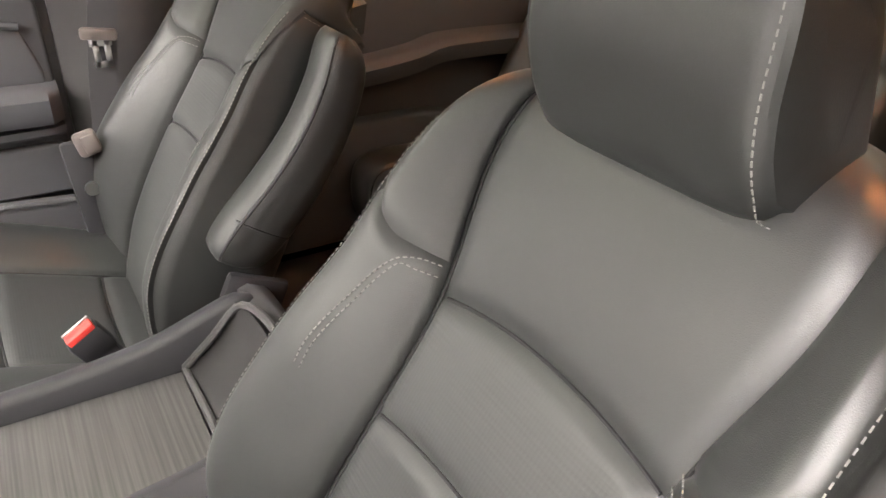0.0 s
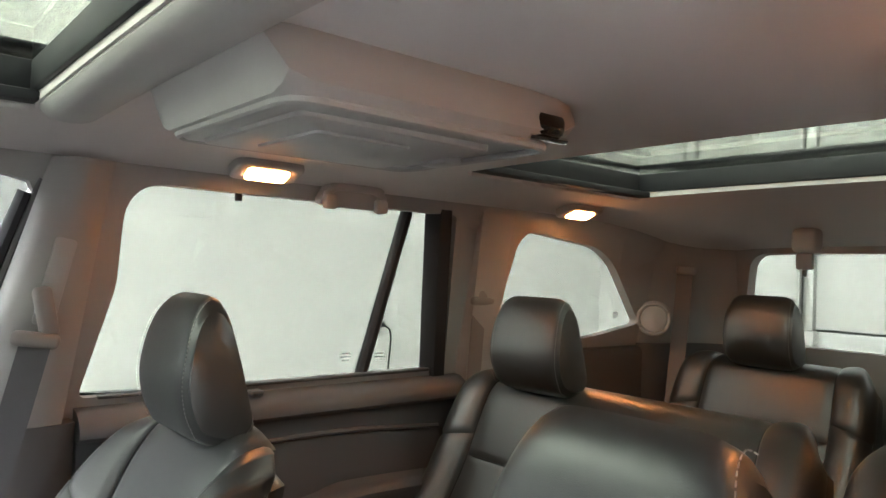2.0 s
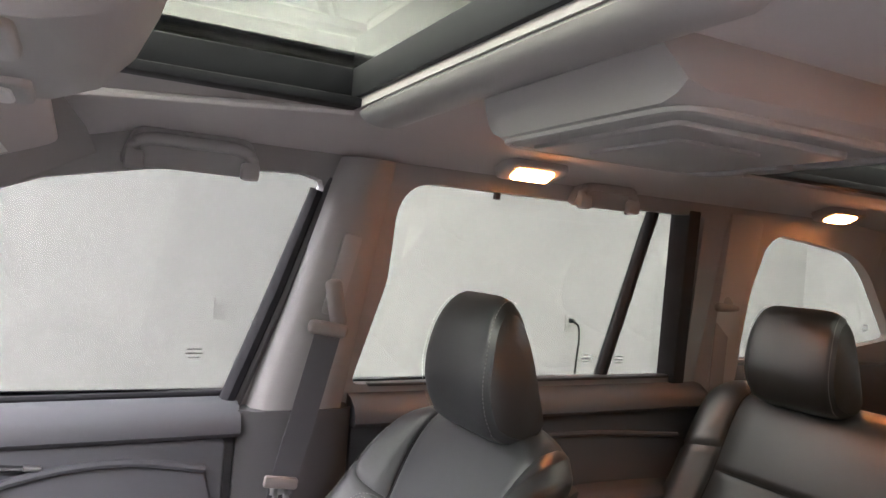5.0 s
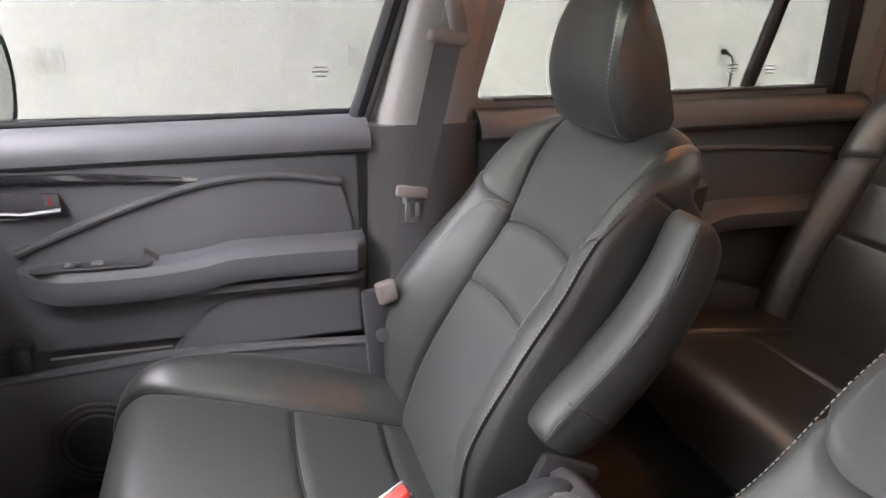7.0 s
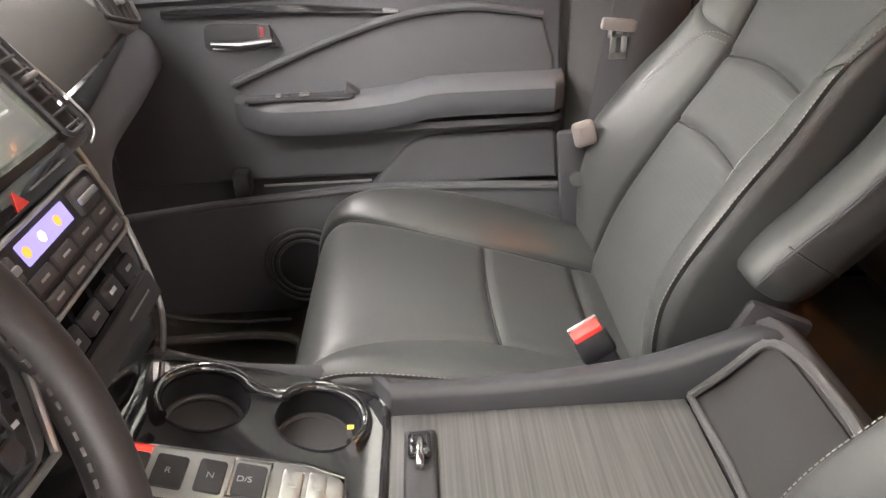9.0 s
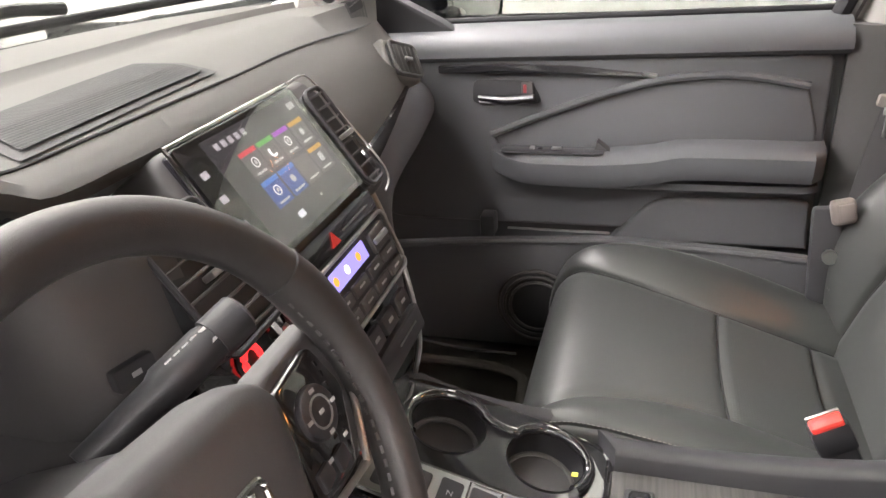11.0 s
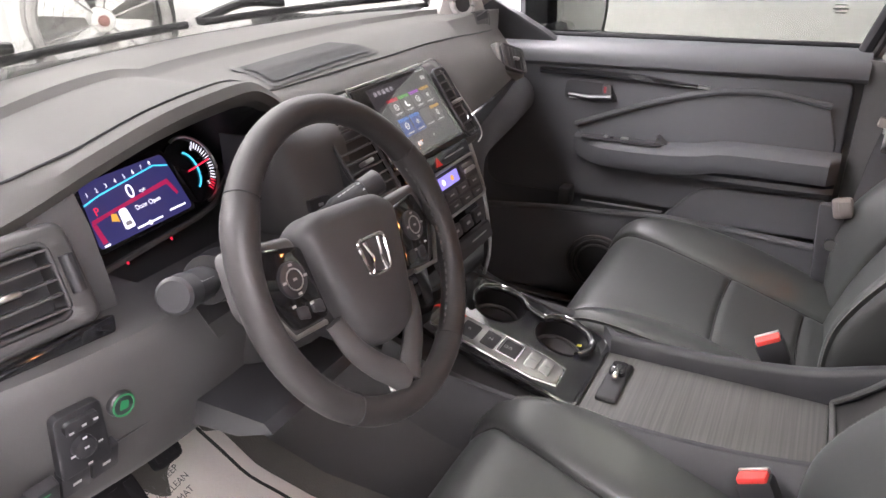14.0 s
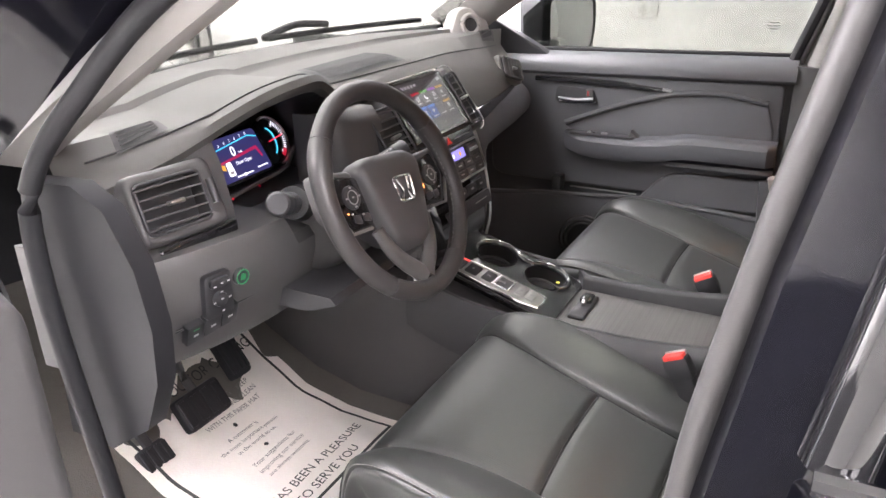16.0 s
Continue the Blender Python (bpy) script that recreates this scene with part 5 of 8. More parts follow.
part("bracket", box((0.02, 0.05, 0.30), (0.640, -0.462, 0.735), 0.008, turn=(-4, 0, 0)), PLASTIC_DARK, tag)
part("bolt", tube([(0.62, -0.462, 0.80), (0.634, -0.462, 0.80)], 0.012, 12), SATIN, tag)


def belt_buckle(x, y, z, lean):
    t = thing("belt_buckle", (x, y - 0.03, z - 0.13), "black belt buckle with a red release button", "belt buckle", "belt buckles")
    m = Matrix.Translation((x, y, z)) @ Euler((radians(-28), 0, radians(lean))).to_matrix().to_4x4() @ Matrix.Diagonal((0.85, 0.85, 0.85, 1))
    def b(size, at, bev):
        bm = box(size, at, bev, 2)
        bmesh.ops.transform(bm, matrix=m, verts=bm.verts)
        return bm
    part("stalk", b((0.026, 0.046, 0.15), (0, 0, -0.085), 0.008), PLASTIC_DARK, t)
    part("head", b((0.030, 0.054, 0.05), (0, 0, -0.022), 0.007), PLASTIC_DARK, t)
    part("release_button", b((0.021, 0.044, 0.012), (-0.003, 0, 0.004), 0.003), RED, t, "red release button")
    part("slot_rim", b((0.006, 0.046, 0.012), (0.010, 0, 0.006), 0.002), SATIN, t)


belt_buckle(0.188, -0.385, 0.792, 8)
belt_buckle(-0.152, -0.400, 0.785, -8)

# second and third row belts
belt2 = thing("seat_belt", (0.74, -1.64, 0.6), "grey webbing second-row belt on the rear pillar", "seat belt", "seat belts")
part("webbing", ribbon([(0.752, -1.628, 1.375), (0.748, -1.615, 1.25), (0.738, -1.60, 1.10), (0.72, -1.59, 0.9)], 0.046, (0, 1, 0.1)), BELT_GREY, belt2)
part("belt_guide", join(box((0.03, 0.05, 0.055), (0.755, -1.632, 1.385), 0.016, 3), box((0.02, 0.080, 0.024), (0.748, -1.632, 1.372), 0.010, 3)), BELT_PLASTIC, belt2, "beige plastic belt guide")
belt3 = thing("seat_belt", (0.66, -2.45, 0.7), "grey webbing third-row belt beside the rear window", "seat belt", "seat belts")
part("webbing", ribbon([(0.690, -2.475, 1.475), (0.690, -2.45, 1.25), (0.680, -2.40, 1.0)], 0.050, (0.75, 0.65, 0)), BELT_GREY, belt3)
part("belt_guide", box((0.06, 0.05, 0.03), (0.690, -2.480, 1.480), 0.010, 3, turn=(0, 0, 40)), PILLAR, belt3)
ring = thing("quarter_speaker", (0.70, -2.33, 1.27), "round grey speaker grille in the quarter lining", "speaker")
rm = plane_frame((0.715, -2.345, 1.320), Vector((-0.83, -0.55, 0)), (0, 0, 1))
part("pod", slab(circle(0.056), 0.080, rm @ Matrix.Translation((0, 0, -0.046)), 0.006), PILLAR, ring)
part("grille", slab(circle(0.042), 0.012, rm, 0.004), HOUSING, ring)
part("grille_rim", tube([rm @ Vector((0.048 * math.cos(a), 0.048 * math.sin(a), 0)) for a in np.linspace(0, 2 * math.pi, 33)[:-1]], 0.006, 8, True), PILLAR, ring)
corner = dense([(0.800, -2.355, 0), (0.772, -2.375, 0), (0.752, -2.42, 0), (0.735, -2.50, 0), (0.700, -2.59, 0), (0.62, -2.665, 0), (0.585, -2.70, 0)], 0.02)
setting("trim_rear_corner", loft([[(p.x - 0.10 * max(0.0, z - 1.40), p.y, z) for p in corner] + [(0.80, -2.75, z)] for z in np.linspace(1.235, 1.60, 12)]), PILLAR, "grey plastic rear corner pillar lining", "trim")
setting("trim_rear_shelf", loft([[(p.x - 0.012, p.y, z) for p in corner] + [(0.80, -2.75, z)] for z in (0.80, 1.0, 1.20, 1.238)]), PLASTIC, "black plastic lower lining beside the third row", "trim")
setting("trim_rear_pillar", loft([[(0.80, -1.585, z), (0.765 - 0.11 * max(0, z - 1.2), -1.60, z), (0.757 - 0.11 * max(0, z - 1.2), -1.67, z), (0.772 - 0.11 * max(0, z - 1.2), -1.705 - 0.05 * max(0, z - 1.3), z), (0.80, -1.715 - 0.05 * max(0, z - 1.3), z)] for z in np.linspace(1.12, 1.60, 8)]), PILLAR, "grey plastic rear door pillar lining", "trim")
hookt = thing("belt_hook", (0.285, -2.43, 1.50), "small brown plastic belt hook hanging from the roof", "hook")
part("hook_mount", box((0.075, 0.05, 0.070), (0.287, -2.445, 1.572), 0.016, 3), PILLAR, hookt)
part("hook_body", box((0.048, 0.02, 0.046), (0.287, -2.435, 1.512), 0.006, 2), BELT_PLASTIC, hookt)
part("hook_tip", box((0.012, 0.010, 0.024), (0.287, -2.435, 1.480), 0.004), PLASTIC_DARK, hookt)

# ---- roof fittings ----
def dome_lamp(x, y):
    t = thing("dome_lamp", (x, y, roof_z(x, y)), "small warm roof lamp, switched on, in the lining", "roof lamp", "roof lamps")
    n = Vector((-0.35 if x > CX else 0.35, 0, -1)).normalized()
    m = plane_frame(Vector((x, y, roof_z(x, y) - 0.021)), (0, -1, 0), n.cross(Vector((0, -1, 0))))
    part("bezel", slab(rounded([(-0.068, -0.036), (0.068, -0.036), (0.068, 0.036), (-0.068, 0.036)], 0.022, 5), 0.02, m, 0.006, 3), HOUSING, t)
    part("lens", slab(rounded([(-0.040, -0.022), (0.044, -0.022), (0.038, 0.022), (-0.046, 0.022)], 0.010, 5), 0.012, m @ Matrix.Translation((0, 0, 0.005)), 0.004, 3), DOME, t, "glowing warm lens")


for s in (1, -1):
    dome_lamp(CX + s * 0.605, -0.955)
    dome_lamp(CX + s * 0.615, -1.875)


def grab_handle(x, y0, y1, z):
    t = thing("grab_handle", (x, (y0 + y1) / 2, z), "grey folding grab handle above the door", "grab handle", "grab handles")
    part("recess", slab(rounded([(-y0 - 0.005, -0.030), (-y1 + 0.005, -0.030), (-y1 - 0.02, 0.038), (-y0 + 0.02, 0.038)], 0.022, 5), 0.02, plane_frame((x + 0.012, 0, z), (0, -1, 0), (-0.35, 0, 1)), 0.006), HOUSING, t)
    part("bar", tube(dense([(x + 0.01, y0 - 0.012, z - 0.026), (x + 0.004, y0 - 0.024, z + 0.012), (x + 0.000, (y0 + y1) / 2, z + 0.018), (x + 0.004, y1 + 0.024, z + 0.012), (x + 0.01, y1 + 0.012, z - 0.026)], 0.012), 0.011, 10), HOUSING, t)
    for y in (y0 - 0.02, y1 + 0.02):
        part("mount", box((0.02, 0.03, 0.03), (x + 0.004, y, z - 0.018), 0.006), HOUSING, t)


grab_handle(0.704, -0.245, -0.465, 1.582)
grab_handle(0.692, -1.115, -1.285, 1.600)
for y in (-0.951, -1.295):
    t = thing("blind_hook", (0.755, y, 1.575), "small black sunblind hook above the rear window", "hook", "sunblind hooks")
    part("clip", join(box((0.012, 0.022, 0.012), (0.752, y, 1.590), 0.003), box((0.010, 0.014, 0.016), (0.748, y - 0.002, 1.577), 0.003)), RUBBER, t)

# roof screen housing behind the front seats
res = thing("roof_screen_housing", (0.02, -0.78, 1.66), "grey folding roof screen housing, closed, under the lining", "roof console")
rings = []
HX = 0.062
for y, s, zb in ((-0.575, 0.82, 1.652), (-0.602, 0.88, 1.630), (-0.612, 0.94, 1.606), (-0.622, 0.985, 1.590), (-0.645, 1.0, 1.583), (-0.92, 0.98, 1.586), (-0.975, 0.94, 1.592), (-1.010, 0.86, 1.606), (-1.025, 0.72, 1.634)):
    hw = 0.158 * s
    side = [(hw - 0.020, 1.668), (hw - 0.010, 1.650), (hw + 0.000, max(1.632, zb + 0.012)), (hw + 0.003, zb + 0.016 if zb < 1.62 else zb + 0.010), (hw - 0.008, zb + 0.006), (hw - 0.026, zb)]
    rings.append([(HX - a, y, b) for a, b in side] + [(HX + a, y, b) for a, b in side[::-1]])
part("shell", loft(rings), HOUSING, res)
part("bottom_lip", tube([(HX + x, y, 1.588) for x, y in rounded([(-0.146, -0.632), (0.146, -0.632), (0.142, -0.965), (-0.142, -0.965)], 0.03, 5)], 0.0055, 8, True), HOUSING, res, "pale moulded bottom lip")
part("screen_lid", slab(rounded([(0.655, -0.118), (0.90, -0.112), (0.90, 0.112), (0.655, 0.118)], 0.012), 0.008, plane_frame((HX, 0, 1.578), (0, -1, 0), (-1, 0, 0)), 0.004, 2), HOUSING, res, "closed screen lid")
part("lid_rib", slab(rounded([(0.70, -0.07), (0.82, -0.07), (0.82, 0.07), (0.70, 0.07)], 0.010), 0.006, plane_frame((HX, 0, 1.5745), (0, -1, 0), (-1, 0, 0)), 0.002, 2), HOUSING, res)
part("latch", box((0.05, 0.03, 0.012), (HX + 0.01, -0.925, 1.582), 0.004, 2), HOUSING, res)
part("remote_bay", box((0.030, 0.05, 0.026), (HX - 0.142, -0.950, 1.612), 0.008, 2), GLOSS, res, "dark glossy remote bay")
part("bay_edge", tube([(HX - 0.150, -0.920, 1.596), (HX - 0.146, -0.985, 1.598)], 0.004, 6), CHROME, res)

# rounded bar along the rear edge of the sunroof
bar = thing("blind_roller", (0.02, -0.57, 1.66), "grey fabric-covered blind roller housing behind the sunroof", "roller housing")
rings = []
for x, k in [(-0.205, 0.55), (-0.195, 0.85), (-0.18, 1.0)] + [(x, 1.0) for x in np.linspace(-0.1, 0.35, 6)] + [(0.43, 1.0), (0.445, 0.85), (0.455, 0.55)]:
    zt = roof_z(x, -0.57) + 0.02
    h = 0.036 * k
    rings.append([(x, -0.570 + 0.038 * math.cos(a) * k, zt - 0.006 - h * (0.5 - 0.5 * math.sin(a))) for a in np.linspace(0, 2 * math.pi, 17)[:-1]])
part("cover", loft(rings), HOUSING, bar)
for x in (-0.200, 0.450):
    part("end_piece", box((0.012, 0.05, 0.022), (x, -0.572, roof_z(x, -0.57) + 0.002), 0.005, 2), HOUSING, bar)

# moulded cover in the lining over the driver's door
hc = thing("handle_cover", (-0.44, -0.53, 1.63), "small pale moulded cover in the roof lining above the driver's door", "cover")
rings = []
for k, (u, h) in enumerate(((-0.055, 0.0), (-0.048, 0.010), (-0.02, 0.016), (0.02, 0.017), (0.046, 0.012), (0.055, 0.0))):
    c = Vector((-0.438 - 0.012 * u / 0.055, -0.528 - u, 0))
    w = 0.010 + 0.012 * (h / 0.017)
    rings.append([(c.x + w * math.cos(a), c.y, roof_z(c.x, c.y) - 0.002 - h * max(0.0, math.sin(a)) + (0.006 if math.sin(a) < 0 else 0)) for a in np.linspace(0, 2 * math.pi, 15)[:-1]])
part("cover", loft(rings), HOUSING, hc)

# sun visor and front roof console
vis = thing("sun_visor", (0.40, -0.06, 1.56), "grey fabric sun visor with a pale label, folded up", "sun visor")
vm = plane_frame((0.345, -0.085, 1.530), (1, 0, 0), (0, -0.93, 0.36))
part("blade", slab(rounded([(-0.20, -0.085), (0.222, -0.085), (0.222, 0.085), (-0.18, 0.085)], 0.03, 5), 0.018, vm, 0.007, 3), HEADLINER, vis)
part("label", slab([(0.06, -0.03), (0.185, -0.03), (0.185, 0.025), (0.06, 0.025)], 0.0015, vm @ Matrix.Translation((0, 0, 0.001)), 0.0), OUTLET, vis, "pale airbag label")
con = thing("roof_console", (0.02, -0.10, 1.62), "grey roof console with white reading lamp lenses", "roof console")
rings = []
for y, s, zb in ((0.05, 0.9, 1.570), (0.04, 1.0, 1.553), (-0.10, 1.0, 1.548), (-0.165, 0.98, 1.553), (-0.20, 0.92, 1.566), (-0.225, 0.80, 1.592), (-0.24, 0.7, 1.625)):
    hw = 0.155 * s
    rings.append([(CX - hw - 0.03, y, 1.68), (CX - hw - 0.01, y, zb + 0.045), (CX - hw + 0.004, y, zb + 0.016), (CX - hw + 0.022, y, zb), (CX + hw - 0.022, y, zb), (CX + hw - 0.004, y, zb + 0.016), (CX + hw + 0.01, y, zb + 0.045), (CX + hw + 0.03, y, 1.68)])
part("shell", loft(rings), HOUSING, con)
for s in (-1, 1):
    m = plane_frame((CX + s * 0.085, -0.105, 1.546), (0, -1, -0.02), (-1, 0, 0))
    part("lens_frame", slab(rounded([(-0.05, -0.045), (0.05, -0.045), (0.05, 0.045), (-0.05, 0.045)], 0.016, 5), 0.012, m, 0.004, 3), HOUSING, con)
    part("reading_lens", slab(rounded([(-0.037, -0.032), (0.037, -0.032), (0.037, 0.032), (-0.037, 0.032)], 0.010, 5), 0.006, m @ Matrix.Translation((0, 0, 0.003)), 0.003, 2), OUTLET, con, "white unlit reading lamp lens")

# ---- dashboard ----
dash = thing("dashboard", (CX, 0.35, 0.75), "charcoal soft-touch dashboard with display, vents and instrument hood", "dashboard")
# x, rear edge y, rear edge z, front edge y
PAD = [(-0.74, 0.265, 1.165, 0.46), (-0.68, 0.248, 1.178, 0.50), (-0.60, 0.228, 1.196, 0.54), (-0.52, 0.205, 1.226, 0.58), (-0.44, 0.192, 1.248, 0.60), (-0.36, 0.192, 1.256, 0.625), (-0.29, 0.205, 1.252, 0.635),
       (-0.24, 0.222, 1.232, 0.64), (-0.19, 0.240, 1.208, 0.645), (-0.10, 0.246, 1.202, 0.65), (0.02, 0.246, 1.201, 0.655), (0.15, 0.246, 1.199, 0.65), (0.30, 0.262, 1.191, 0.635),
       (0.45, 0.272, 1.178, 0.60), (0.58, 0.286, 1.160, 0.56), (0.68, 0.298, 1.148, 0.50), (0.76, 0.31, 1.140, 0.46)]


def pad_edge(x):
    return smooth_at(PAD, x)


def strip_edge(x):
    """Lower edge of the dash top before the passenger."""
    return smooth_at([(0.15, 0.176, 1.092), (0.22, 0.182, 1.090), (0.32, 0.196, 1.086), (0.50, 0.230, 1.080), (0.66, 0.262, 1.078), (0.78, 0.29, 1.076)], x)


def pad_row(x):
    yr, zr, yf = pad_edge(x)
    base = 1.222 if zr < 1.222 else zr - 0.006
    zf = 1.238 - 0.03 * ((x - CX) / 0.75) ** 2
    pts = [(x, yr + 0.022, zr - 0.030), (x, yr + 0.006, zr - 0.022), (x, yr, zr - 0.010), (x, yr + 0.008, zr), (x, yr + 0.035, zr * 0.6 + base * 0.4 + 0.001)]
    k = min(1.0, max(0.0, (x - 0.165) / 0.03))
    if k > 0:
        # the passenger side runs on down to the gloss strip
        ys, zs = strip_edge(x)
        low = [(x, ys, zs), (x, ys + (yr - ys) * 0.42 - 0.008, zs + (zr - zs) * 0.50), (x, yr - 0.006, zr - 0.018)]
        pts[:3] = [tuple(a + (b - a) * k for a, b in zip(p, q)) for p, q in zip(pts[:3], low)]
    for s in (0.22, 0.36, 0.50):
        pts.append((x, yr + (yf - yr) * s, base + (zf - base) * s))
    z54 = base + (zf - base) * 0.54
    pts += [(x, yr + (yf - yr) * 0.535, z54 + 0.001), (x, yr + (yf - yr) * 0.56, z54 + 0.010), (x, yr + (yf - yr) * 0.80, zf + 0.008), (x, yf, zf - 0.004), (x, yf + 0.01, zf - 0.03)]
    return pts


bm = bmesh.new()
grid(bm, [pad_row(x) for x in np.linspace(-0.74, 0.76, 90)])
bmesh.ops.solidify(bm, geom=bm.faces[:], thickness=0.006)
pad = part("dash_pad", bm, DASH_PAD, dash, "grey soft dash top")
part("pad_seam", tube([Vector(pad_row(x)[4]) + Vector((0, 0, 0.0008)) for x in np.linspace(-0.70, 0.70, 60)], 0.0016, 5), PLASTIC_DARK, pad)


def on_pad(x, s):
    """A place on the dash top: s from 0 at the driver's edge to 1 at the glass."""
    r = pad_row(x)
    yr, zr, yf = pad_edge(x)
    y = yr + (yf - yr) * s
    ys, zs = [p[1] for p in r[3:12]], [p[2] for p in r[3:12]]
    return Vector((x, y, float(np.interp(y, ys, zs))))


def pad_plate(name, corners, mat, lift, parent, label=""):
    """A thin plate lying on the dash top between four corners (x, s)."""
    rows = []
    n = 10
    for j in range(n + 1):
        b = j / n
        row = []
        for i in range(n + 1):
            a = i / n
            x = (1 - b) * ((1 - a) * corners[0][0] + a * corners[1][0]) + b * ((1 - a) * corners[3][0] + a * corners[2][0])
            s = (1 - b) * ((1 - a) * corners[0][1] + a * corners[1][1]) + b * ((1 - a) * corners[3][1] + a * corners[2][1])
            row.append(on_pad(x, s) + Vector((0, 0, lift)))
        rows.append(row)
    b2 = bmesh.new()
    grid(b2, rows)
    bmesh.ops.solidify(b2, geom=b2.faces[:], thickness=0.004)
    return part(name, b2, mat, parent, label)


GRILLE = material("speaker_mesh", (0.030, 0.030, 0.030), 0.6, grain=0.0008, grain_scale=900, ridge="perforated", spread=0.2)
pad_plate("speaker_frame", [(-0.165, 0.10), (0.135, 0.13), (0.120, 0.36), (-0.145, 0.33)], PLASTIC, 0.0018, dash)
pad_plate("speaker_grille", [(-0.150, 0.125), (0.120, 0.15), (0.108, 0.34), (-0.133, 0.31)], GRILLE, 0.0038, dash, "fine dark speaker mesh")
for sx in (-1, 1):
    c, d = (-0.615, -0.06) if sx < 0 else (0.655, 0.0)
    fr_ = pad_plate("defrost_frame", [(c - 0.045, 0.17 + d), (c + 0.040, 0.19 + d), (c + 0.050, 0.31 + d), (c - 0.030, 0.29 + d)], PLASTIC, 0.0022, dash)
    # Black plate painted in for the shade inside the defrost opening.
    pad_plate("defrost_slot_shade", [(c - 0.035, 0.185 + d), (c + 0.030, 0.205 + d), (c + 0.040, 0.295 + d), (c - 0.022, 0.275 + d)], INK_AND_SHADE, 0.0030, fr_)
    for k in range(4):
        u = 0.020 + 0.022 * k
        part("slat", tube([on_pad(c - 0.035 + 0.13 * u, 0.183 + u + d) + Vector((0, 0, 0.0034)), on_pad(c + 0.029 + 0.12 * u, 0.203 + u + d) + Vector((0, 0, 0.0034))], 0.0011, 5), PLASTIC, fr_)

# face on the passenger side, with the glove box
def face_ring(x, lo):
    yr, zr, _ = pad_edge(x)
    ys, zs = strip_edge(x)
    return [(x, ys + 0.020, zs - 0.004), (x, ys + 0.022, 1.05), (x, ys + 0.040, 1.02), (x, ys + 0.085, 0.985), (x, yr + 0.060, 0.95), (x, yr + 0.068, 0.90),
            (x, yr + 0.085, 0.83), (x, yr + 0.14, 0.775), (x, yr + 0.30, lo), (x, yr + 0.32, 1.08)]


part("passenger_face", loft([face_ring(x, 0.76) for x in np.linspace(0.17, 0.74, 40)]), PLASTIC, dash, "dark passenger side dash face")
roll = dense([(0.740, 0.290, 1.020), (0.60, 0.276, 1.016), (0.45, 0.262, 1.014), (0.34, 0.244, 1.010), (0.270, 0.226, 0.985), (0.236, 0.208, 0.935), (0.222, 0.198, 0.88), (0.216, 0.200, 0.82), (0.215, 0.215, 0.74), (0.215, 0.25, 0.64)], 0.02)
part("passenger_roll", tube(roll, [0.052 + 0.008 * math.sin(math.pi * i / (len(roll) - 1)) for i in range(len(roll))], 24, normal=(0, 1, 0)), DOOR_SOFT, dash, "soft charcoal roll below the strip, running down beside the stack", angle=70)
part("roll_crease", tube([(x, strip_edge(x)[0] - 0.012, 0.996 + 0.012 * (x - 0.2)) for x in np.linspace(0.30, 0.70, 20)], 0.0014, 5), PLASTIC_DARK, dash)
rows = []
for x in np.linspace(0.188, 0.690, 30):
    ys, zs = strip_edge(x)
    w = 0.040 - 0.020 * (x - 0.188) / 0.5
    rows.append([(x, ys + 0.004, zs + 0.002), (x, ys - 0.005, zs - 0.001), (x, ys - 0.008, zs - w * 0.5), (x, ys - 0.004, zs - w), (x, ys + 0.02, zs - w), (x, ys + 0.03, zs - w * 0.5)])
part("gloss_strip", loft(rows), GLOSS, dash, "piano black trim strip")
part("glove_box_lid", loft([[(x, pad_edge(x)[0] + 0.050, 1.012), (x, pad_edge(x)[0] + 0.046, 1.0), (x, pad_edge(x)[0] + 0.056, 0.86), (x, pad_edge(x)[0] + 0.066, 0.848), (x, pad_edge(x)[0] + 0.09, 0.93)] for x in np.linspace(0.235, 0.66, 20)]), PLASTIC, dash)


def vent(name, m, w, h, n, upright=False, rim=SATIN, knob=True, deep=0.0045):
    """An air vent: rim, slats and a black plate for the shade of its depth, in the frame m."""
    v = part(name, join(tube([m @ Vector((p[0], p[1], 0.002)) for p in rounded([(-w / 2, -h / 2), (w / 2, -h / 2), (w / 2, h / 2), (-w / 2, h / 2)], 0.012, 5)], 0.0030, 8, True)), rim, dash, "air vent rim")
    part("throat_shade", slab(rounded([(-w / 2, -h / 2), (w / 2, -h / 2), (w / 2, h / 2), (-w / 2, h / 2)], 0.012, 4), 0.02, m @ Matrix.Translation((0, 0, -deep)), 0.0), INK_AND_SHADE, v)
    for k in range(n):
        c = -0.5 + (k + 0.5) / n
        if upright:
            bm = box((0.0022, h * 0.96, 0.008), (c * w, 0, 0.000), 0.0006, 1, turn=(0, 12, 0))
        else:
            bm = box((w * 0.97, 0.0026, max(0.006, deep * 0.4)), (0, c * h, 0.0), 0.0006, 1)
        bmesh.ops.transform(bm, matrix=m, verts=bm.verts)
        part("slat", bm, PLASTIC, v)
    if knob:
        bm = box((0.022, 0.006, 0.016), (0.004, 0.0, 0.001), 0.002, 2)
        bmesh.ops.transform(bm, matrix=m, verts=bm.verts)
        part("vent_tab", bm, SATIN, v, "small silver vent tab")
    return v


# driver's outer vent in its square housing
vm_l = plane_frame((-0.632, 0.207, 1.132), Vector((1, -0.20, 0.02)), (0, 0.36, 1))


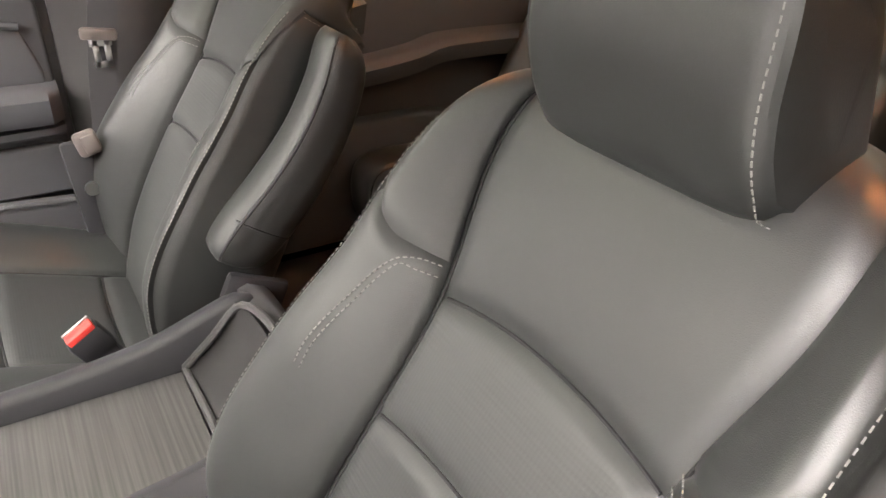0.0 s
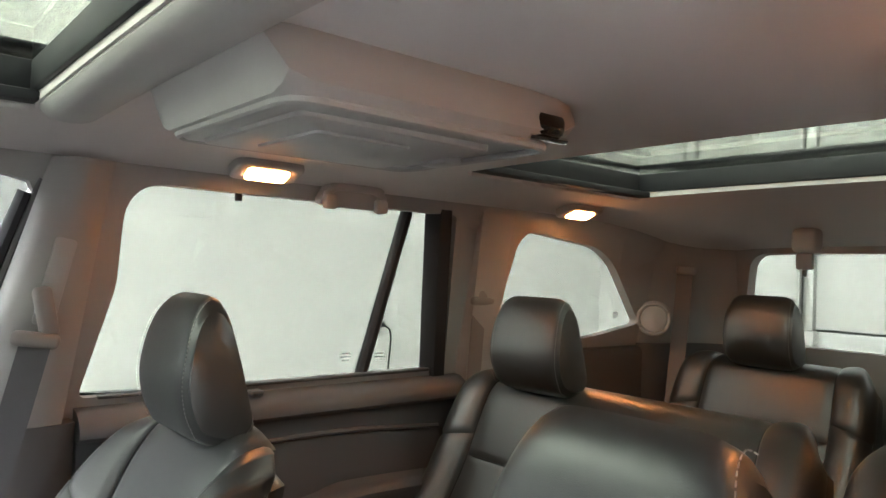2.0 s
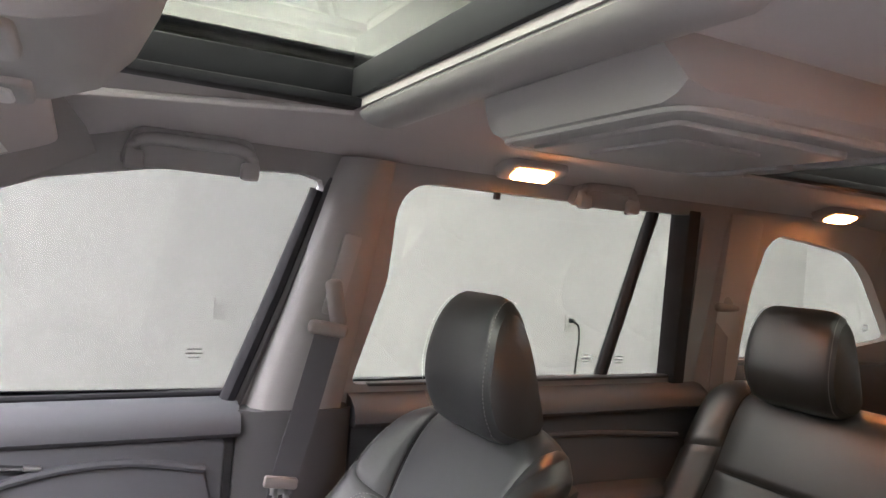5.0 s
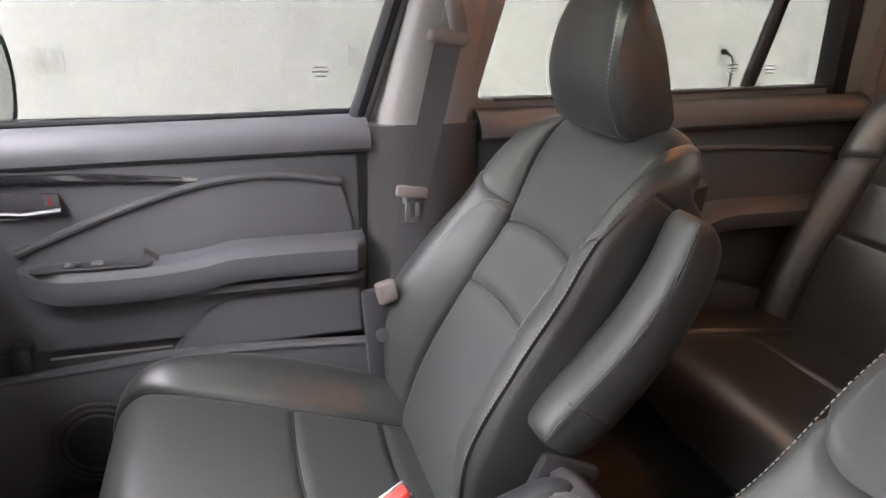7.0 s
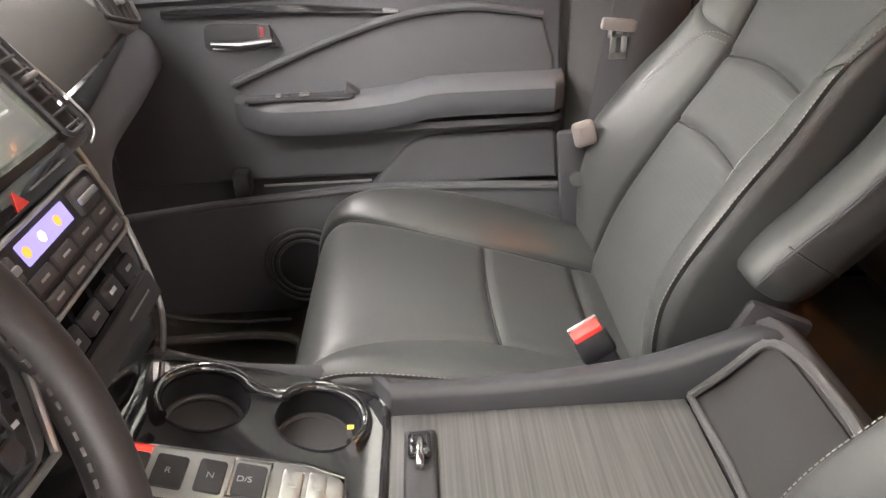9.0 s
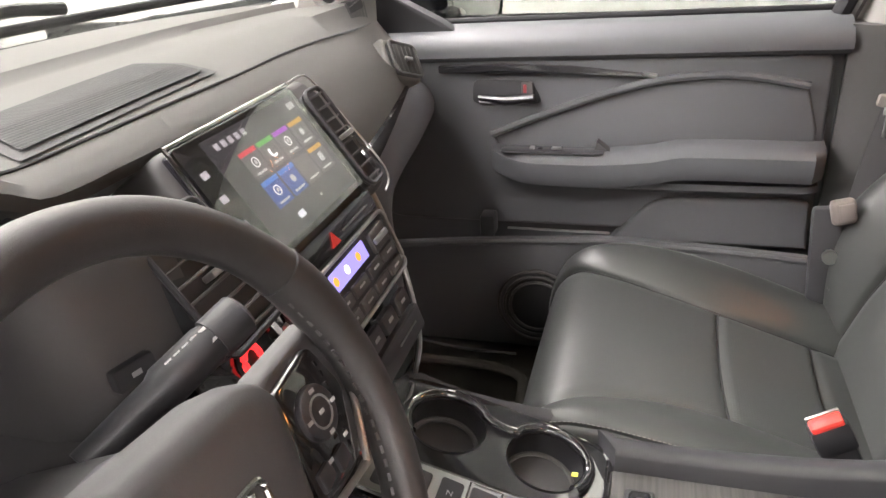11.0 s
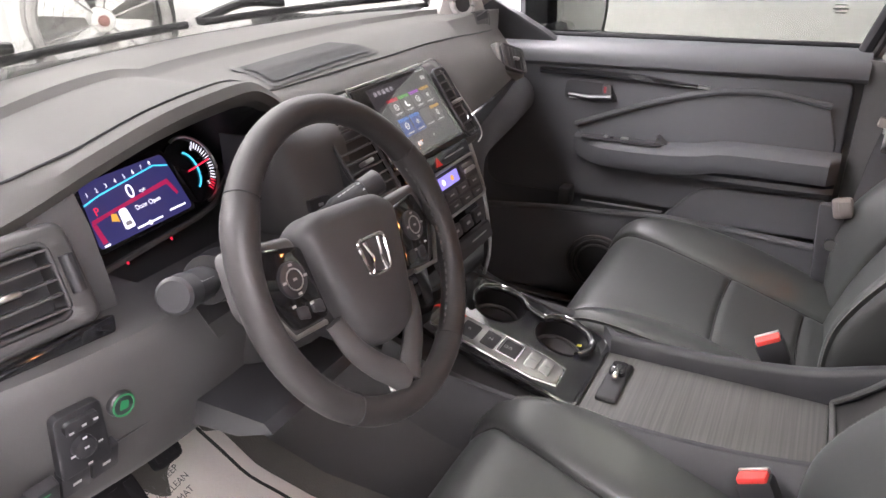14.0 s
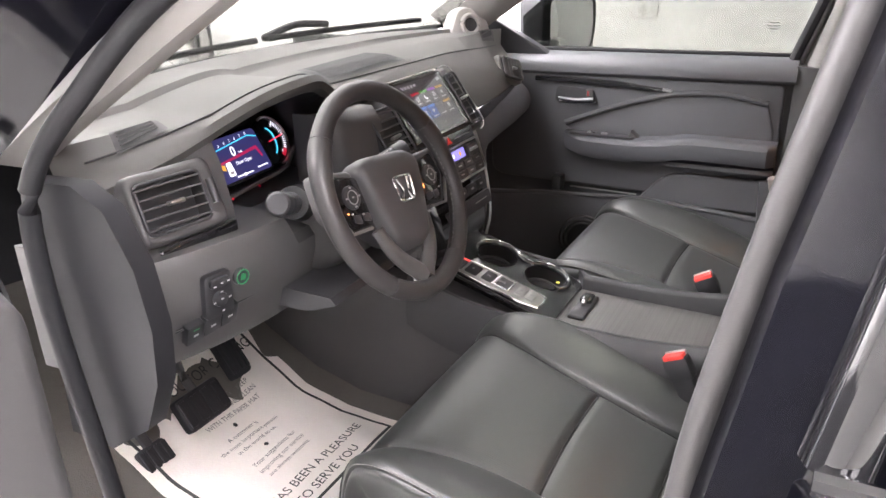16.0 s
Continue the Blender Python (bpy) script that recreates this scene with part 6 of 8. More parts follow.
def housing_ring(grow, z, inner=False):
    g = grow
    pts = [(-0.055 - g, -0.035 - g), (0.043 + g, -0.035 - g), (0.043 + g, 0.035 + g), (-0.055 - g, 0.035 + g)] if inner else [(-0.066 - g, -0.052 - g), (0.070 + g, -0.050 - g), (0.066 + g, 0.050 + g), (-0.066 - g, 0.050 + g)]
    return [vm_l @ Vector((p[0], p[1], z)) for p in rounded(pts, 0.010 if inner else 0.016, 5)]


part("vent_housing", loft([housing_ring(0, -0.084), housing_ring(0, -0.002), housing_ring(-0.002, 0.003), housing_ring(-0.006, 0.006), housing_ring(0.003, 0.006, True), housing_ring(0, 0.003, True), housing_ring(-0.002, -0.030, True)]), PLASTIC, dash, angle=40)
vent("vent_outer", vm_l @ Matrix.Translation((-0.006, 0, 0.004)), 0.098, 0.070, 5, rim=PLASTIC_DARK, deep=0.030)
part("vent_wheel", tube([vm_l @ Vector((0.056, -0.018, 0.006)), vm_l @ Vector((0.056, 0.018, 0.006))], 0.007, 12), PLASTIC_DARK, dash)
part("gloss_strip", slab(rounded([(-0.052, -0.010), (0.070, -0.012), (0.074, 0.004), (-0.048, -0.003)], 0.003), 0.012, vm_l @ Matrix.Translation((0.0, -0.053, 0.012)), 0.003), GLOSS, dash, "piano black strip below the vent")
# passenger's outer vent
vm_r = plane_frame((0.640, 0.262, 1.121), Vector((0.90, -0.22, -0.30)), (0.02, 0.45, 0.9))
part("vent_housing", slab(rounded([(-0.050, -0.036), (0.050, -0.036), (0.050, 0.038), (-0.050, 0.038)], 0.014, 5), 0.06, vm_r @ Matrix.Translation((0, 0, 0.003)), 0.006, 3), DASH_PAD, dash)
vent("vent_outer", vm_r @ Matrix.Translation((0, 0, 0.0095)), 0.084, 0.058, 6, upright=True, rim=PLASTIC)

# centre stack
SCR = plane_frame((0.034, 0.188, 1.138), (1, 0, 0), (0, 0.073, 0.108))
part("display_housing", slab(rounded([(-0.128, -0.090), (0.190, -0.088), (0.178, 0.072), (-0.118, 0.072)], 0.016, 5), 0.09, SCR @ Matrix.Translation((0, 0, -0.008)), 0.008, 3), PLASTIC, dash)
scr = part("display", slab(rounded([(-0.112, -0.066), (0.116, -0.066), (0.112, 0.066), (-0.110, 0.066)], 0.006, 4), 0.014, SCR @ Matrix.Translation((0, 0, 0.004)), 0.002), SCREEN_BLACK, dash, "glossy centre display showing coloured tiles")
part("display_trim", tube([SCR @ Vector(p) for p in ((-0.118, -0.01, 0.003), (-0.113, 0.069, 0.004), (0.113, 0.070, 0.004))], 0.0028, 6), CHROME, scr, "chrome display edge")


def on_screen(name, x0, y0, x1, y1, mat, lift=0.0048):
    return part(name, slab([(x0, y0), (x1, y0), (x1, y1), (x0, y1)], 0.0004, SCR @ Matrix.Translation((0, 0, lift)), 0.0), mat, scr, flat=True)


ICON = glow("icon_grey", (0.80, 0.76, 0.80), 0.6)


def tile_icon(x, y, k):
    at = SCR @ Matrix.Translation((0, 0, 0.0056))
    ring = [at @ Vector((x + 0.0050 * math.cos(a), y + 0.0050 * math.sin(a), 0)) for a in np.linspace(0, 2 * math.pi, 25)[:-1]]
    handset = [at @ Vector((x + 0.0050 * math.cos(a), y + 0.0050 * math.sin(a), 0)) for a in np.linspace(2.4, 5.4, 12)]
    if k == 1:
        part("tile_icon", tube(handset, 0.0014, 6), ICON, scr)
    elif k in (0, 2, 4):
        icon = part("tile_icon", tube(ring, 0.0006, 5, True), ICON, scr)
        part("icon_mark", slab(circle(0.0022, 12, (x + 0.0008, y)), 0.0004, at, 0), ICON, icon, flat=True)
    elif k == 7:
        part("tile_icon", slab(rounded([(x - 0.004, y - 0.005), (x + 0.004, y - 0.005), (x + 0.004, y + 0.005), (x - 0.004, y + 0.005)], 0.001, 3), 0.0004, at, 0), ICON, scr, flat=True)
    else:
        part("tile_icon", slab(circle(0.0040, 20, (x, y)), 0.0004, at, 0), ICON, scr, flat=True)


TILE = glow("tile_grey", (0.13, 0.12, 0.125), 0.9)
on_screen("screen_image", -0.072, -0.060, 0.108, 0.060, glow("screen_base", (0.055, 0.052, 0.055), 0.9), 0.0045)
for i, c in enumerate((LCD_RED, LCD_GREEN, LCD_PURPLE, LCD_ORANGE)):
    x = -0.038 + 0.034 * i
    on_screen("tile", x, 0.004, x + 0.030, 0.034, TILE)
    on_screen("tile_band", x, 0.029, x + 0.030, 0.034, c, 0.0052)
    tile_icon(x + 0.015, 0.019, i)
    on_screen("tile_text", x + 0.006, 0.007, x + 0.024, 0.0095, ICON, 0.0053)
for i, c in enumerate((LCD_SKY, LCD_SKY, None, LCD_ORANGE)):
    x = -0.038 + 0.034 * i
    on_screen("tile", x, -0.030, x + 0.030, 0.0, TILE if c is not LCD_SKY else glow("tile_blue", (0.05, 0.10, 0.35), 0.8))
    if c:
        on_screen("tile_band", x, -0.005, x + 0.030, 0.0, c, 0.0052)
        tile_icon(x + 0.015, -0.014, i + 4)
    on_screen("tile_text", x + 0.005, -0.027, x + 0.025, -0.0248, ICON, 0.0053)
for x in (-0.058, -0.046, -0.034, -0.022, -0.010):
    on_screen("status_mark", x, 0.046, x + 0.007, 0.053, ICON)
on_screen("clock_bars", 0.086, 0.045, 0.100, 0.052, ICON)
for y in (0.030, 0.004, -0.024):
    on_screen("side_key", -0.098, y, -0.088, y + 0.007, ICON)
on_screen("page_dot", 0.033, -0.046, 0.036, -0.043, ICON)
on_screen("phone_mark", -0.020, -0.050, -0.008, -0.043, LCD_WHITE)
gp = part("display_pane", slab(rounded([(-0.112, -0.066), (0.116, -0.066), (0.112, 0.066), (-0.110, 0.066)], 0.006, 4), 0.0006, SCR @ Matrix.Translation((0, 0, 0.0064)), 0.0), SCREEN_GLASS, scr, "clear reflecting display glass", flat=True)
gp.visible_shadow = False
for s, cx_, w in ((-1, -0.165, 0.085), (1, 0.160, 0.050)):
    vmc = SCR @ Matrix.Translation((cx_ if s < 0 else 0.148, -0.012 if s > 0 else -0.035, 0.004))
    vent("vent_centre", vmc, w if s < 0 else 0.040, 0.128 if s > 0 else 0.120, 8, rim=PLASTIC_DARK)

part("vent_line", tube(dense([SCR @ Vector(p) for p in ((0.120, 0.071, 0.004), (0.150, 0.072, 0.004), (0.166, 0.066, 0.004), (0.178, 0.0, 0.004), (0.184, -0.070, 0.004), (0.172, -0.086, 0.004), (0.150, -0.092, 0.004))], 0.008), 0.0013, 6), SATIN, dash, "thin satin line round the vent")
# climate panel and lower stack
STK = plane_frame((0.036, 0.128, 1.020), (1, 0, 0), (0, 0.42, 1))
rings = []
for z, y, hw in ((1.085, 0.168, 0.135), (1.06, 0.150, 0.130), (0.99, 0.124, 0.122), (0.93, 0.104, 0.116), (0.87, 0.096, 0.110), (0.82, 0.110, 0.105), (0.76, 0.16, 0.10)):
    rings.append([(0.036 - hw, y + 0.12, z), (0.036 - hw, y + 0.02, z), (0.036 - hw + 0.014, y, z), (0.036 + hw - 0.014, y, z), (0.036 + hw, y + 0.02, z), (0.036 + hw, y + 0.12, z)])
part("stack_body", loft(rings), GLOSS, dash, "piano black centre stack")
part("hazard_strip", slab(rounded([(-0.105, 0.036), (0.112, 0.036), (0.112, 0.060), (-0.105, 0.060)], 0.004), 0.012, STK @ Matrix.Translation((0, 0, 0.012)), 0.003), GLOSS, dash)
part("hazard_button", slab([(-0.012, 0.041), (0.008, 0.041), (-0.002, 0.056)], 0.001, STK @ Matrix.Translation((0, 0, 0.0135)), 0), RED, dash, "red hazard triangle")
part("slot_line", slab([(0.02, 0.047), (0.09, 0.047), (0.09, 0.0485), (0.02, 0.0485)], 0.001, STK @ Matrix.Translation((0, 0, 0.0135)), 0), SATIN, dash)
clim = part("climate_panel", slab(rounded([(-0.108, -0.040), (0.112, -0.040), (0.116, 0.032), (-0.112, 0.032)], 0.012, 5), 0.014, STK @ Matrix.Translation((0, 0, 0.010)), 0.003), PLASTIC_DARK, dash)
part("climate_rim", tube([STK @ Vector((x, y, 0.012)) for x, y in rounded([(-0.108, -0.040), (0.112, -0.040), (0.116, 0.032), (-0.112, 0.032)], 0.012, 5)], 0.0026, 6, True), SATIN, clim, "satin silver rim")
part("climate_display", slab(rounded([(-0.042, 0.004), (0.046, 0.004), (0.046, 0.024), (-0.042, 0.024)], 0.002), 0.001, STK @ Matrix.Translation((0, 0, 0.0112)), 0), LCD_LILAC, clim, "lilac climate display", flat=True)
for x in (-0.034, -0.006, 0.024):
    part("display_digit", slab(circle(0.005, 14, (x, 0.014)), 0.0005, STK @ Matrix.Translation((0, 0, 0.0118)), 0), LCD_ORANGE if x != -0.006 else LCD_WHITE, clim, flat=True)
for s in (-1, 1):
    m = STK @ Matrix.Translation((s * 0.078, 0.012, 0.016))
    part("temperature_rocker", slab(rounded([(-0.020, -0.013), (0.020, -0.013), (0.020, 0.013), (-0.020, 0.013)], 0.004), 0.012, m, 0.004), PLASTIC, clim)
    part("rocker_edge", slab(rounded([(-0.018, -0.004), (0.018, -0.004), (0.018, 0.003), (-0.018, 0.003)], 0.002), 0.004, m @ Matrix.Translation((0, 0, 0.003)), 0.0015), SATIN, clim)
for r_ in range(2):
    for k in range(5):
        x = -0.084 + 0.042 * k
        part("climate_button", slab(rounded([(-0.018, -0.007), (0.018, -0.007), (0.018, 0.007), (-0.018, 0.007)], 0.002), 0.004, STK @ Matrix.Translation((x + 0.002, -0.010 - 0.019 * r_, 0.0135)), 0.0015), PLASTIC, clim)
        part("button_mark", slab([(-0.007, -0.0012), (0.007, -0.0012), (0.007, 0.0012), (-0.007, 0.0012)], 0.0003, STK @ Matrix.Translation((x + 0.002, -0.010 - 0.019 * r_, 0.0139)), 0), PRINT, clim, flat=True)
for k in range(4):
    x = -0.06 + 0.042 * k
    part("seat_heat_button", slab(rounded([(-0.017, -0.011), (0.017, -0.011), (0.017, 0.011), (-0.017, 0.011)], 0.003), 0.006, STK @ Matrix.Translation((x, -0.066, 0.010)), 0.002), PLASTIC_DARK, dash)
    part("button_mark", slab([(-0.006, -0.002), (0.006, -0.002), (0.006, 0.002), (-0.006, 0.002)], 0.0003, STK @ Matrix.Translation((x, -0.066, 0.0104)), 0), PRINT, dash, flat=True)
part("lower_panel", slab(rounded([(-0.09, -0.115), (0.095, -0.115), (0.10, -0.085), (-0.095, -0.085)], 0.006), 0.01, STK @ Matrix.Translation((0, 0, 0.006)), 0.003), PLASTIC_DARK, dash)
part("slot_line", slab([(0.02, -0.10), (0.075, -0.10), (0.075, -0.098), (0.02, -0.098)], 0.001, STK @ Matrix.Translation((0, 0, 0.0072)), 0), SATIN, dash, flat=True)
# silver line and soft pads beside the stack
part("stack_edge", tube(dense([(0.205, 0.205, 1.13), (0.196, 0.165, 1.075), (0.182, 0.128, 1.00), (0.172, 0.108, 0.93), (0.165, 0.10, 0.87), (0.165, 0.112, 0.81)], 0.015), 0.0035, 8), SATIN, dash, "satin silver edge line")

# driver's side: binnacle, lower panel, column
rows = []
for x in np.linspace(-0.545, -0.200, 26):
    yr, zr, _ = pad_edge(x)
    e = ((x + 0.3725) / 0.1725)
    zc = 1.045 + (zr - 0.020 - 1.045) * max(0.0, 1 - abs(e) ** 4) ** 0.5
    rows.append([(x, yr + 0.012, max(1.046, zr - 0.022)), (x, 0.30, max(1.045, zc - 0.012)), (x, 0.375, max(1.044, zc - 0.020)), (x, 0.385, max(1.044, zc - 0.018))])
bm = bmesh.new()
grid(bm, rows)
bmesh.ops.solidify(bm, geom=bm.faces[:], thickness=0.004)
part("hood_lining", bm, PLASTIC_DARK, dash, "black instrument hood lining")
part("binnacle_back", box((0.36, 0.012, 0.20), (-0.375, 0.392, 1.115), 0.003, turn=(-18, 0, 0)), INK_AND_SHADE, dash)
part("binnacle_floor", box((0.36, 0.20, 0.012), (-0.375, 0.285, 1.040), 0.004, turn=(8, 0, 0)), PLASTIC_DARK, dash)
for x0, x1 in ((-0.580, -0.535), (-0.215, -0.150)):
    rr = []
    for x in np.linspace(x0, x1, 6):
        yr, zr, _ = pad_edge(x)
        rr.append([(x, yr + 0.018, zr - 0.026), (x, yr + 0.004, zr - 0.06), (x, yr - 0.010, 1.09), (x, yr - 0.012, 1.03), (x, 0.40, 1.03), (x, 0.40, zr - 0.026)])
    part("hood_cheek", loft(rr), DARK_TRIM, dash)
rr = []
for x, y in ((-0.268, 0.235), (-0.262, 0.205), (-0.240, 0.186), (-0.205, 0.176), (-0.150, 0.170)):
    rr.append([(x, y + 0.030, 1.175), (x, y + 0.012, 1.150), (x, y + 0.004, 1.110), (x, y - 0.006, 1.060), (x, y - 0.008, 1.030), (x, y + 0.06, 1.030), (x, y + 0.06, 1.175)])
side_panel = part("side_panel", loft(rr), PLASTIC, dash, "dark panel between the instruments and the middle vent", angle=60)
SB = plane_frame((-0.226, 0.1765, 1.082), (1, -0.28, 0), (0, 0.16, 1))
sbt = part("panel_button", slab(rounded([(-0.017, -0.009), (0.017, -0.009), (0.017, 0.009), (-0.017, 0.009)], 0.003), 0.008, SB @ Matrix.Translation((0, 0, 0.004)), 0.0015), PLASTIC_DARK, dash)
part("button_mark", slab([(-0.004, -0.002), (0.004, -0.002), (0.004, 0.002), (-0.004, 0.002)], 0.0003, SB @ Matrix.Translation((0, 0, 0.0045)), 0), PRINT, sbt, flat=True)
CLU = plane_frame((-0.385, 0.330, 1.118), (1, 0.06, 0), (0, 0.42, 1))
clu = part("instrument_display", slab(rounded([(-0.086, -0.043), (0.083, -0.043), (0.072, 0.048), (-0.075, 0.048)], 0.012, 5), 0.01, CLU, 0.002), SCREEN_BLACK, dash, "lit instrument display, blue and red")


def on_clu(name, pts, mat, lift, z=0.0):
    return part(name, slab(pts, 0.0003, CLU @ Matrix.Translation((0, 0, lift)), 0.0), mat, clu, flat=True)


on_clu("lcd_field", rounded([(-0.077, -0.037), (0.076, -0.037), (0.066, 0.040), (-0.066, 0.040)], 0.008), LCD_BLUE, 0.0015)
part("tach_line", tube([CLU @ Vector(p) for p in ((-0.070, 0.016, 0.0022), (-0.045, 0.021, 0.0022), (0.045, 0.030, 0.0022), (0.066, 0.024, 0.0022))], 0.0011, 5), LCD_CYAN, clu)
for k in range(8):
    letters("tach_number", str(k + 1), 0.0075, CLU @ Matrix.Translation((-0.062 + 0.0145 * k, 0.0235 + 0.0012 * k, 0.0022)), LCD_WHITE, clu)
letters("speed_number", "0", 0.024, CLU @ Matrix.Translation((-0.010, 0.004, 0.0022)), LCD_WHITE, clu)
letters("speed_unit", "mph", 0.006, CLU @ Matrix.Translation((0.008, 0.006, 0.0022)), LCD_WHITE, clu)
letters("gear_letter", "P", 0.014, CLU @ Matrix.Translation((-0.062, 0.000, 0.0022)), LCD_RED, clu)
on_clu("red_band", [(-0.072, -0.008), (-0.040, -0.004), (0.052, 0.003), (0.060, -0.014), (0.064, -0.012), (0.056, 0.009), (-0.040, 0.000), (-0.070, -0.003)], LCD_DIMRED, 0.0020)
on_clu("red_band", [(-0.072, -0.008), (-0.066, -0.008), (-0.063, -0.032), (-0.070, -0.032)], LCD_DIMRED, 0.0020)
on_clu("car_picture", rounded([(-0.034, -0.028), (-0.018, -0.028), (-0.020, -0.003), (-0.032, -0.003)], 0.004), LCD_WHITE, 0.0022)
on_clu("car_window", rounded([(-0.031, -0.024), (-0.021, -0.024), (-0.022, -0.019), (-0.030, -0.019)], 0.002), LCD_GREY, 0.0026)
on_clu("open_door_mark", [(-0.046, -0.012), (-0.036, -0.016), (-0.036, -0.006), (-0.043, -0.004)], LCD_ORANGE, 0.0023)
letters("door_message", "Door Open", 0.0085, CLU @ Matrix.Translation((-0.008, -0.012, 0.0022)), LCD_WHITE, clu)
for x0, x1, y in ((-0.018, 0.0, -0.033), (0.006, 0.024, -0.033), (0.038, 0.066, -0.030), (-0.070, -0.062, -0.036)):
    on_clu("text_bar", [(x0, y), (x1, y), (x1, y + 0.0024), (x0, y + 0.0024)], LCD_WHITE, 0.0022)
on_clu("menu_dot", circle(0.0030, 16, (0.003, -0.032)), LCD_WHITE, 0.0023)
# fuel dial
FD = CLU @ Matrix.Translation((0.105, 0.006, -0.004))
dial = part("fuel_dial", slab(circle(0.044, 40), 0.008, FD, 0.002), SCREEN_BLACK, dash, "round fuel and temperature dial")
part("dial_rim", tube([FD @ Vector((0.044 * math.cos(a), 0.046 * math.sin(a), 0.002)) for a in np.linspace(-1.5, 1.9, 30)], 0.0022, 6), SATIN, dial)
for k in range(19):
    a = -1.0 + 2.0 * k / 18
    part("tick", tube([FD @ Vector((0.032 * math.cos(a), 0.033 * math.sin(a), 0.001)), FD @ Vector((0.040 * math.cos(a), 0.041 * math.sin(a), 0.001))], 0.0006, 4), LCD_WHITE if k > 3 else LCD_RED, dial)
part("level_arc", tube([FD @ Vector((0.018 * math.cos(a) - 0.006, 0.026 * math.sin(a), 0.001)) for a in np.linspace(-1.2, 1.3, 20)], 0.0014, 5), LCD_CYAN, dial)
part("needle", tube([FD @ Vector((-0.006, 0.0, 0.002)), FD @ Vector((0.036, 0.005, 0.002))], 0.0012, 5), LCD_RED, dial)
letters("dial_letter", "F", 0.007, FD @ Matrix.Translation((0.014, 0.024, 0.001)), LCD_WHITE, dial)
letters("dial_letter", "E", 0.007, FD @ Matrix.Translation((0.018, -0.026, 0.001)), LCD_WHITE, dial)
for x, y in ((-0.060, -0.068), (0.012, -0.066)):
    part("warning_lamp", slab(circle(0.0019, 12, (x, y)), 0.0006, CLU @ Matrix.Translation((0, 0.006, 0.012)), 0), LCD_RED, clu, "red warning symbol", flat=True)
part("cluster_bezel", tube([CLU @ Vector(p) for p in ((-0.105, -0.060, 0.006), (-0.02, -0.056, 0.008), (0.07, -0.052, 0.008), (0.11, -0.046, 0.006), (0.152, -0.02, 0.004))], 0.004, 8), PLASTIC, dash)
# Reflection above the display, drawn as a thin satin bar.
on_clu("top_reflection_bar", [(-0.03, 0.060), (0.03, 0.063), (0.03, 0.0645), (-0.03, 0.0615)], SATIN, 0.003)

# lower driver panel: its edge comes towards the knees
rings = []
for x in np.linspace(-0.755, -0.150, 40):
    k = (x + 0.755) / 0.605
    y0 = 0.172 - 0.035 * math.sin(min(1, k * 1.1) * math.pi) + 0.03 * (1 - k) ** 6
    if x > -0.48:
        zt = 1.045
    else:
        zt = 1.078
    rings.append([(x, y0 + 0.03, zt), (x, y0 + 0.004, zt - 0.006), (x, y0 - 0.006, zt - 0.02), (x, y0 - 0.004, 1.00), (x, y0 + 0.014, 0.955), (x, y0 + 0.028, 0.915), (x, y0 + 0.045, 0.895), (x, y0 + 0.20, 0.885), (x, y0 + 0.20, zt)])
knee = part("knee_panel", loft(rings), PLASTIC, dash, "dark lower driver's panel")
part("panel_crease", tube([(x, 0.160 - 0.030 * math.sin(min(1, (x + 0.755) / 0.605 * 1.1) * math.pi) + 0.02, 0.968 + 0.02 * (x + 0.7)) for x in np.linspace(-0.70, -0.47, 14)], 0.0018, 5), PLASTIC_DARK, dash)
SW = plane_frame((-0.636, 0.1505, 1.008), (1, -0.14, 0), (0, -0.06, 1))
plate = part("switch_plate", slab(rounded([(-0.026, -0.036), (0.024, -0.036), (0.022, 0.030), (-0.022, 0.030)], 0.007), 0.01, SW @ Matrix.Translation((0, 0, 0.006)), 0.002), PLASTIC_DARK, dash)
part("mirror_knob", slab(circle(0.011, 20, (-0.002, -0.008)), 0.008, SW @ Matrix.Translation((0, 0, 0.014)), 0.003), PLASTIC_DARK, plate)
part("mirror_selector", slab(rounded([(-0.016, 0.010), (0.016, 0.010), (0.016, 0.024), (-0.016, 0.024)], 0.006), 0.006, SW @ Matrix.Translation((0, 0, 0.011)), 0.002), PLASTIC_DARK, plate)
for x, y in ((-0.012, 0.016), (0.0, 0.018), (0.011, 0.018), (-0.002, -0.006), (-0.002, 0.005), (-0.015, -0.008), (0.011, -0.007), (-0.002, -0.024)):
    part("switch_mark", slab([(x - 0.0022, y - 0.0011), (x + 0.0022, y - 0.0011), (x + 0.0022, y + 0.0011), (x - 0.0022, y + 0.0011)], 0.0003, SW @ Matrix.Translation((0, 0, 0.0147)), 0), PRINT, plate, flat=True)
ECO = plane_frame((-0.594, 0.1430, 1.016), (1, -0.10, 0), (0, -0.06, 1))
eco = part("eco_button", slab(circle(0.0135, 28), 0.012, ECO @ Matrix.Translation((0, 0, 0.004)), 0.004, 3), PLASTIC_DARK, dash, "round button with a green ring")
part("eco_ring", tube([ECO @ Vector((0.0108 * math.cos(a), 0.0108 * math.sin(a), 0.0045)) for a in np.linspace(0, 2 * math.pi, 25)[:-1]], 0.0010, 6, True), LED_GREEN, eco)
part("eco_mark", slab(rounded([(-0.005, -0.004), (0.004, -0.005), (0.006, 0.003), (-0.002, 0.006)], 0.002), 0.0005, ECO @ Matrix.Translation((0, 0, 0.0046)), 0), LED_GREEN, eco, flat=True)
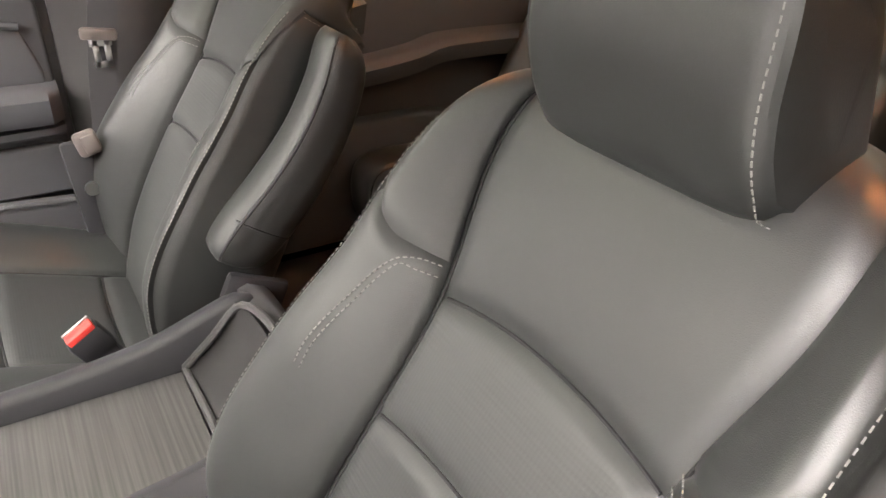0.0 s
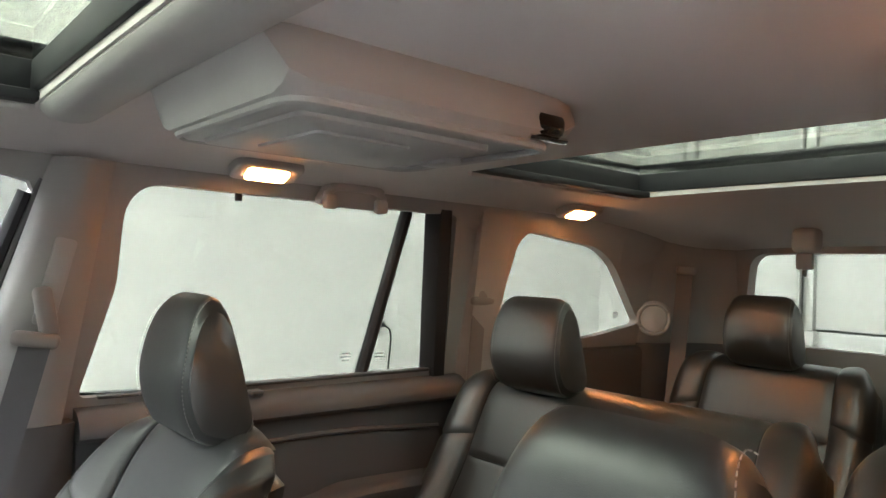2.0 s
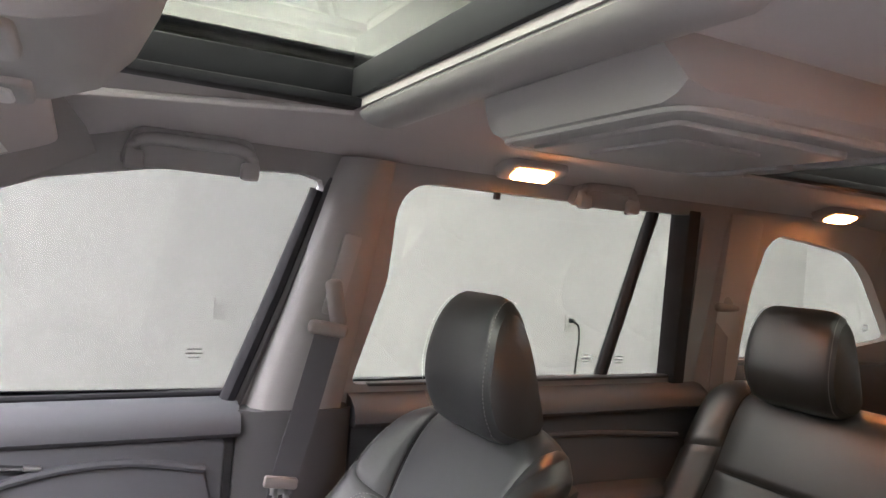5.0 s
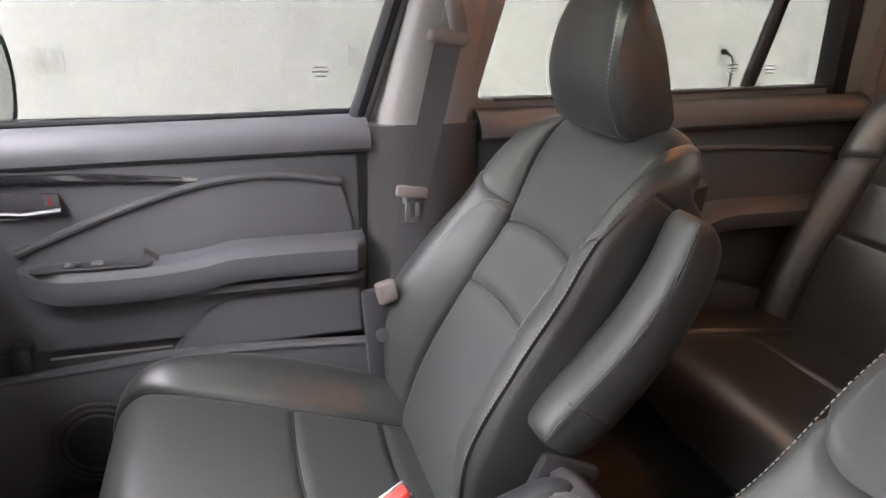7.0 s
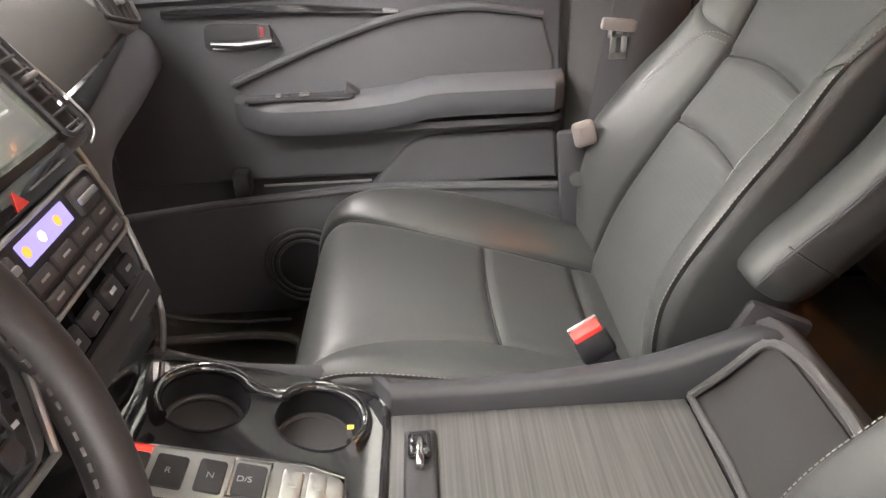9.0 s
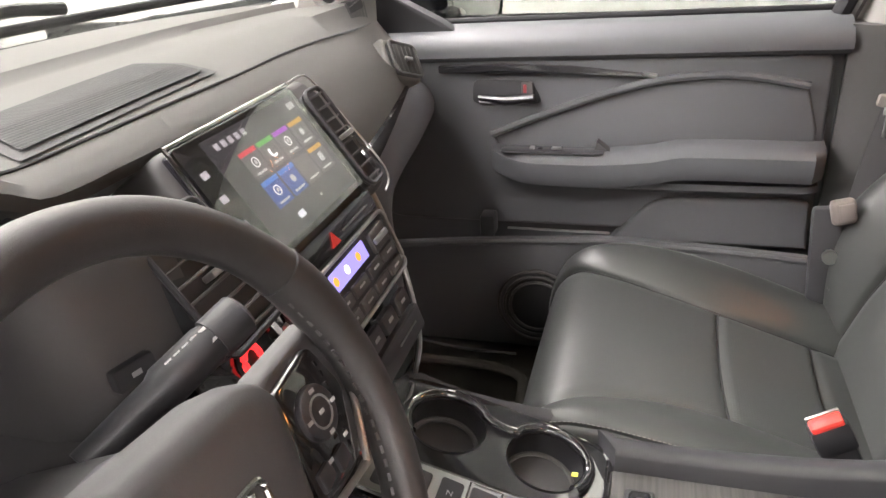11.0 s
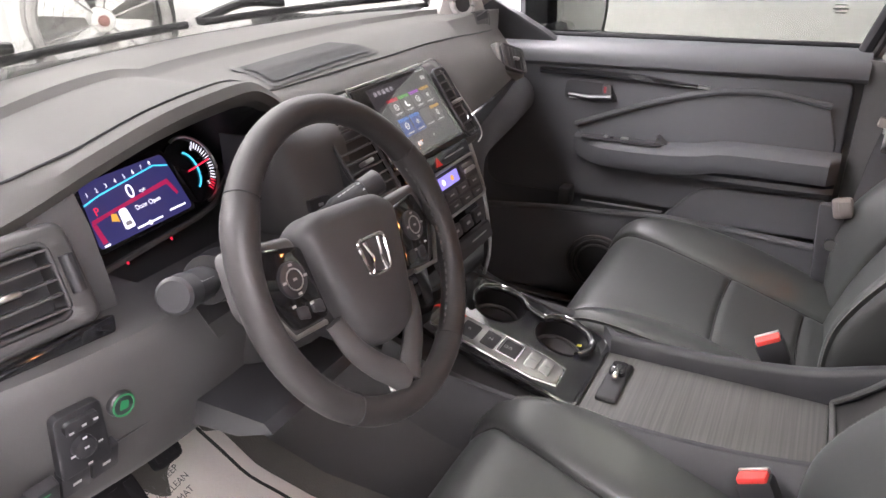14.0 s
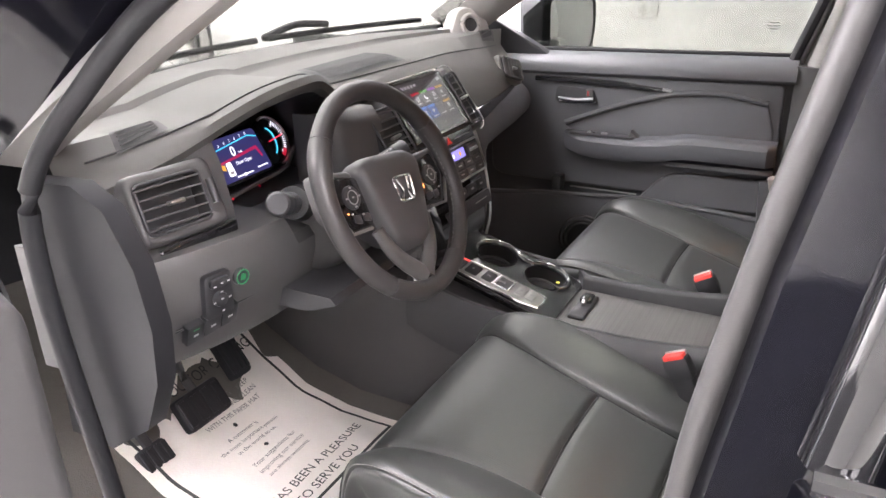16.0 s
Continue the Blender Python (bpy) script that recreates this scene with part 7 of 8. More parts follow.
for k in range(3):
    m = plane_frame((-0.674 + 0.029 * k, 0.1665 - 0.005 * k, 0.958 + 0.003 * k), (1, -0.14, 0.04), (0, -0.40, 1))
    b_ = part("driver_button", slab(rounded([(-0.0140, -0.018), (0.0140, -0.018), (0.0140, 0.016), (-0.0140, 0.016)], 0.002), 0.012, m @ Matrix.Translation((0, 0, 0.0055)), 0.002), PLASTIC_DARK, dash)
    part("button_mark", slab([(-0.004, -0.004), (0.004, -0.004), (0.004, 0.000), (-0.004, 0.000)], 0.0003, m @ Matrix.Translation((0, 0, 0.0060)), 0), PRINT, b_, flat=True)
    if k == 0:
        part("button_lamp", slab([(-0.005, 0.008), (0.005, 0.008), (0.005, 0.0100), (-0.005, 0.0100)], 0.0003, m @ Matrix.Translation((0, 0, 0.0060)), 0), LED_GREEN, b_, flat=True)
# start button beside the column
ST = plane_frame((-0.128, 0.146, 1.030), (1, 0.1, 0), (0, 0.35, 1))
part("start_plate", slab(rounded([(-0.075, -0.045), (0.040, -0.040), (0.040, 0.030), (-0.070, 0.035)], 0.010), 0.04, ST @ Matrix.Translation((0, 0, -0.004)), 0.004), GLOSS, dash)
sb = part("start_button", slab(circle(0.017, 28), 0.012, ST, 0.004, 3), PLASTIC_DARK, dash, "start button with a lit red ring")
part("start_ring", tube([ST @ Vector((0.0125 * math.cos(a), 0.0125 * math.sin(a), 0.0005)) for a in np.linspace(0, 2 * math.pi, 25)[:-1]], 0.0035, 8, True), glow("start_red", (0.9, 0.03, 0.03), 1.0), sb)
part("card_slot", slab(rounded([(-0.024, -0.016), (0.024, -0.016), (0.026, 0.016), (-0.024, 0.016)], 0.004), 0.01, plane_frame((-0.055, 0.136, 1.02), (1, 0, 0), (0, 0.35, 1)) @ Matrix.Translation((0, 0, 0.004)), 0.003), SATIN, dash)
part("card_face", slab(rounded([(-0.019, -0.011), (0.019, -0.011), (0.021, 0.011), (-0.019, 0.011)], 0.003), 0.01, plane_frame((-0.055, 0.136, 1.02), (1, 0, 0), (0, 0.35, 1)) @ Matrix.Translation((0, 0, 0.006)), 0.001), SCREEN_BLACK, dash)
# end cap seen with the door open; its rubber black holds the door's shade
part("end_cap", loft([[(x, 0.30, 1.20 - 0.01), (x, 0.215, 1.195), (x, 0.165, 1.17), (x, 0.130, 1.10), (x, 0.118, 1.02), (x, 0.128, 0.94), (x, 0.165, 0.86), (x, 0.25, 0.80), (x, 0.34, 0.80)] for x in (-0.745, -0.770, -0.776)]), RUBBER, dash, "curved dash end cover, darkened for the open door's shade")

# ---- steering wheel ----
wheel = thing("steering_wheel", (-0.362, 0.06, 1.075), "black leather steering wheel with thumb controls and chrome badge", "steering wheel")
WH = plane_frame((-0.359, 0.020, 1.094), (1, 0, 0), (0, 0.42, 0.91)) @ pose(0, 0, 0, 0, 0, -6.5)
RIM_PLANE = WH
RW = 0.165


def on_wheel(x, y, z=0.0):
    return WH @ Vector((x, y, z))


rim_pts, rim_r = [], []
for a in np.linspace(0, 2 * math.pi, 97)[:-1]:
    rim_pts.append(on_wheel(RW * math.cos(a), RW * math.sin(a)))
    thick = 0.0158 + 0.0025 * (math.exp(-((a - 0.45) / 0.2) ** 2) + math.exp(-((a - 2.69) / 0.2) ** 2))
    rim_r.append(thick)
rim = part("rim", tube(rim_pts, rim_r, 16, True, normal=WH.col[2].xyz), WHEEL_LEATHER, wheel, "stitched leather wheel rim")
for a in (0.62, 2.52, -0.95, -2.19):
    c = on_wheel(RW * math.cos(a), RW * math.sin(a))
    u = WH.to_3x3() @ Vector((math.cos(a), math.sin(a), 0))
    n = WH.col[2].xyz
    part("rim_seam", tube([c + (u * math.cos(b) + n * math.sin(b)) * 0.0170 for b in np.linspace(0, 2 * math.pi, 25)[:-1]], 0.0008, 5, True), PLASTIC_DARK, rim)
for a0, a1 in ((-0.9, 0.55), (2.60, 4.05)):
    part("stitching", stitch_row([on_wheel((RW - 0.0170) * math.cos(a), (RW - 0.0170) * math.sin(a), 0.002) for a in np.linspace(a0, a1, 24)], 0.005, 0.004, 0.0010), PLASTIC, rim)
WH = RIM_PLANE @ Matrix.Translation((0, -0.004, -0.014))
PADO = rounded([(-0.082, 0.052), (-0.055, 0.066), (0.055, 0.066), (0.080, 0.050), (0.066, -0.015), (0.046, -0.080), (0.020, -0.094), (-0.020, -0.094), (-0.046, -0.080), (-0.066, -0.015)], 0.02, 4)
rings = []
for s, z in ((0.98, -0.020), (1.0, 0.000), (0.985, 0.012), (0.93, 0.020), (0.80, 0.0245), (0.5, 0.028), (0.15, 0.029)):
    rings.append([on_wheel(x * s, (y + 0.012) * s - 0.012, z) for x, y in PADO])
part("hub_pad", loft(rings), DARK_TRIM, wheel, "black airbag cover")
BADGE = rounded([(-0.024, 0.020), (0.024, 0.020), (0.018, -0.020), (-0.018, -0.020)], 0.008, 5)
bd = part("badge", tube([on_wheel(x, y + 0.002, 0.0305) for x, y in BADGE], 0.0022, 8, True), CHROME, wheel, "chrome badge, a plain rounded frame")
for s in (-1, 1):
    part("badge_bar", tube([on_wheel(s * 0.012, 0.019, 0.0305), on_wheel(s * 0.0075, 0.0, 0.0312), on_wheel(s * 0.011, -0.016, 0.0305)], 0.0026, 8), CHROME, bd)
for s in (-1, 1):
    arm = rounded([(s * 0.080, 0.052), (s * 0.165, 0.060), (s * 0.168, -0.002), (s * 0.135, -0.040), (s * 0.074, -0.045)], 0.012, 4)
    if s < 0:
        arm = arm[::-1]
    part("spoke", slab(arm, 0.020, WH @ Matrix.Translation((0, 0, 0.004)), 0.006, 3), PLASTIC, wheel)
    pod = rounded([(s * 0.080, 0.040), (s * 0.132, 0.050), (s * 0.146, 0.012), (s * 0.122, -0.036), (s * 0.074, -0.036)], 0.008, 4)
    if s < 0:
        pod = pod[::-1]
    p_ = part("control_pod", slab(pod, 0.012, WH @ Matrix.Translation((0, 0, 0.0095)), 0.003, 2), GLOSS, wheel, "piano black control pod")
    c = (s * 0.108, 0.012)
    part("direction_pad", slab(circle(0.0185, 28, c), 0.006, WH @ Matrix.Translation((0, 0, 0.0140)), 0.003, 2), PLASTIC_DARK, p_)
    part("pad_ring", tube([on_wheel(c[0] + 0.0105 * math.cos(a), c[1] + 0.0105 * math.sin(a), 0.0142) for a in np.linspace(0, 2 * math.pi, 25)[:-1]], 0.0009, 5, True), SATIN, p_)
    for dx, dy in ((0, 0.0145), (0, -0.0145), (0.0145, 0), (-0.0145, 0), (0, 0), (-0.012 * s, -0.028), (0.012 * s, -0.024)):
        part("control_mark", slab([(c[0] + dx - 0.0026, c[1] + dy - 0.0013), (c[0] + dx + 0.0026, c[1] + dy - 0.0013), (c[0] + dx + 0.0026, c[1] + dy + 0.0013), (c[0] + dx - 0.0026, c[1] + dy + 0.0013)], 0.0003, WH @ Matrix.Translation((0, 0, 0.0148 if abs(dy) < 0.02 else 0.0130)), 0), PRINT, p_, flat=True)
    for k, w_ in ((0, 0.016), (1, 0.014)):
        x0 = s * (0.080 + 0.022 * k)
        q = rounded([(x0, -0.030), (x0 + s * w_, -0.026), (x0 + s * w_, -0.014), (x0, -0.016)], 0.003)
        part("control_button", slab(q if s > 0 else q[::-1], 0.005, WH @ Matrix.Translation((0, 0, 0.0125)), 0.0015), PLASTIC_DARK, p_)
    part("pod_trim", tube([on_wheel(s * 0.084, -0.040, 0.010), on_wheel(s * 0.130, -0.040, 0.010), on_wheel(s * 0.156, 0.008, 0.009)], 0.0028, 8), SATIN, wheel, "satin silver pod edge")
    leg = dense([on_wheel(*q) for q in ((s * 0.066, -0.046, 0.002), (s * 0.056, -0.080, 0.006), (s * 0.036, -0.108, 0.009), (s * 0.014, -0.128, 0.011), (s * 0.004, -0.142, 0.012))], 0.008)
    part("lower_spoke", tube(leg, [0.013 + 0.004 * i / len(leg) for i in range(len(leg))], 12, squash=0.6, normal=WH.col[2].xyz), PLASTIC, wheel)
part("spoke_stem", slab(rounded([(-0.030, -0.120), (0.030, -0.120), (0.020, -0.140), (0.026, -0.166), (-0.026, -0.166), (-0.020, -0.140)], 0.008), 0.014, WH @ Matrix.Translation((0, 0, 0.016)), 0.006, 3), DARK_CHROME, wheel, "satin grey lower spoke cover")
part("hub_back", loft([[on_wheel(0.075 * math.cos(a) * s, 0.075 * math.sin(a) * s - 0.01, z) for a in np.linspace(0, 2 * math.pi, 25)[:-1]] for s, z in ((1.0, -0.005), (0.95, -0.04), (0.6, -0.075))]), PLASTIC_DARK, wheel)

WH = RIM_PLANE @ pose(0, 0, 0, 0, 0, 6.5)
col = thing("steering_column", (-0.362, 0.20, 1.0), "black plastic steering column cover with two stalks", "steering column")
rings = []
for d, hw, hu, hd in ((-0.055, 0.060, 0.040, 0.055), (-0.10, 0.072, 0.048, 0.070), (-0.20, 0.080, 0.050, 0.085), (-0.34, 0.085, 0.050, 0.100)):
    rings.append([on_wheel(x * hw, (y * hu if y > 0 else y * hd) - 0.005, d) for x, y in [(math.copysign(abs(math.cos(a)) ** 0.6, math.cos(a)), math.copysign(abs(math.sin(a)) ** 0.6, math.sin(a))) for a in np.linspace(0, 2 * math.pi, 29)[:-1]]])
part("cover", loft(rings), PLASTIC, col)
part("cover_lip", loft([[(x, 0.06, 0.955), (x, 0.05, 0.945), (x, 0.10, 0.925), (x, 0.22, 0.915), (x, 0.22, 0.955)] for x in np.linspace(-0.50, -0.23, 8)]), PLASTIC_DARK, col)


def stalk(a, b, r, name, label):
    a, b = Vector(a), Vector(b)
    d = (b - a)
    s = part(name, tube([a, a + d * 0.45, a + d * 0.5, a + d * 0.78, a + d * 0.80, b - d * 0.03, b], [r * 0.75, r * 0.85, r * 1.05, r * 1.05, r * 0.98, r * 0.98, r * 0.85], 16), PLASTIC_DARK, col, label)
    part("stalk_end", tube([b - d * 0.18, b + d * 0.01, b + d * 0.03], [r * 1.1, r * 1.1, r * 0.9], 16), PLASTIC_DARK, s)
    up = Vector((0, -0.55, 0.83))
    side = d.normalized().cross(up).normalized()
    for k in range(5):
        for j in (-0.4, 0.3):
            p = a + d * (0.52 + 0.055 * k) + up * (r * 1.06) + side * (r * j)
            m = plane_frame(p, d, up.cross(d.normalized()))
            part("stalk_mark", slab([(-0.0028, -0.0012), (0.0028, -0.0012), (0.0028, 0.0012), (-0.0028, 0.0012)], 0.0004, m @ Matrix.Translation((0, 0, 0.0004)), 0), PRINT, s, flat=True)
    return s


stalk((-0.300, 0.165, 1.062), (-0.180, 0.114, 1.108), 0.0155, "wiper_stalk", "black wiper stalk with white markings")
stalk((-0.420, 0.165, 1.070), (-0.548, 0.098, 1.118), 0.0165, "light_stalk", "black light stalk with white markings")
part("stalk_boot", tube([(-0.430, 0.160, 1.074), (-0.470, 0.140, 1.089)], [0.030, 0.026], 18), PLASTIC_DARK, col)

# ---- centre console ----
cons = thing("centre_console", (CX, -0.22, 0.47), "black centre console with cup holders, selector and open tray", "console")
def con_top(y):
    return float(np.interp(y, [-0.64, -0.56, -0.48, -0.15, 0.14, 0.22], [0.70, 0.80, 0.745, 0.735, 0.800, 0.815]))


rings = []
for y in np.linspace(0.62, -0.60, 56):
    z = con_top(y) - 0.012
    xl, xr = -0.128, 0.165
    k = 1 - 0.5 * max(0, (-0.55 - y) / 0.05)
    rings.append([(xl + 0.01, y, 0.46), (xl, y, 0.60), (xl + 0.004, y, z - 0.02), (xl + 0.016, y, z), (xr - 0.016, y, z), (xr - 0.004, y, z - 0.02), (xr, y, 0.60), (xr - 0.01, y, 0.46)])
part("body", loft(rings), DARK_TRIM, cons)


def rail(x_in, x_out, name):
    rows = []
    for y in np.linspace(0.15, -0.60, 46):
        zt = float(smooth_at([(-0.15, 0.834), (-0.05, 0.797), (0.05, 0.782), (0.15, 0.779), (0.32, 0.781), (0.45, 0.796), (0.52, 0.818), (0.555, 0.829), (0.58, 0.828), (0.60, 0.812)], -y)[0])
        s = 1 if x_out > x_in else -1
        x_i = x_in + s * 0.046 * ramp(y, -0.150, -0.120) if s > 0 else x_in - 0.012 * ramp(y, -0.150, -0.120)
        g = abs(x_out - x_i)
        rows.append([(x_i, y, zt - 0.05), (x_i, y, zt - 0.006), (x_i + s * 0.005, y, zt), (x_i + s * 0.016, y, zt + 0.0005), (x_i + s * 0.55 * g, y, zt - 0.007), (x_i + s * 0.85 * g, y, zt - 0.022), (x_out, y, zt - 0.05), (x_out, y, zt - 0.12), (x_i, y, zt - 0.12)])
    return part(name, loft(rows), PLASTIC_DARK, cons, angle=50)


rail(0.106, 0.170, "side_rail")
rail(-0.100, -0.140, "side_rail")
part("tray_floor", box((0.206, 0.335, 0.008), (0.003, -0.315, 0.748), 0.002), TRAY, cons, "striped grey laminate tray")
# rear bin wall, a smooth hollow panel that leans back inside a rounded lip
rows = []
for v in np.linspace(0, 1, 14):
    y, z = smooth_at([(0, -0.484, 0.752), (0.35, -0.520, 0.770), (0.75, -0.553, 0.800), (1.0, -0.570, 0.830)], v)
    rows.append([(x, y + 0.012 * v * (x / 0.105) ** 4, z) for x in np.linspace(-0.102, 0.107, 16)])
bm = bmesh.new()
grid(bm, rows)
bmesh.ops.solidify(bm, geom=bm.faces[:], thickness=0.010)
part("bin_wall", bm, PLASTIC, cons, "leaning hollow rear bin wall")
lip = [(-0.098, -0.486, 0.757), (-0.100, -0.525, 0.790), (-0.094, -0.560, 0.826), (-0.06, -0.575, 0.836), (0.0, -0.578, 0.838), (0.06, -0.575, 0.836), (0.098, -0.560, 0.828), (0.105, -0.525, 0.790), (0.104, -0.486, 0.757)]
part("bin_rim", tube(dense(lip, 0.012), 0.0055, 8), PLASTIC, cons, "rounded lip round the bin")
part("bin_rim", tube([(0.104, -0.486, 0.756), (0.0, -0.489, 0.757), (-0.098, -0.486, 0.756)], 0.0045, 8), PLASTIC, cons)
rows = []
for x in np.linspace(-0.132, 0.170, 24):
    e = 1 - abs((x - 0.019) / 0.151) ** 6 * 0.35
    zt = 0.788 + 0.040 * e
    rows.append([(x, -0.572, zt - 0.03), (x, -0.576, zt - 0.004), (x, -0.590, zt + 0.001), (x, -0.612, zt - 0.010), (x, -0.630, zt - 0.05), (x, -0.640, 0.62), (x, -0.630, 0.47), (x, -0.58, 0.47)])
part("rear_end", loft(rows), DARK_TRIM, cons, angle=60)
lat = part("tray_latch", box((0.034, 0.026, 0.020), (0.045, -0.180, 0.760), 0.006, 3), GLOSS, cons, "small latch with a chrome key")
part("latch_plate", box((0.110, 0.034, 0.010), (0.020, -0.180, 0.755), 0.005, 3), PLASTIC_DARK, lat)
part("latch_key", box((0.040, 0.010, 0.012), (0.032, -0.180, 0.765), 0.004, 3), CHROME, lat)

# gloss surround with the cup holders
GP = plane_frame((0.040, -0.010, 0.789), (0, -1, -0.26), (1, 0, 0))


def on_gloss(u, v, w):
    return GP @ Vector((u, v, w))


CUPS = ((-0.058, 0.048), (0.064, 0.042))
OUT = rounded([(-0.155, -0.098), (0.136, -0.112), (0.138, 0.090), (0.10, 0.104), (-0.10, 0.112), (-0.155, 0.095)], [0.01, 0.012, 0.03, 0.04, 0.05, 0.02], 5)
part("gloss_surround", sheet(OUT, [circle(0.047, 36, CUPS[0])[::-1], circle(0.047, 36, CUPS[1])[::-1]], 0.014, lambda u, v, w: on_gloss(u, v, -w)), GLOSS, cons, "piano black selector surround", angle=25)
part("surround_edge", tube([on_gloss(u, v, -0.002) for u, v in OUT], 0.0045, 8, True), GLOSS, cons)
for c in CUPS:
    rr = [[on_gloss(c[0] + r * math.cos(a), c[1] + r * math.sin(a), d) for a in np.linspace(0, 2 * math.pi, 37)[:-1]] for r, d in ((0.0465, 0.002), (0.0445, -0.012), (0.0435, -0.028), (0.040, -0.030), (0.039, -0.070), (0.036, -0.074), (0.002, -0.075))]
    bm = bmesh.new()
    grid(bm, rr, close_u=True)
    bmesh.ops.solidify(bm, geom=bm.faces[:], thickness=-0.003)
    cup = part("cup_holder", bm, PLASTIC_DARK, cons, "deep black cup holder")
    part("cup_step", tube([on_gloss(c[0] + 0.041 * math.cos(a), c[1] + 0.041 * math.sin(a), -0.030) for a in np.linspace(0, 2 * math.pi, 37)[:-1]], 0.003, 6, True), PLASTIC, cup)
hull = []
for a in np.linspace(math.radians(200), math.radians(20), 24):
    hull.append((CUPS[0][0] + 0.052 * math.cos(a), CUPS[0][1] + 0.052 * math.sin(a)))
hull = [(CUPS[0][0] + 0.051 * math.cos(a), CUPS[0][1] + 0.051 * math.sin(a)) for a in np.linspace(3.9, 0.55, 22)] + [(CUPS[1][0] + 0.051 * math.cos(a), CUPS[1][1] + 0.051 * math.sin(a)) for a in np.linspace(2.6, -0.75, 22)]
part("cup_rim", tube(dense([on_gloss(u, v, 0.003) for u, v in hull], 0.008), 0.0075, 10), GLOSS, cons, "glossy rim round both cup holders")
part("cup_rim_line", tube(dense([on_gloss(u, v, 0.0102) for u, v in hull], 0.008), 0.0010, 6), CHROME, cons)
# gear selector
GS = GP @ Matrix.Translation((0, 0, 0.0045))
sel = part("gear_selector", slab(rounded([(-0.125, -0.086), (0.060, -0.094), (0.098, -0.086), (0.098, -0.040), (0.060, -0.030), (-0.125, -0.028)], [0.004, 0.01, 0.012, 0.012, 0.01, 0.004], 4), 0.012, GS, 0.003, 2), SATIN, cons, "satin silver push-button gear selector")
part("selector_edge", tube([GS @ Vector((u, v, -0.002)) for u, v in ((-0.125, -0.027), (0.060, -0.029), (0.098, -0.038), (0.1005, -0.062), (0.098, -0.088), (0.06, -0.096), (-0.125, -0.088))], 0.0022, 6), CHROME, sel)
for x, w, mk in ((-0.100, 0.026, "P"), (-0.066, 0.030, "R"), (-0.028, 0.026, "N"), (0.008, 0.030, "D/S"), (0.048, 0.020, ""), (0.072, 0.018, "")):
    b_ = part("gear_button", slab(rounded([(x - w / 2, -0.078), (x + w / 2, -0.080), (x + w / 2, -0.040), (x - w / 2, -0.038)], 0.004), 0.006, GS @ Matrix.Translation((0, 0, 0.0025)), 0.002, 2), PLASTIC_DARK if x < 0.03 else SATIN, sel)
    if mk:
        letters("button_letter", mk, 0.010, GS @ Matrix.Translation((x - 0.004 * len(mk), -0.063, 0.0031)), PRINT, b_)
    else:
        part("button_mark", slab([(x - 0.004, -0.062), (x + 0.004, -0.062), (x + 0.004, -0.058), (x - 0.004, -0.058)], 0.0004, GS @ Matrix.Translation((0, 0, 0.0031)), 0), PRINT, b_, flat=True)
part("park_lamp", slab(rounded([(-0.116, -0.038), (-0.088, -0.038), (-0.088, -0.032), (-0.116, -0.032)], 0.002), 0.001, GS @ Matrix.Translation((0, 0, 0.0012)), 0), glow("park_red", (0.9, 0.05, 0.03), 0.9), sel, "lit red park lamp", flat=True)
part("drive_frame", tube([GS @ Vector(p) for p in ((-0.010, -0.082, 0.003), (0.026, -0.083, 0.003), (0.026, -0.037, 0.003), (-0.010, -0.036, 0.003))], 0.0016, 6, True), CHROME, sel)
part("slip_of_paper", box((0.006, 0.007, 0.001), (0.062, -0.108, 0.778), 0), material("yellow_paper", (0.75, 0.70, 0.10), 0.8), cons)
# footwell beside the console, passenger floor tray
ft = thing("floor_tray", (0.40, 0.15, 0.47), "grey rubber floor tray edge with a drain ring", "floor mat")
part("tray_rim", tube(dense([(0.19, 0.40, 0.50), (0.20, 0.10, 0.50), (0.24, 0.06, 0.50), (0.60, 0.05, 0.50), (0.64, 0.12, 0.50), (0.64, 0.38, 0.50)], 0.03), 0.010, 8), CARPET, ft)
part("drain_ring", tube([(0.27 + 0.02 * math.cos(a), 0.075 + 0.02 * math.sin(a), 0.497) for a in np.linspace(0, 2 * math.pi, 25)[:-1]], 0.004, 6, True), PLASTIC_DARK, ft)
part("tray_slot", box((0.16, 0.02, 0.006), (0.36, 0.11, 0.492), 0.002), PLASTIC_DARK, ft)

# ---- driver's footwell ----
mat_t = thing("paper_mat", (-0.40, 0.30, 0.48), "printed white paper floor mat with a black border, creased", "paper mat")


def mat_z(x, y):
    base = float(np.interp(y, [-0.10, 0.05, 0.30, 0.42, 0.52, 0.66], [0.484, 0.484, 0.488, 0.512, 0.570, 0.672]))
    return base + 0.004 * noise.noise(Vector((x * 14, y * 14, 0))) + 0.008 * noise.noise(Vector((x * 4, y * 4, 3)))


MO = (-0.385, 0.26)
MA = math.radians(0)
MW, MH = 0.43, 0.66


def mat_pt(u, v, lift=0.0):
    """u across to the right, v towards the pedals, from the mat's middle."""
    x = MO[0] + u
    y = MO[1] + v
    return Vector((x, y, mat_z(x, y) + lift))


bm = bmesh.new()
grid(bm, [[mat_pt(u, v) for u in np.linspace(-MW / 2, MW / 2, 30)] for v in np.linspace(-0.125, 0.365, 46)])
bmesh.ops.solidify(bm, geom=bm.faces[:], thickness=0.0015)
part("sheet", bm, PAPER, mat_t)


def draped(bm):
    for v in bm.verts:
        v.co = mat_pt(v.co.x, v.co.y, 0.0024 + v.co.z * 0.3)
    return bm


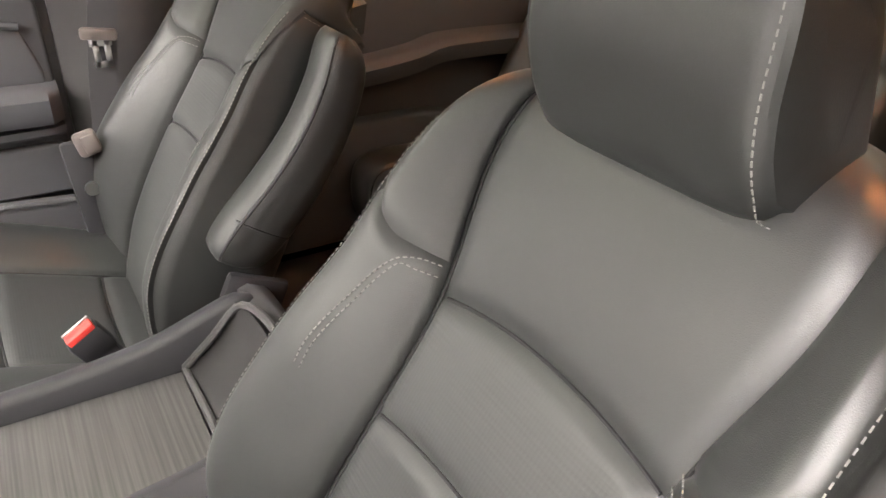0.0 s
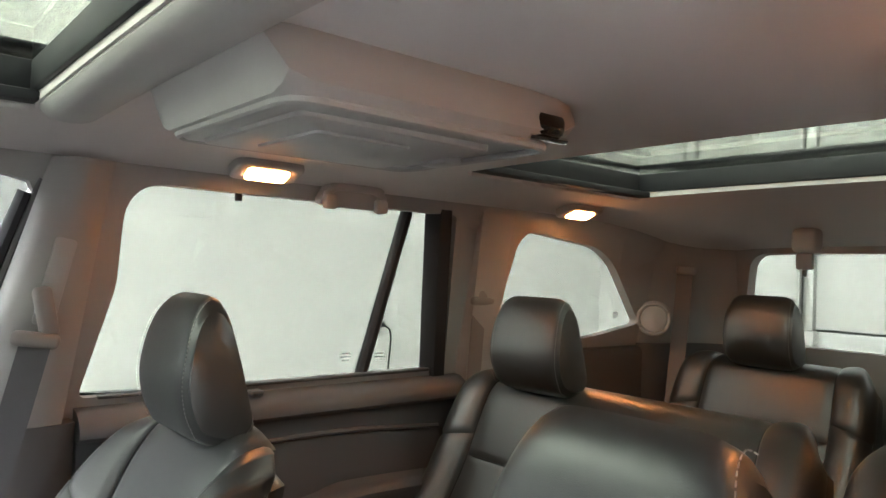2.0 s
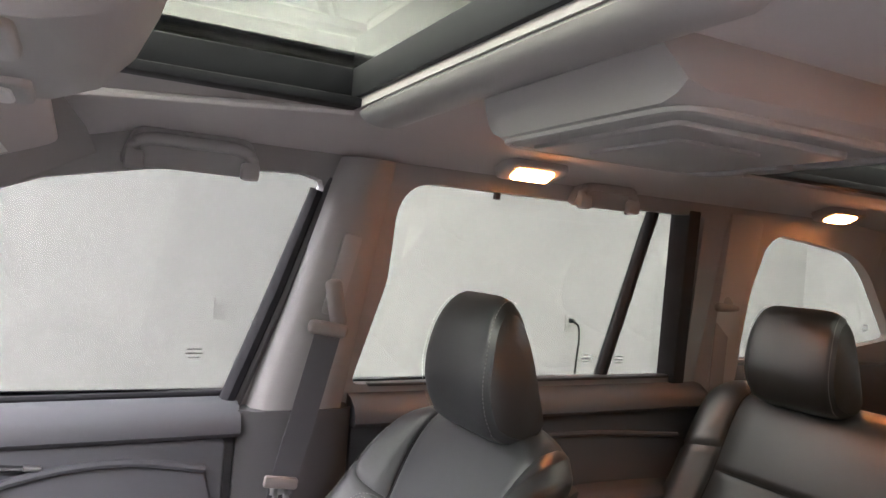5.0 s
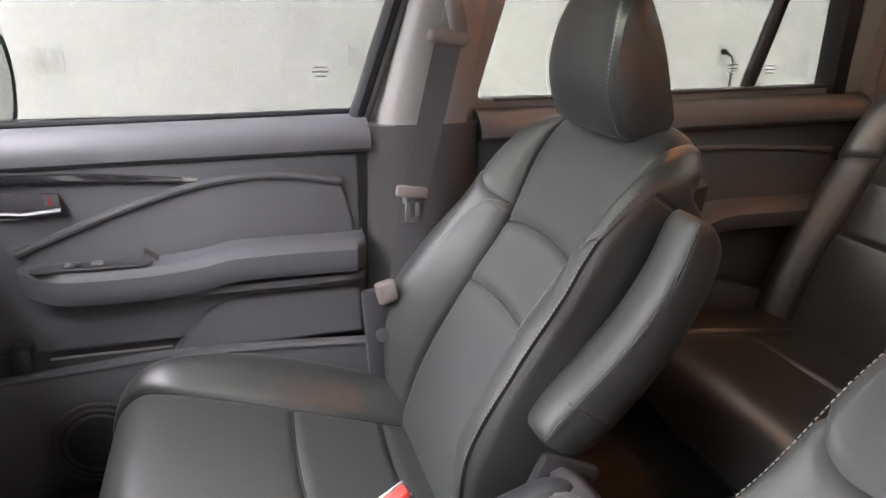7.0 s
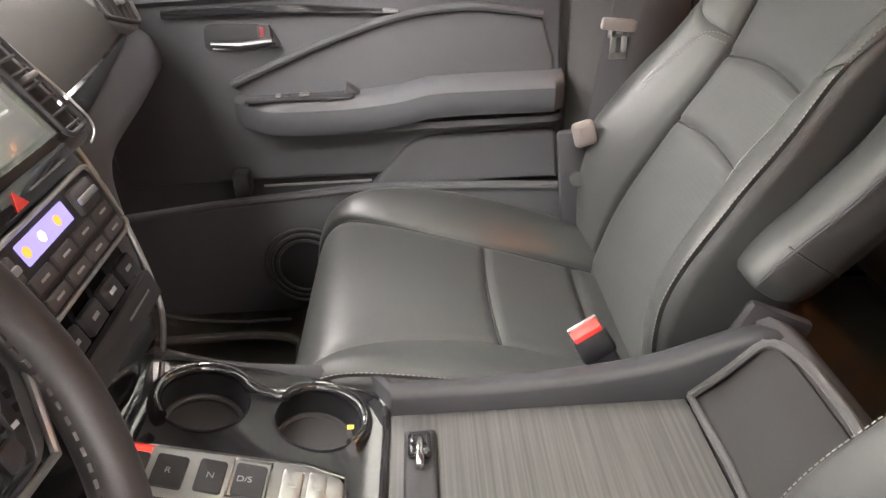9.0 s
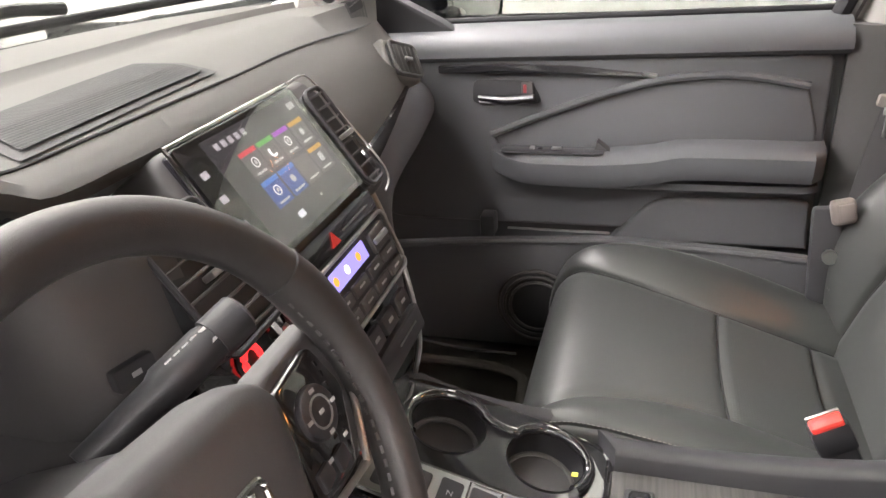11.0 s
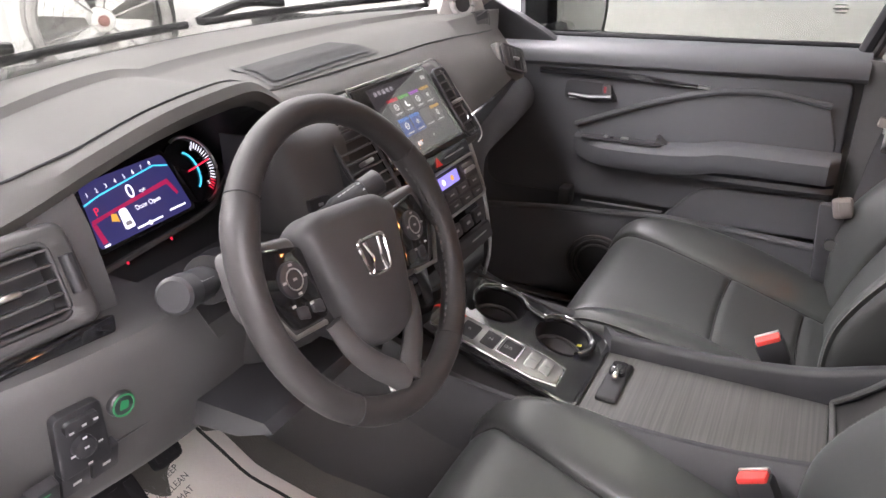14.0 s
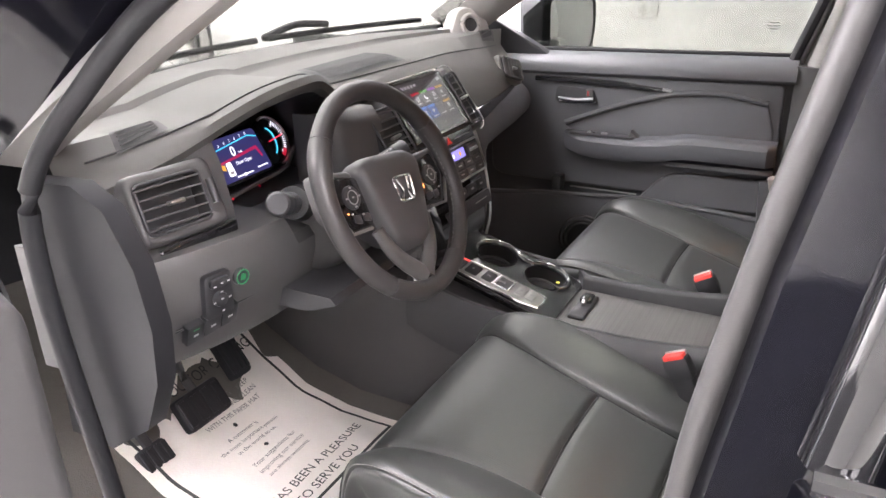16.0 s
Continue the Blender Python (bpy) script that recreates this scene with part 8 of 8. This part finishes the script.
def mat_bar(u0, v0, u1, v1, mat=INK_AND_SHADE, name="border_line"):
    b2 = bmesh.new()
    n, k = max(2, int(abs(u1 - u0) / 0.02)), max(2, int(abs(v1 - v0) / 0.02))
    grid(b2, [[(u, v, 0) for u in np.linspace(u0, u1, n)] for v in np.linspace(v0, v1, k)])
    part(name, draped(b2), mat, mat_t, flat=True)


B = 0.185
mat_bar(-B - 0.0035, -0.095, -B + 0.0035, 0.345)
mat_bar(B - 0.0035, -0.095, B + 0.0035, 0.345)
mat_bar(-B, 0.338, B, 0.345)
mat_bar(-B, -0.095, B, -0.088)


def mat_text(text, size, u, v, mat, turn=0.0, align="CENTER"):
    cu = bpy.data.curves.new("letters_tmp", "FONT")
    cu.body, cu.size, cu.align_x = text, size, align
    tmp = bpy.data.objects.new("letters_tmp", cu)
    scene.collection.objects.link(tmp)
    me = bpy.data.meshes.new_from_object(tmp.evaluated_get(bpy.context.evaluated_depsgraph_get()))
    bpy.data.objects.remove(tmp)
    bpy.data.curves.remove(cu)
    b2 = bmesh.new()
    b2.from_mesh(me)
    bpy.data.meshes.remove(me)
    bmesh.ops.subdivide_edges(b2, edges=[e for e in b2.edges if e.calc_length() > 0.02], cuts=1)
    bmesh.ops.transform(b2, matrix=Matrix.Translation((u, v, 0)) @ pose(0, 0, 0, 0, 0, turn), verts=b2.verts)
    part("printed_line", draped(b2), mat, mat_t, flat=True)


mat_text("THANK YOU FOR COMING", 0.030, 0.0, 0.288, INK_AND_SHADE)
for k, line in enumerate(("WE HAVE TRIED TO KEEP", "YOUR CARPETING CLEAN", "WITH THIS PAPER MAT")):
    mat_text(line, 0.0150, 0.02, 0.232 - 0.020 * k, INK_GREY)
for k, line in enumerate(("A customer is", "the most important person", "in the world to us.")):
    mat_text(line, 0.0150, 0.0, 0.152 - 0.020 * k, INK_GREY)
for k, line in enumerate(("Your suggestions for", "improving our service", "are always welcome.")):
    mat_text(line, 0.0150, 0.0, 0.068 - 0.020 * k, INK_GREY)
mat_text("IT HAS BEEN A PLEASURE", 0.028, 0.0, -0.036, INK_AND_SHADE)
mat_text("TO SERVE YOU", 0.028, 0.0, -0.074, INK_AND_SHADE)
for v in (0.176, 0.094):
    b2 = bmesh.new()
    bmesh.ops.create_circle(b2, cap_ends=True, radius=0.005, segments=14, matrix=Matrix.Translation((0.0, v, 0)))
    part("printed_dot", draped(b2), INK_AND_SHADE, mat_t, flat=True)


def pedal(name, at, w, h, label, arm_top, tilt):
    t = thing(name, (at[0], at[1] + 0.05, 0.5), label, "pedal", "pedals")
    m = plane_frame(at, (1, 0, 0), (0, math.sin(radians(tilt)), math.cos(radians(tilt))))
    part("pad", slab(rounded([(-w / 2, -h / 2), (w / 2, -h / 2), (w / 2, h / 2), (-w / 2, h / 2)], 0.012, 4), 0.022, m, 0.006, 3), RUBBER, t)
    for k in range(4):
        x = -w / 2 + w * (k + 0.5) / 4
        part("grip_rib", slab(rounded([(x - w / 12, -h * 0.38), (x + w / 12, -h * 0.38), (x + w / 12, h * 0.38), (x - w / 12, h * 0.38)], 0.003), 0.004, m @ Matrix.Translation((0, 0, 0.0025)), 0.001), RUBBER, t)
    part("arm", tube(dense([Vector(at) + Vector((0, 0.018, 0.01)), (at[0], at[1] + 0.06, at[2] + 0.07), arm_top], 0.02), 0.012, 8, squash=0.5), PLASTIC_DARK, t)


pedal("accelerator_pedal", (-0.290, 0.515, 0.622), 0.055, 0.10, "narrow black rubber accelerator pedal above the mat", (-0.29, 0.60, 0.86), 35)
pedal("brake_pedal", (-0.425, 0.470, 0.592), 0.115, 0.075, "wide black rubber brake pedal above the mat", (-0.42, 0.56, 0.86), 35)
pedal("parking_brake_pedal", (-0.556, 0.470, 0.552), 0.065, 0.055, "small black rubber parking brake pedal on its arm", (-0.555, 0.50, 0.80), 40)

# ---- driver's doorway ----
door_seal = dense([(-0.66, -0.34, 1.575), (-0.72, -0.18, 1.510), (-0.765, -0.06, 1.450), (-0.785, 0.03, 1.395), (-0.795, 0.13, 1.315), (-0.802, 0.215, 1.24), (-0.806, 0.255, 1.175), (-0.808, 0.262, 1.08), (-0.81, 0.250, 0.97), (-0.81, 0.235, 0.86),
                   (-0.81, 0.215, 0.72), (-0.805, 0.18, 0.58), (-0.80, 0.10, 0.49), (-0.795, -0.20, 0.478), (-0.795, -0.40, 0.478)], 0.03)
setting("trim_door_seal", tube(door_seal, 0.013, 10), RUBBER, "black rubber seal round the driver's doorway", "door seal")
arc_out = [(-0.75, -0.16, 1.56), (-0.80, -0.01, 1.475), (-0.835, 0.12, 1.395), (-0.865, 0.27, 1.28), (-0.885, 0.37, 1.18), (-0.865, 0.38, 1.0), (-0.865, 0.38, 0.70), (-0.86, 0.36, 0.50)]
rows = []
for p in dense(arc_out, 0.05):
    rows.append([p + Vector((0.055, -0.045, -0.01)), p + Vector((0.02, -0.03, 0.01)), p, p + Vector((-0.04, 0.03, 0.01)), p + Vector((-0.03, 0.12, 0.0)), p + Vector((0.06, 0.10, 0.0))])
setting("body_pillar_front", loft(rows), PAINT, "black painted front door pillar", "bodywork")
setting("body_sill_driver", box((0.20, 1.1, 0.10), (-0.86, -0.05, 0.425), 0.02), PAINT, "black painted door sill", "bodywork")
setting("trim_sill_driver", box((0.09, 0.95, 0.02), (-0.750, -0.10, 0.478), 0.006), PLASTIC_DARK, "black plastic sill plate", "trim")


def a_pillar():
    rows = []
    for p in dense([(0.690, 0.50, 1.215), (0.672, 0.36, 1.305), (0.645, 0.16, 1.43), (0.62, -0.02, 1.525), (0.60, -0.16, 1.60)], 0.04):
        rows.append([p + Vector(q) for q in ((0.085, -0.03, -0.035), (0.035, -0.050, -0.040), (0.0, -0.035, -0.010), (-0.020, 0.0, 0.03), (0.0, 0.045, 0.045), (0.085, 0.05, 0.02))])
    return loft(rows)


setting("trim_front_pillar_passenger", a_pillar(), PILLAR, "grey plastic windscreen pillar lining", "trim")
pillar_rows = []
for p in dense([(-0.700, 0.335, 1.205), (-0.700, 0.24, 1.262), (-0.700, 0.14, 1.318), (-0.698, -0.016, 1.404), (-0.672, -0.16, 1.490), (-0.64, -0.30, 1.575)], 0.03):
    pillar_rows.append([p + Vector(q) for q in ((0.012, 0.050, 0.030), (0.006, 0.018, 0.012), (-0.006, 0.0, 0.0), (-0.026, -0.012, -0.006), (-0.052, -0.004, -0.008), (-0.075, 0.03, 0.0), (-0.06, 0.07, 0.03))])
setting("trim_front_pillar_driver", loft(pillar_rows), PILLAR, "grey plastic windscreen pillar lining", "trim")
tw = thing("tweeter", (0.655, 0.40, 1.20), "round grey tweeter grille in the windscreen pillar", "speaker")
tm = plane_frame((0.648, 0.388, 1.240), Vector((0.80, -0.55, 0.0)), (0.0, 0.35, 1))
setting("trim_pillar_foot", loft([[tm @ Vector((x * s, y * s, z)) for x, y in rounded([(-0.085, -0.055), (0.075, -0.055), (0.055, 0.045), (-0.03, 0.055)], 0.03, 5)] for s, z in ((1.15, -0.05), (1.05, -0.02), (0.9, -0.006), (0.6, -0.004))]), PILLAR, "grey plastic pillar foot round the tweeter", "trim")
part("ring", tube([tm @ Vector((0.026 * math.cos(a), 0.026 * math.sin(a), 0.0)) for a in np.linspace(0, 2 * math.pi, 33)[:-1]], 0.007, 10, True), HOUSING, tw)
part("mesh", slab(circle(0.023), 0.006, tm, 0.003), PLASTIC_DARK, tw)

# rear edge of the doorway: pillar, jamb and the closed rear door
rows = []
for z, yf, x in ((0.46, -0.515, -0.800), (0.80, -0.520, -0.806), (1.05, -0.524, -0.812), (1.25, -0.556, -0.800), (1.45, -0.598, -0.770), (1.62, -0.63, -0.735)):
    rows.append([(x + 0.09, yf - 0.02, z), (x + 0.01, yf, z), (x - 0.03, yf - 0.010, z), (x - 0.055, yf - 0.045, z), (x - 0.075, yf - 0.085, z), (x - 0.07, yf - 0.13, z), (x + 0.09, yf - 0.14, z)])
setting("body_pillar_middle", loft(rows), PAINT, "black painted middle door pillar", "bodywork")
strip = [(x + 0.012, yf + 0.006, z) for z, yf, x in ((0.50, -0.515, -0.800), (0.80, -0.520, -0.806), (1.05, -0.524, -0.812), (1.25, -0.556, -0.800), (1.45, -0.598, -0.770), (1.60, -0.63, -0.735))]
setting("trim_pillar_seal", tube(dense(strip, 0.04), 0.012, 12), DARK_TRIM, "grey rubber weatherstrip along the middle pillar", "door seal")
rd = thing("rear_door_outside", (-0.94, -1.1, 0.42), "glossy black rear door, closed, seen from outside", "door", kind="structure")
rows = []
for z, x in ((0.42, -0.90), (0.60, -0.935), (0.85, -0.948), (1.05, -0.935), (1.16, -0.905)):
    rows.append([(x, y, z) for y in (-0.600, -0.615, -0.65, -0.9, -1.2, -1.55)])
bm = bmesh.new()
grid(bm, rows)
bmesh.ops.solidify(bm, geom=bm.faces[:], thickness=0.03)
part("skin", bm, PAINT, rd)
part("belt_moulding", tube([(-0.905, -0.60, 1.165), (-0.905, -1.55, 1.175)], 0.008, 8), GLOSS, rd)
part("window_frame", tube([(-0.88, -0.612, 1.16), (-0.83, -0.655, 1.40), (-0.785, -0.70, 1.60)], 0.022, 10), GLOSS, rd)
latch = thing("door_striker", (-0.84, -0.545, 0.95), "steel loop striker on the black pillar", "striker")
part("loop", tube(dense([(-0.835, -0.535, 0.985), (-0.850, -0.520, 0.985), (-0.852, -0.518, 0.965), (-0.837, -0.533, 0.965)], 0.004), 0.0035, 8, True), CHROME, latch)

od = thing("driver_door", (-0.95, 0.12, 0.45), "charcoal driver's door standing wide open", "door", kind="structure")
hinge, tip = Vector((-0.955, 0.055, 0)), Vector((-1.93, 0.36, 0))
d = (tip - hinge).normalized()
n = Vector((d.y, -d.x, 0))
if n.y > 0:
    n = -n
m = plane_frame(hinge + n * 0.02, -d, (0, 0, 1))
outl = rounded([(0.0, 0.52), (0.0, 1.165), (-0.25, 1.215), (-0.98, 1.20), (-0.95, 0.50)], [0.05, 0.03, 0.05, 0.02, 0.05], 5)[::-1]
part("lining", slab(outl, 0.06, m, 0.02, 4), DARK_TRIM, od)
part("outer_skin", slab(outl, 0.03, m @ Matrix.Translation((0, 0, -0.08)), 0.01, 2), PAINT, od)
for z in (0.66, 1.0):
    hg = part("hinge_leaf", box((0.05, 0.012, 0.07), (-0.895, 0.262, z), 0.004, 2), SATIN, od, "steel hinge leaf")
    part("pin", tube([(-0.915, 0.250, z - 0.04), (-0.915, 0.250, z + 0.04)], 0.009, 10), SATIN, hg)
    for q in (-0.02, 0.02):
        part("bolt", tube([(-0.885, 0.255, z + q), (-0.885, 0.244, z + q)], 0.008, 6), SATIN, hg)

# wipers and windscreen base
for x0, x1 in ((0.10, 0.62), (-0.52, 0.06)):
    t = thing("wiper", ((x0 + x1) / 2, 0.62, 1.25), "black wiper arm and blade at the windscreen base", "wiper", "wipers")
    yy = lambda x: 0.675 - 0.17 * ((x - CX) / 0.70) ** 2
    part("blade", tube(dense([(x, yy(x) - 0.012, 1.252) for x in np.linspace(x0, x1, 8)], 0.03), 0.007, 8), RUBBER, t)
    part("arm", tube(dense([(x0 + 0.02, yy(x0) + 0.02, 1.250), (x0 + 0.12, yy(x0 + 0.1) + 0.004, 1.274), (x0 + 0.22, yy(x0 + 0.2), 1.266)], 0.02), 0.009, 8), PLASTIC_DARK, t)
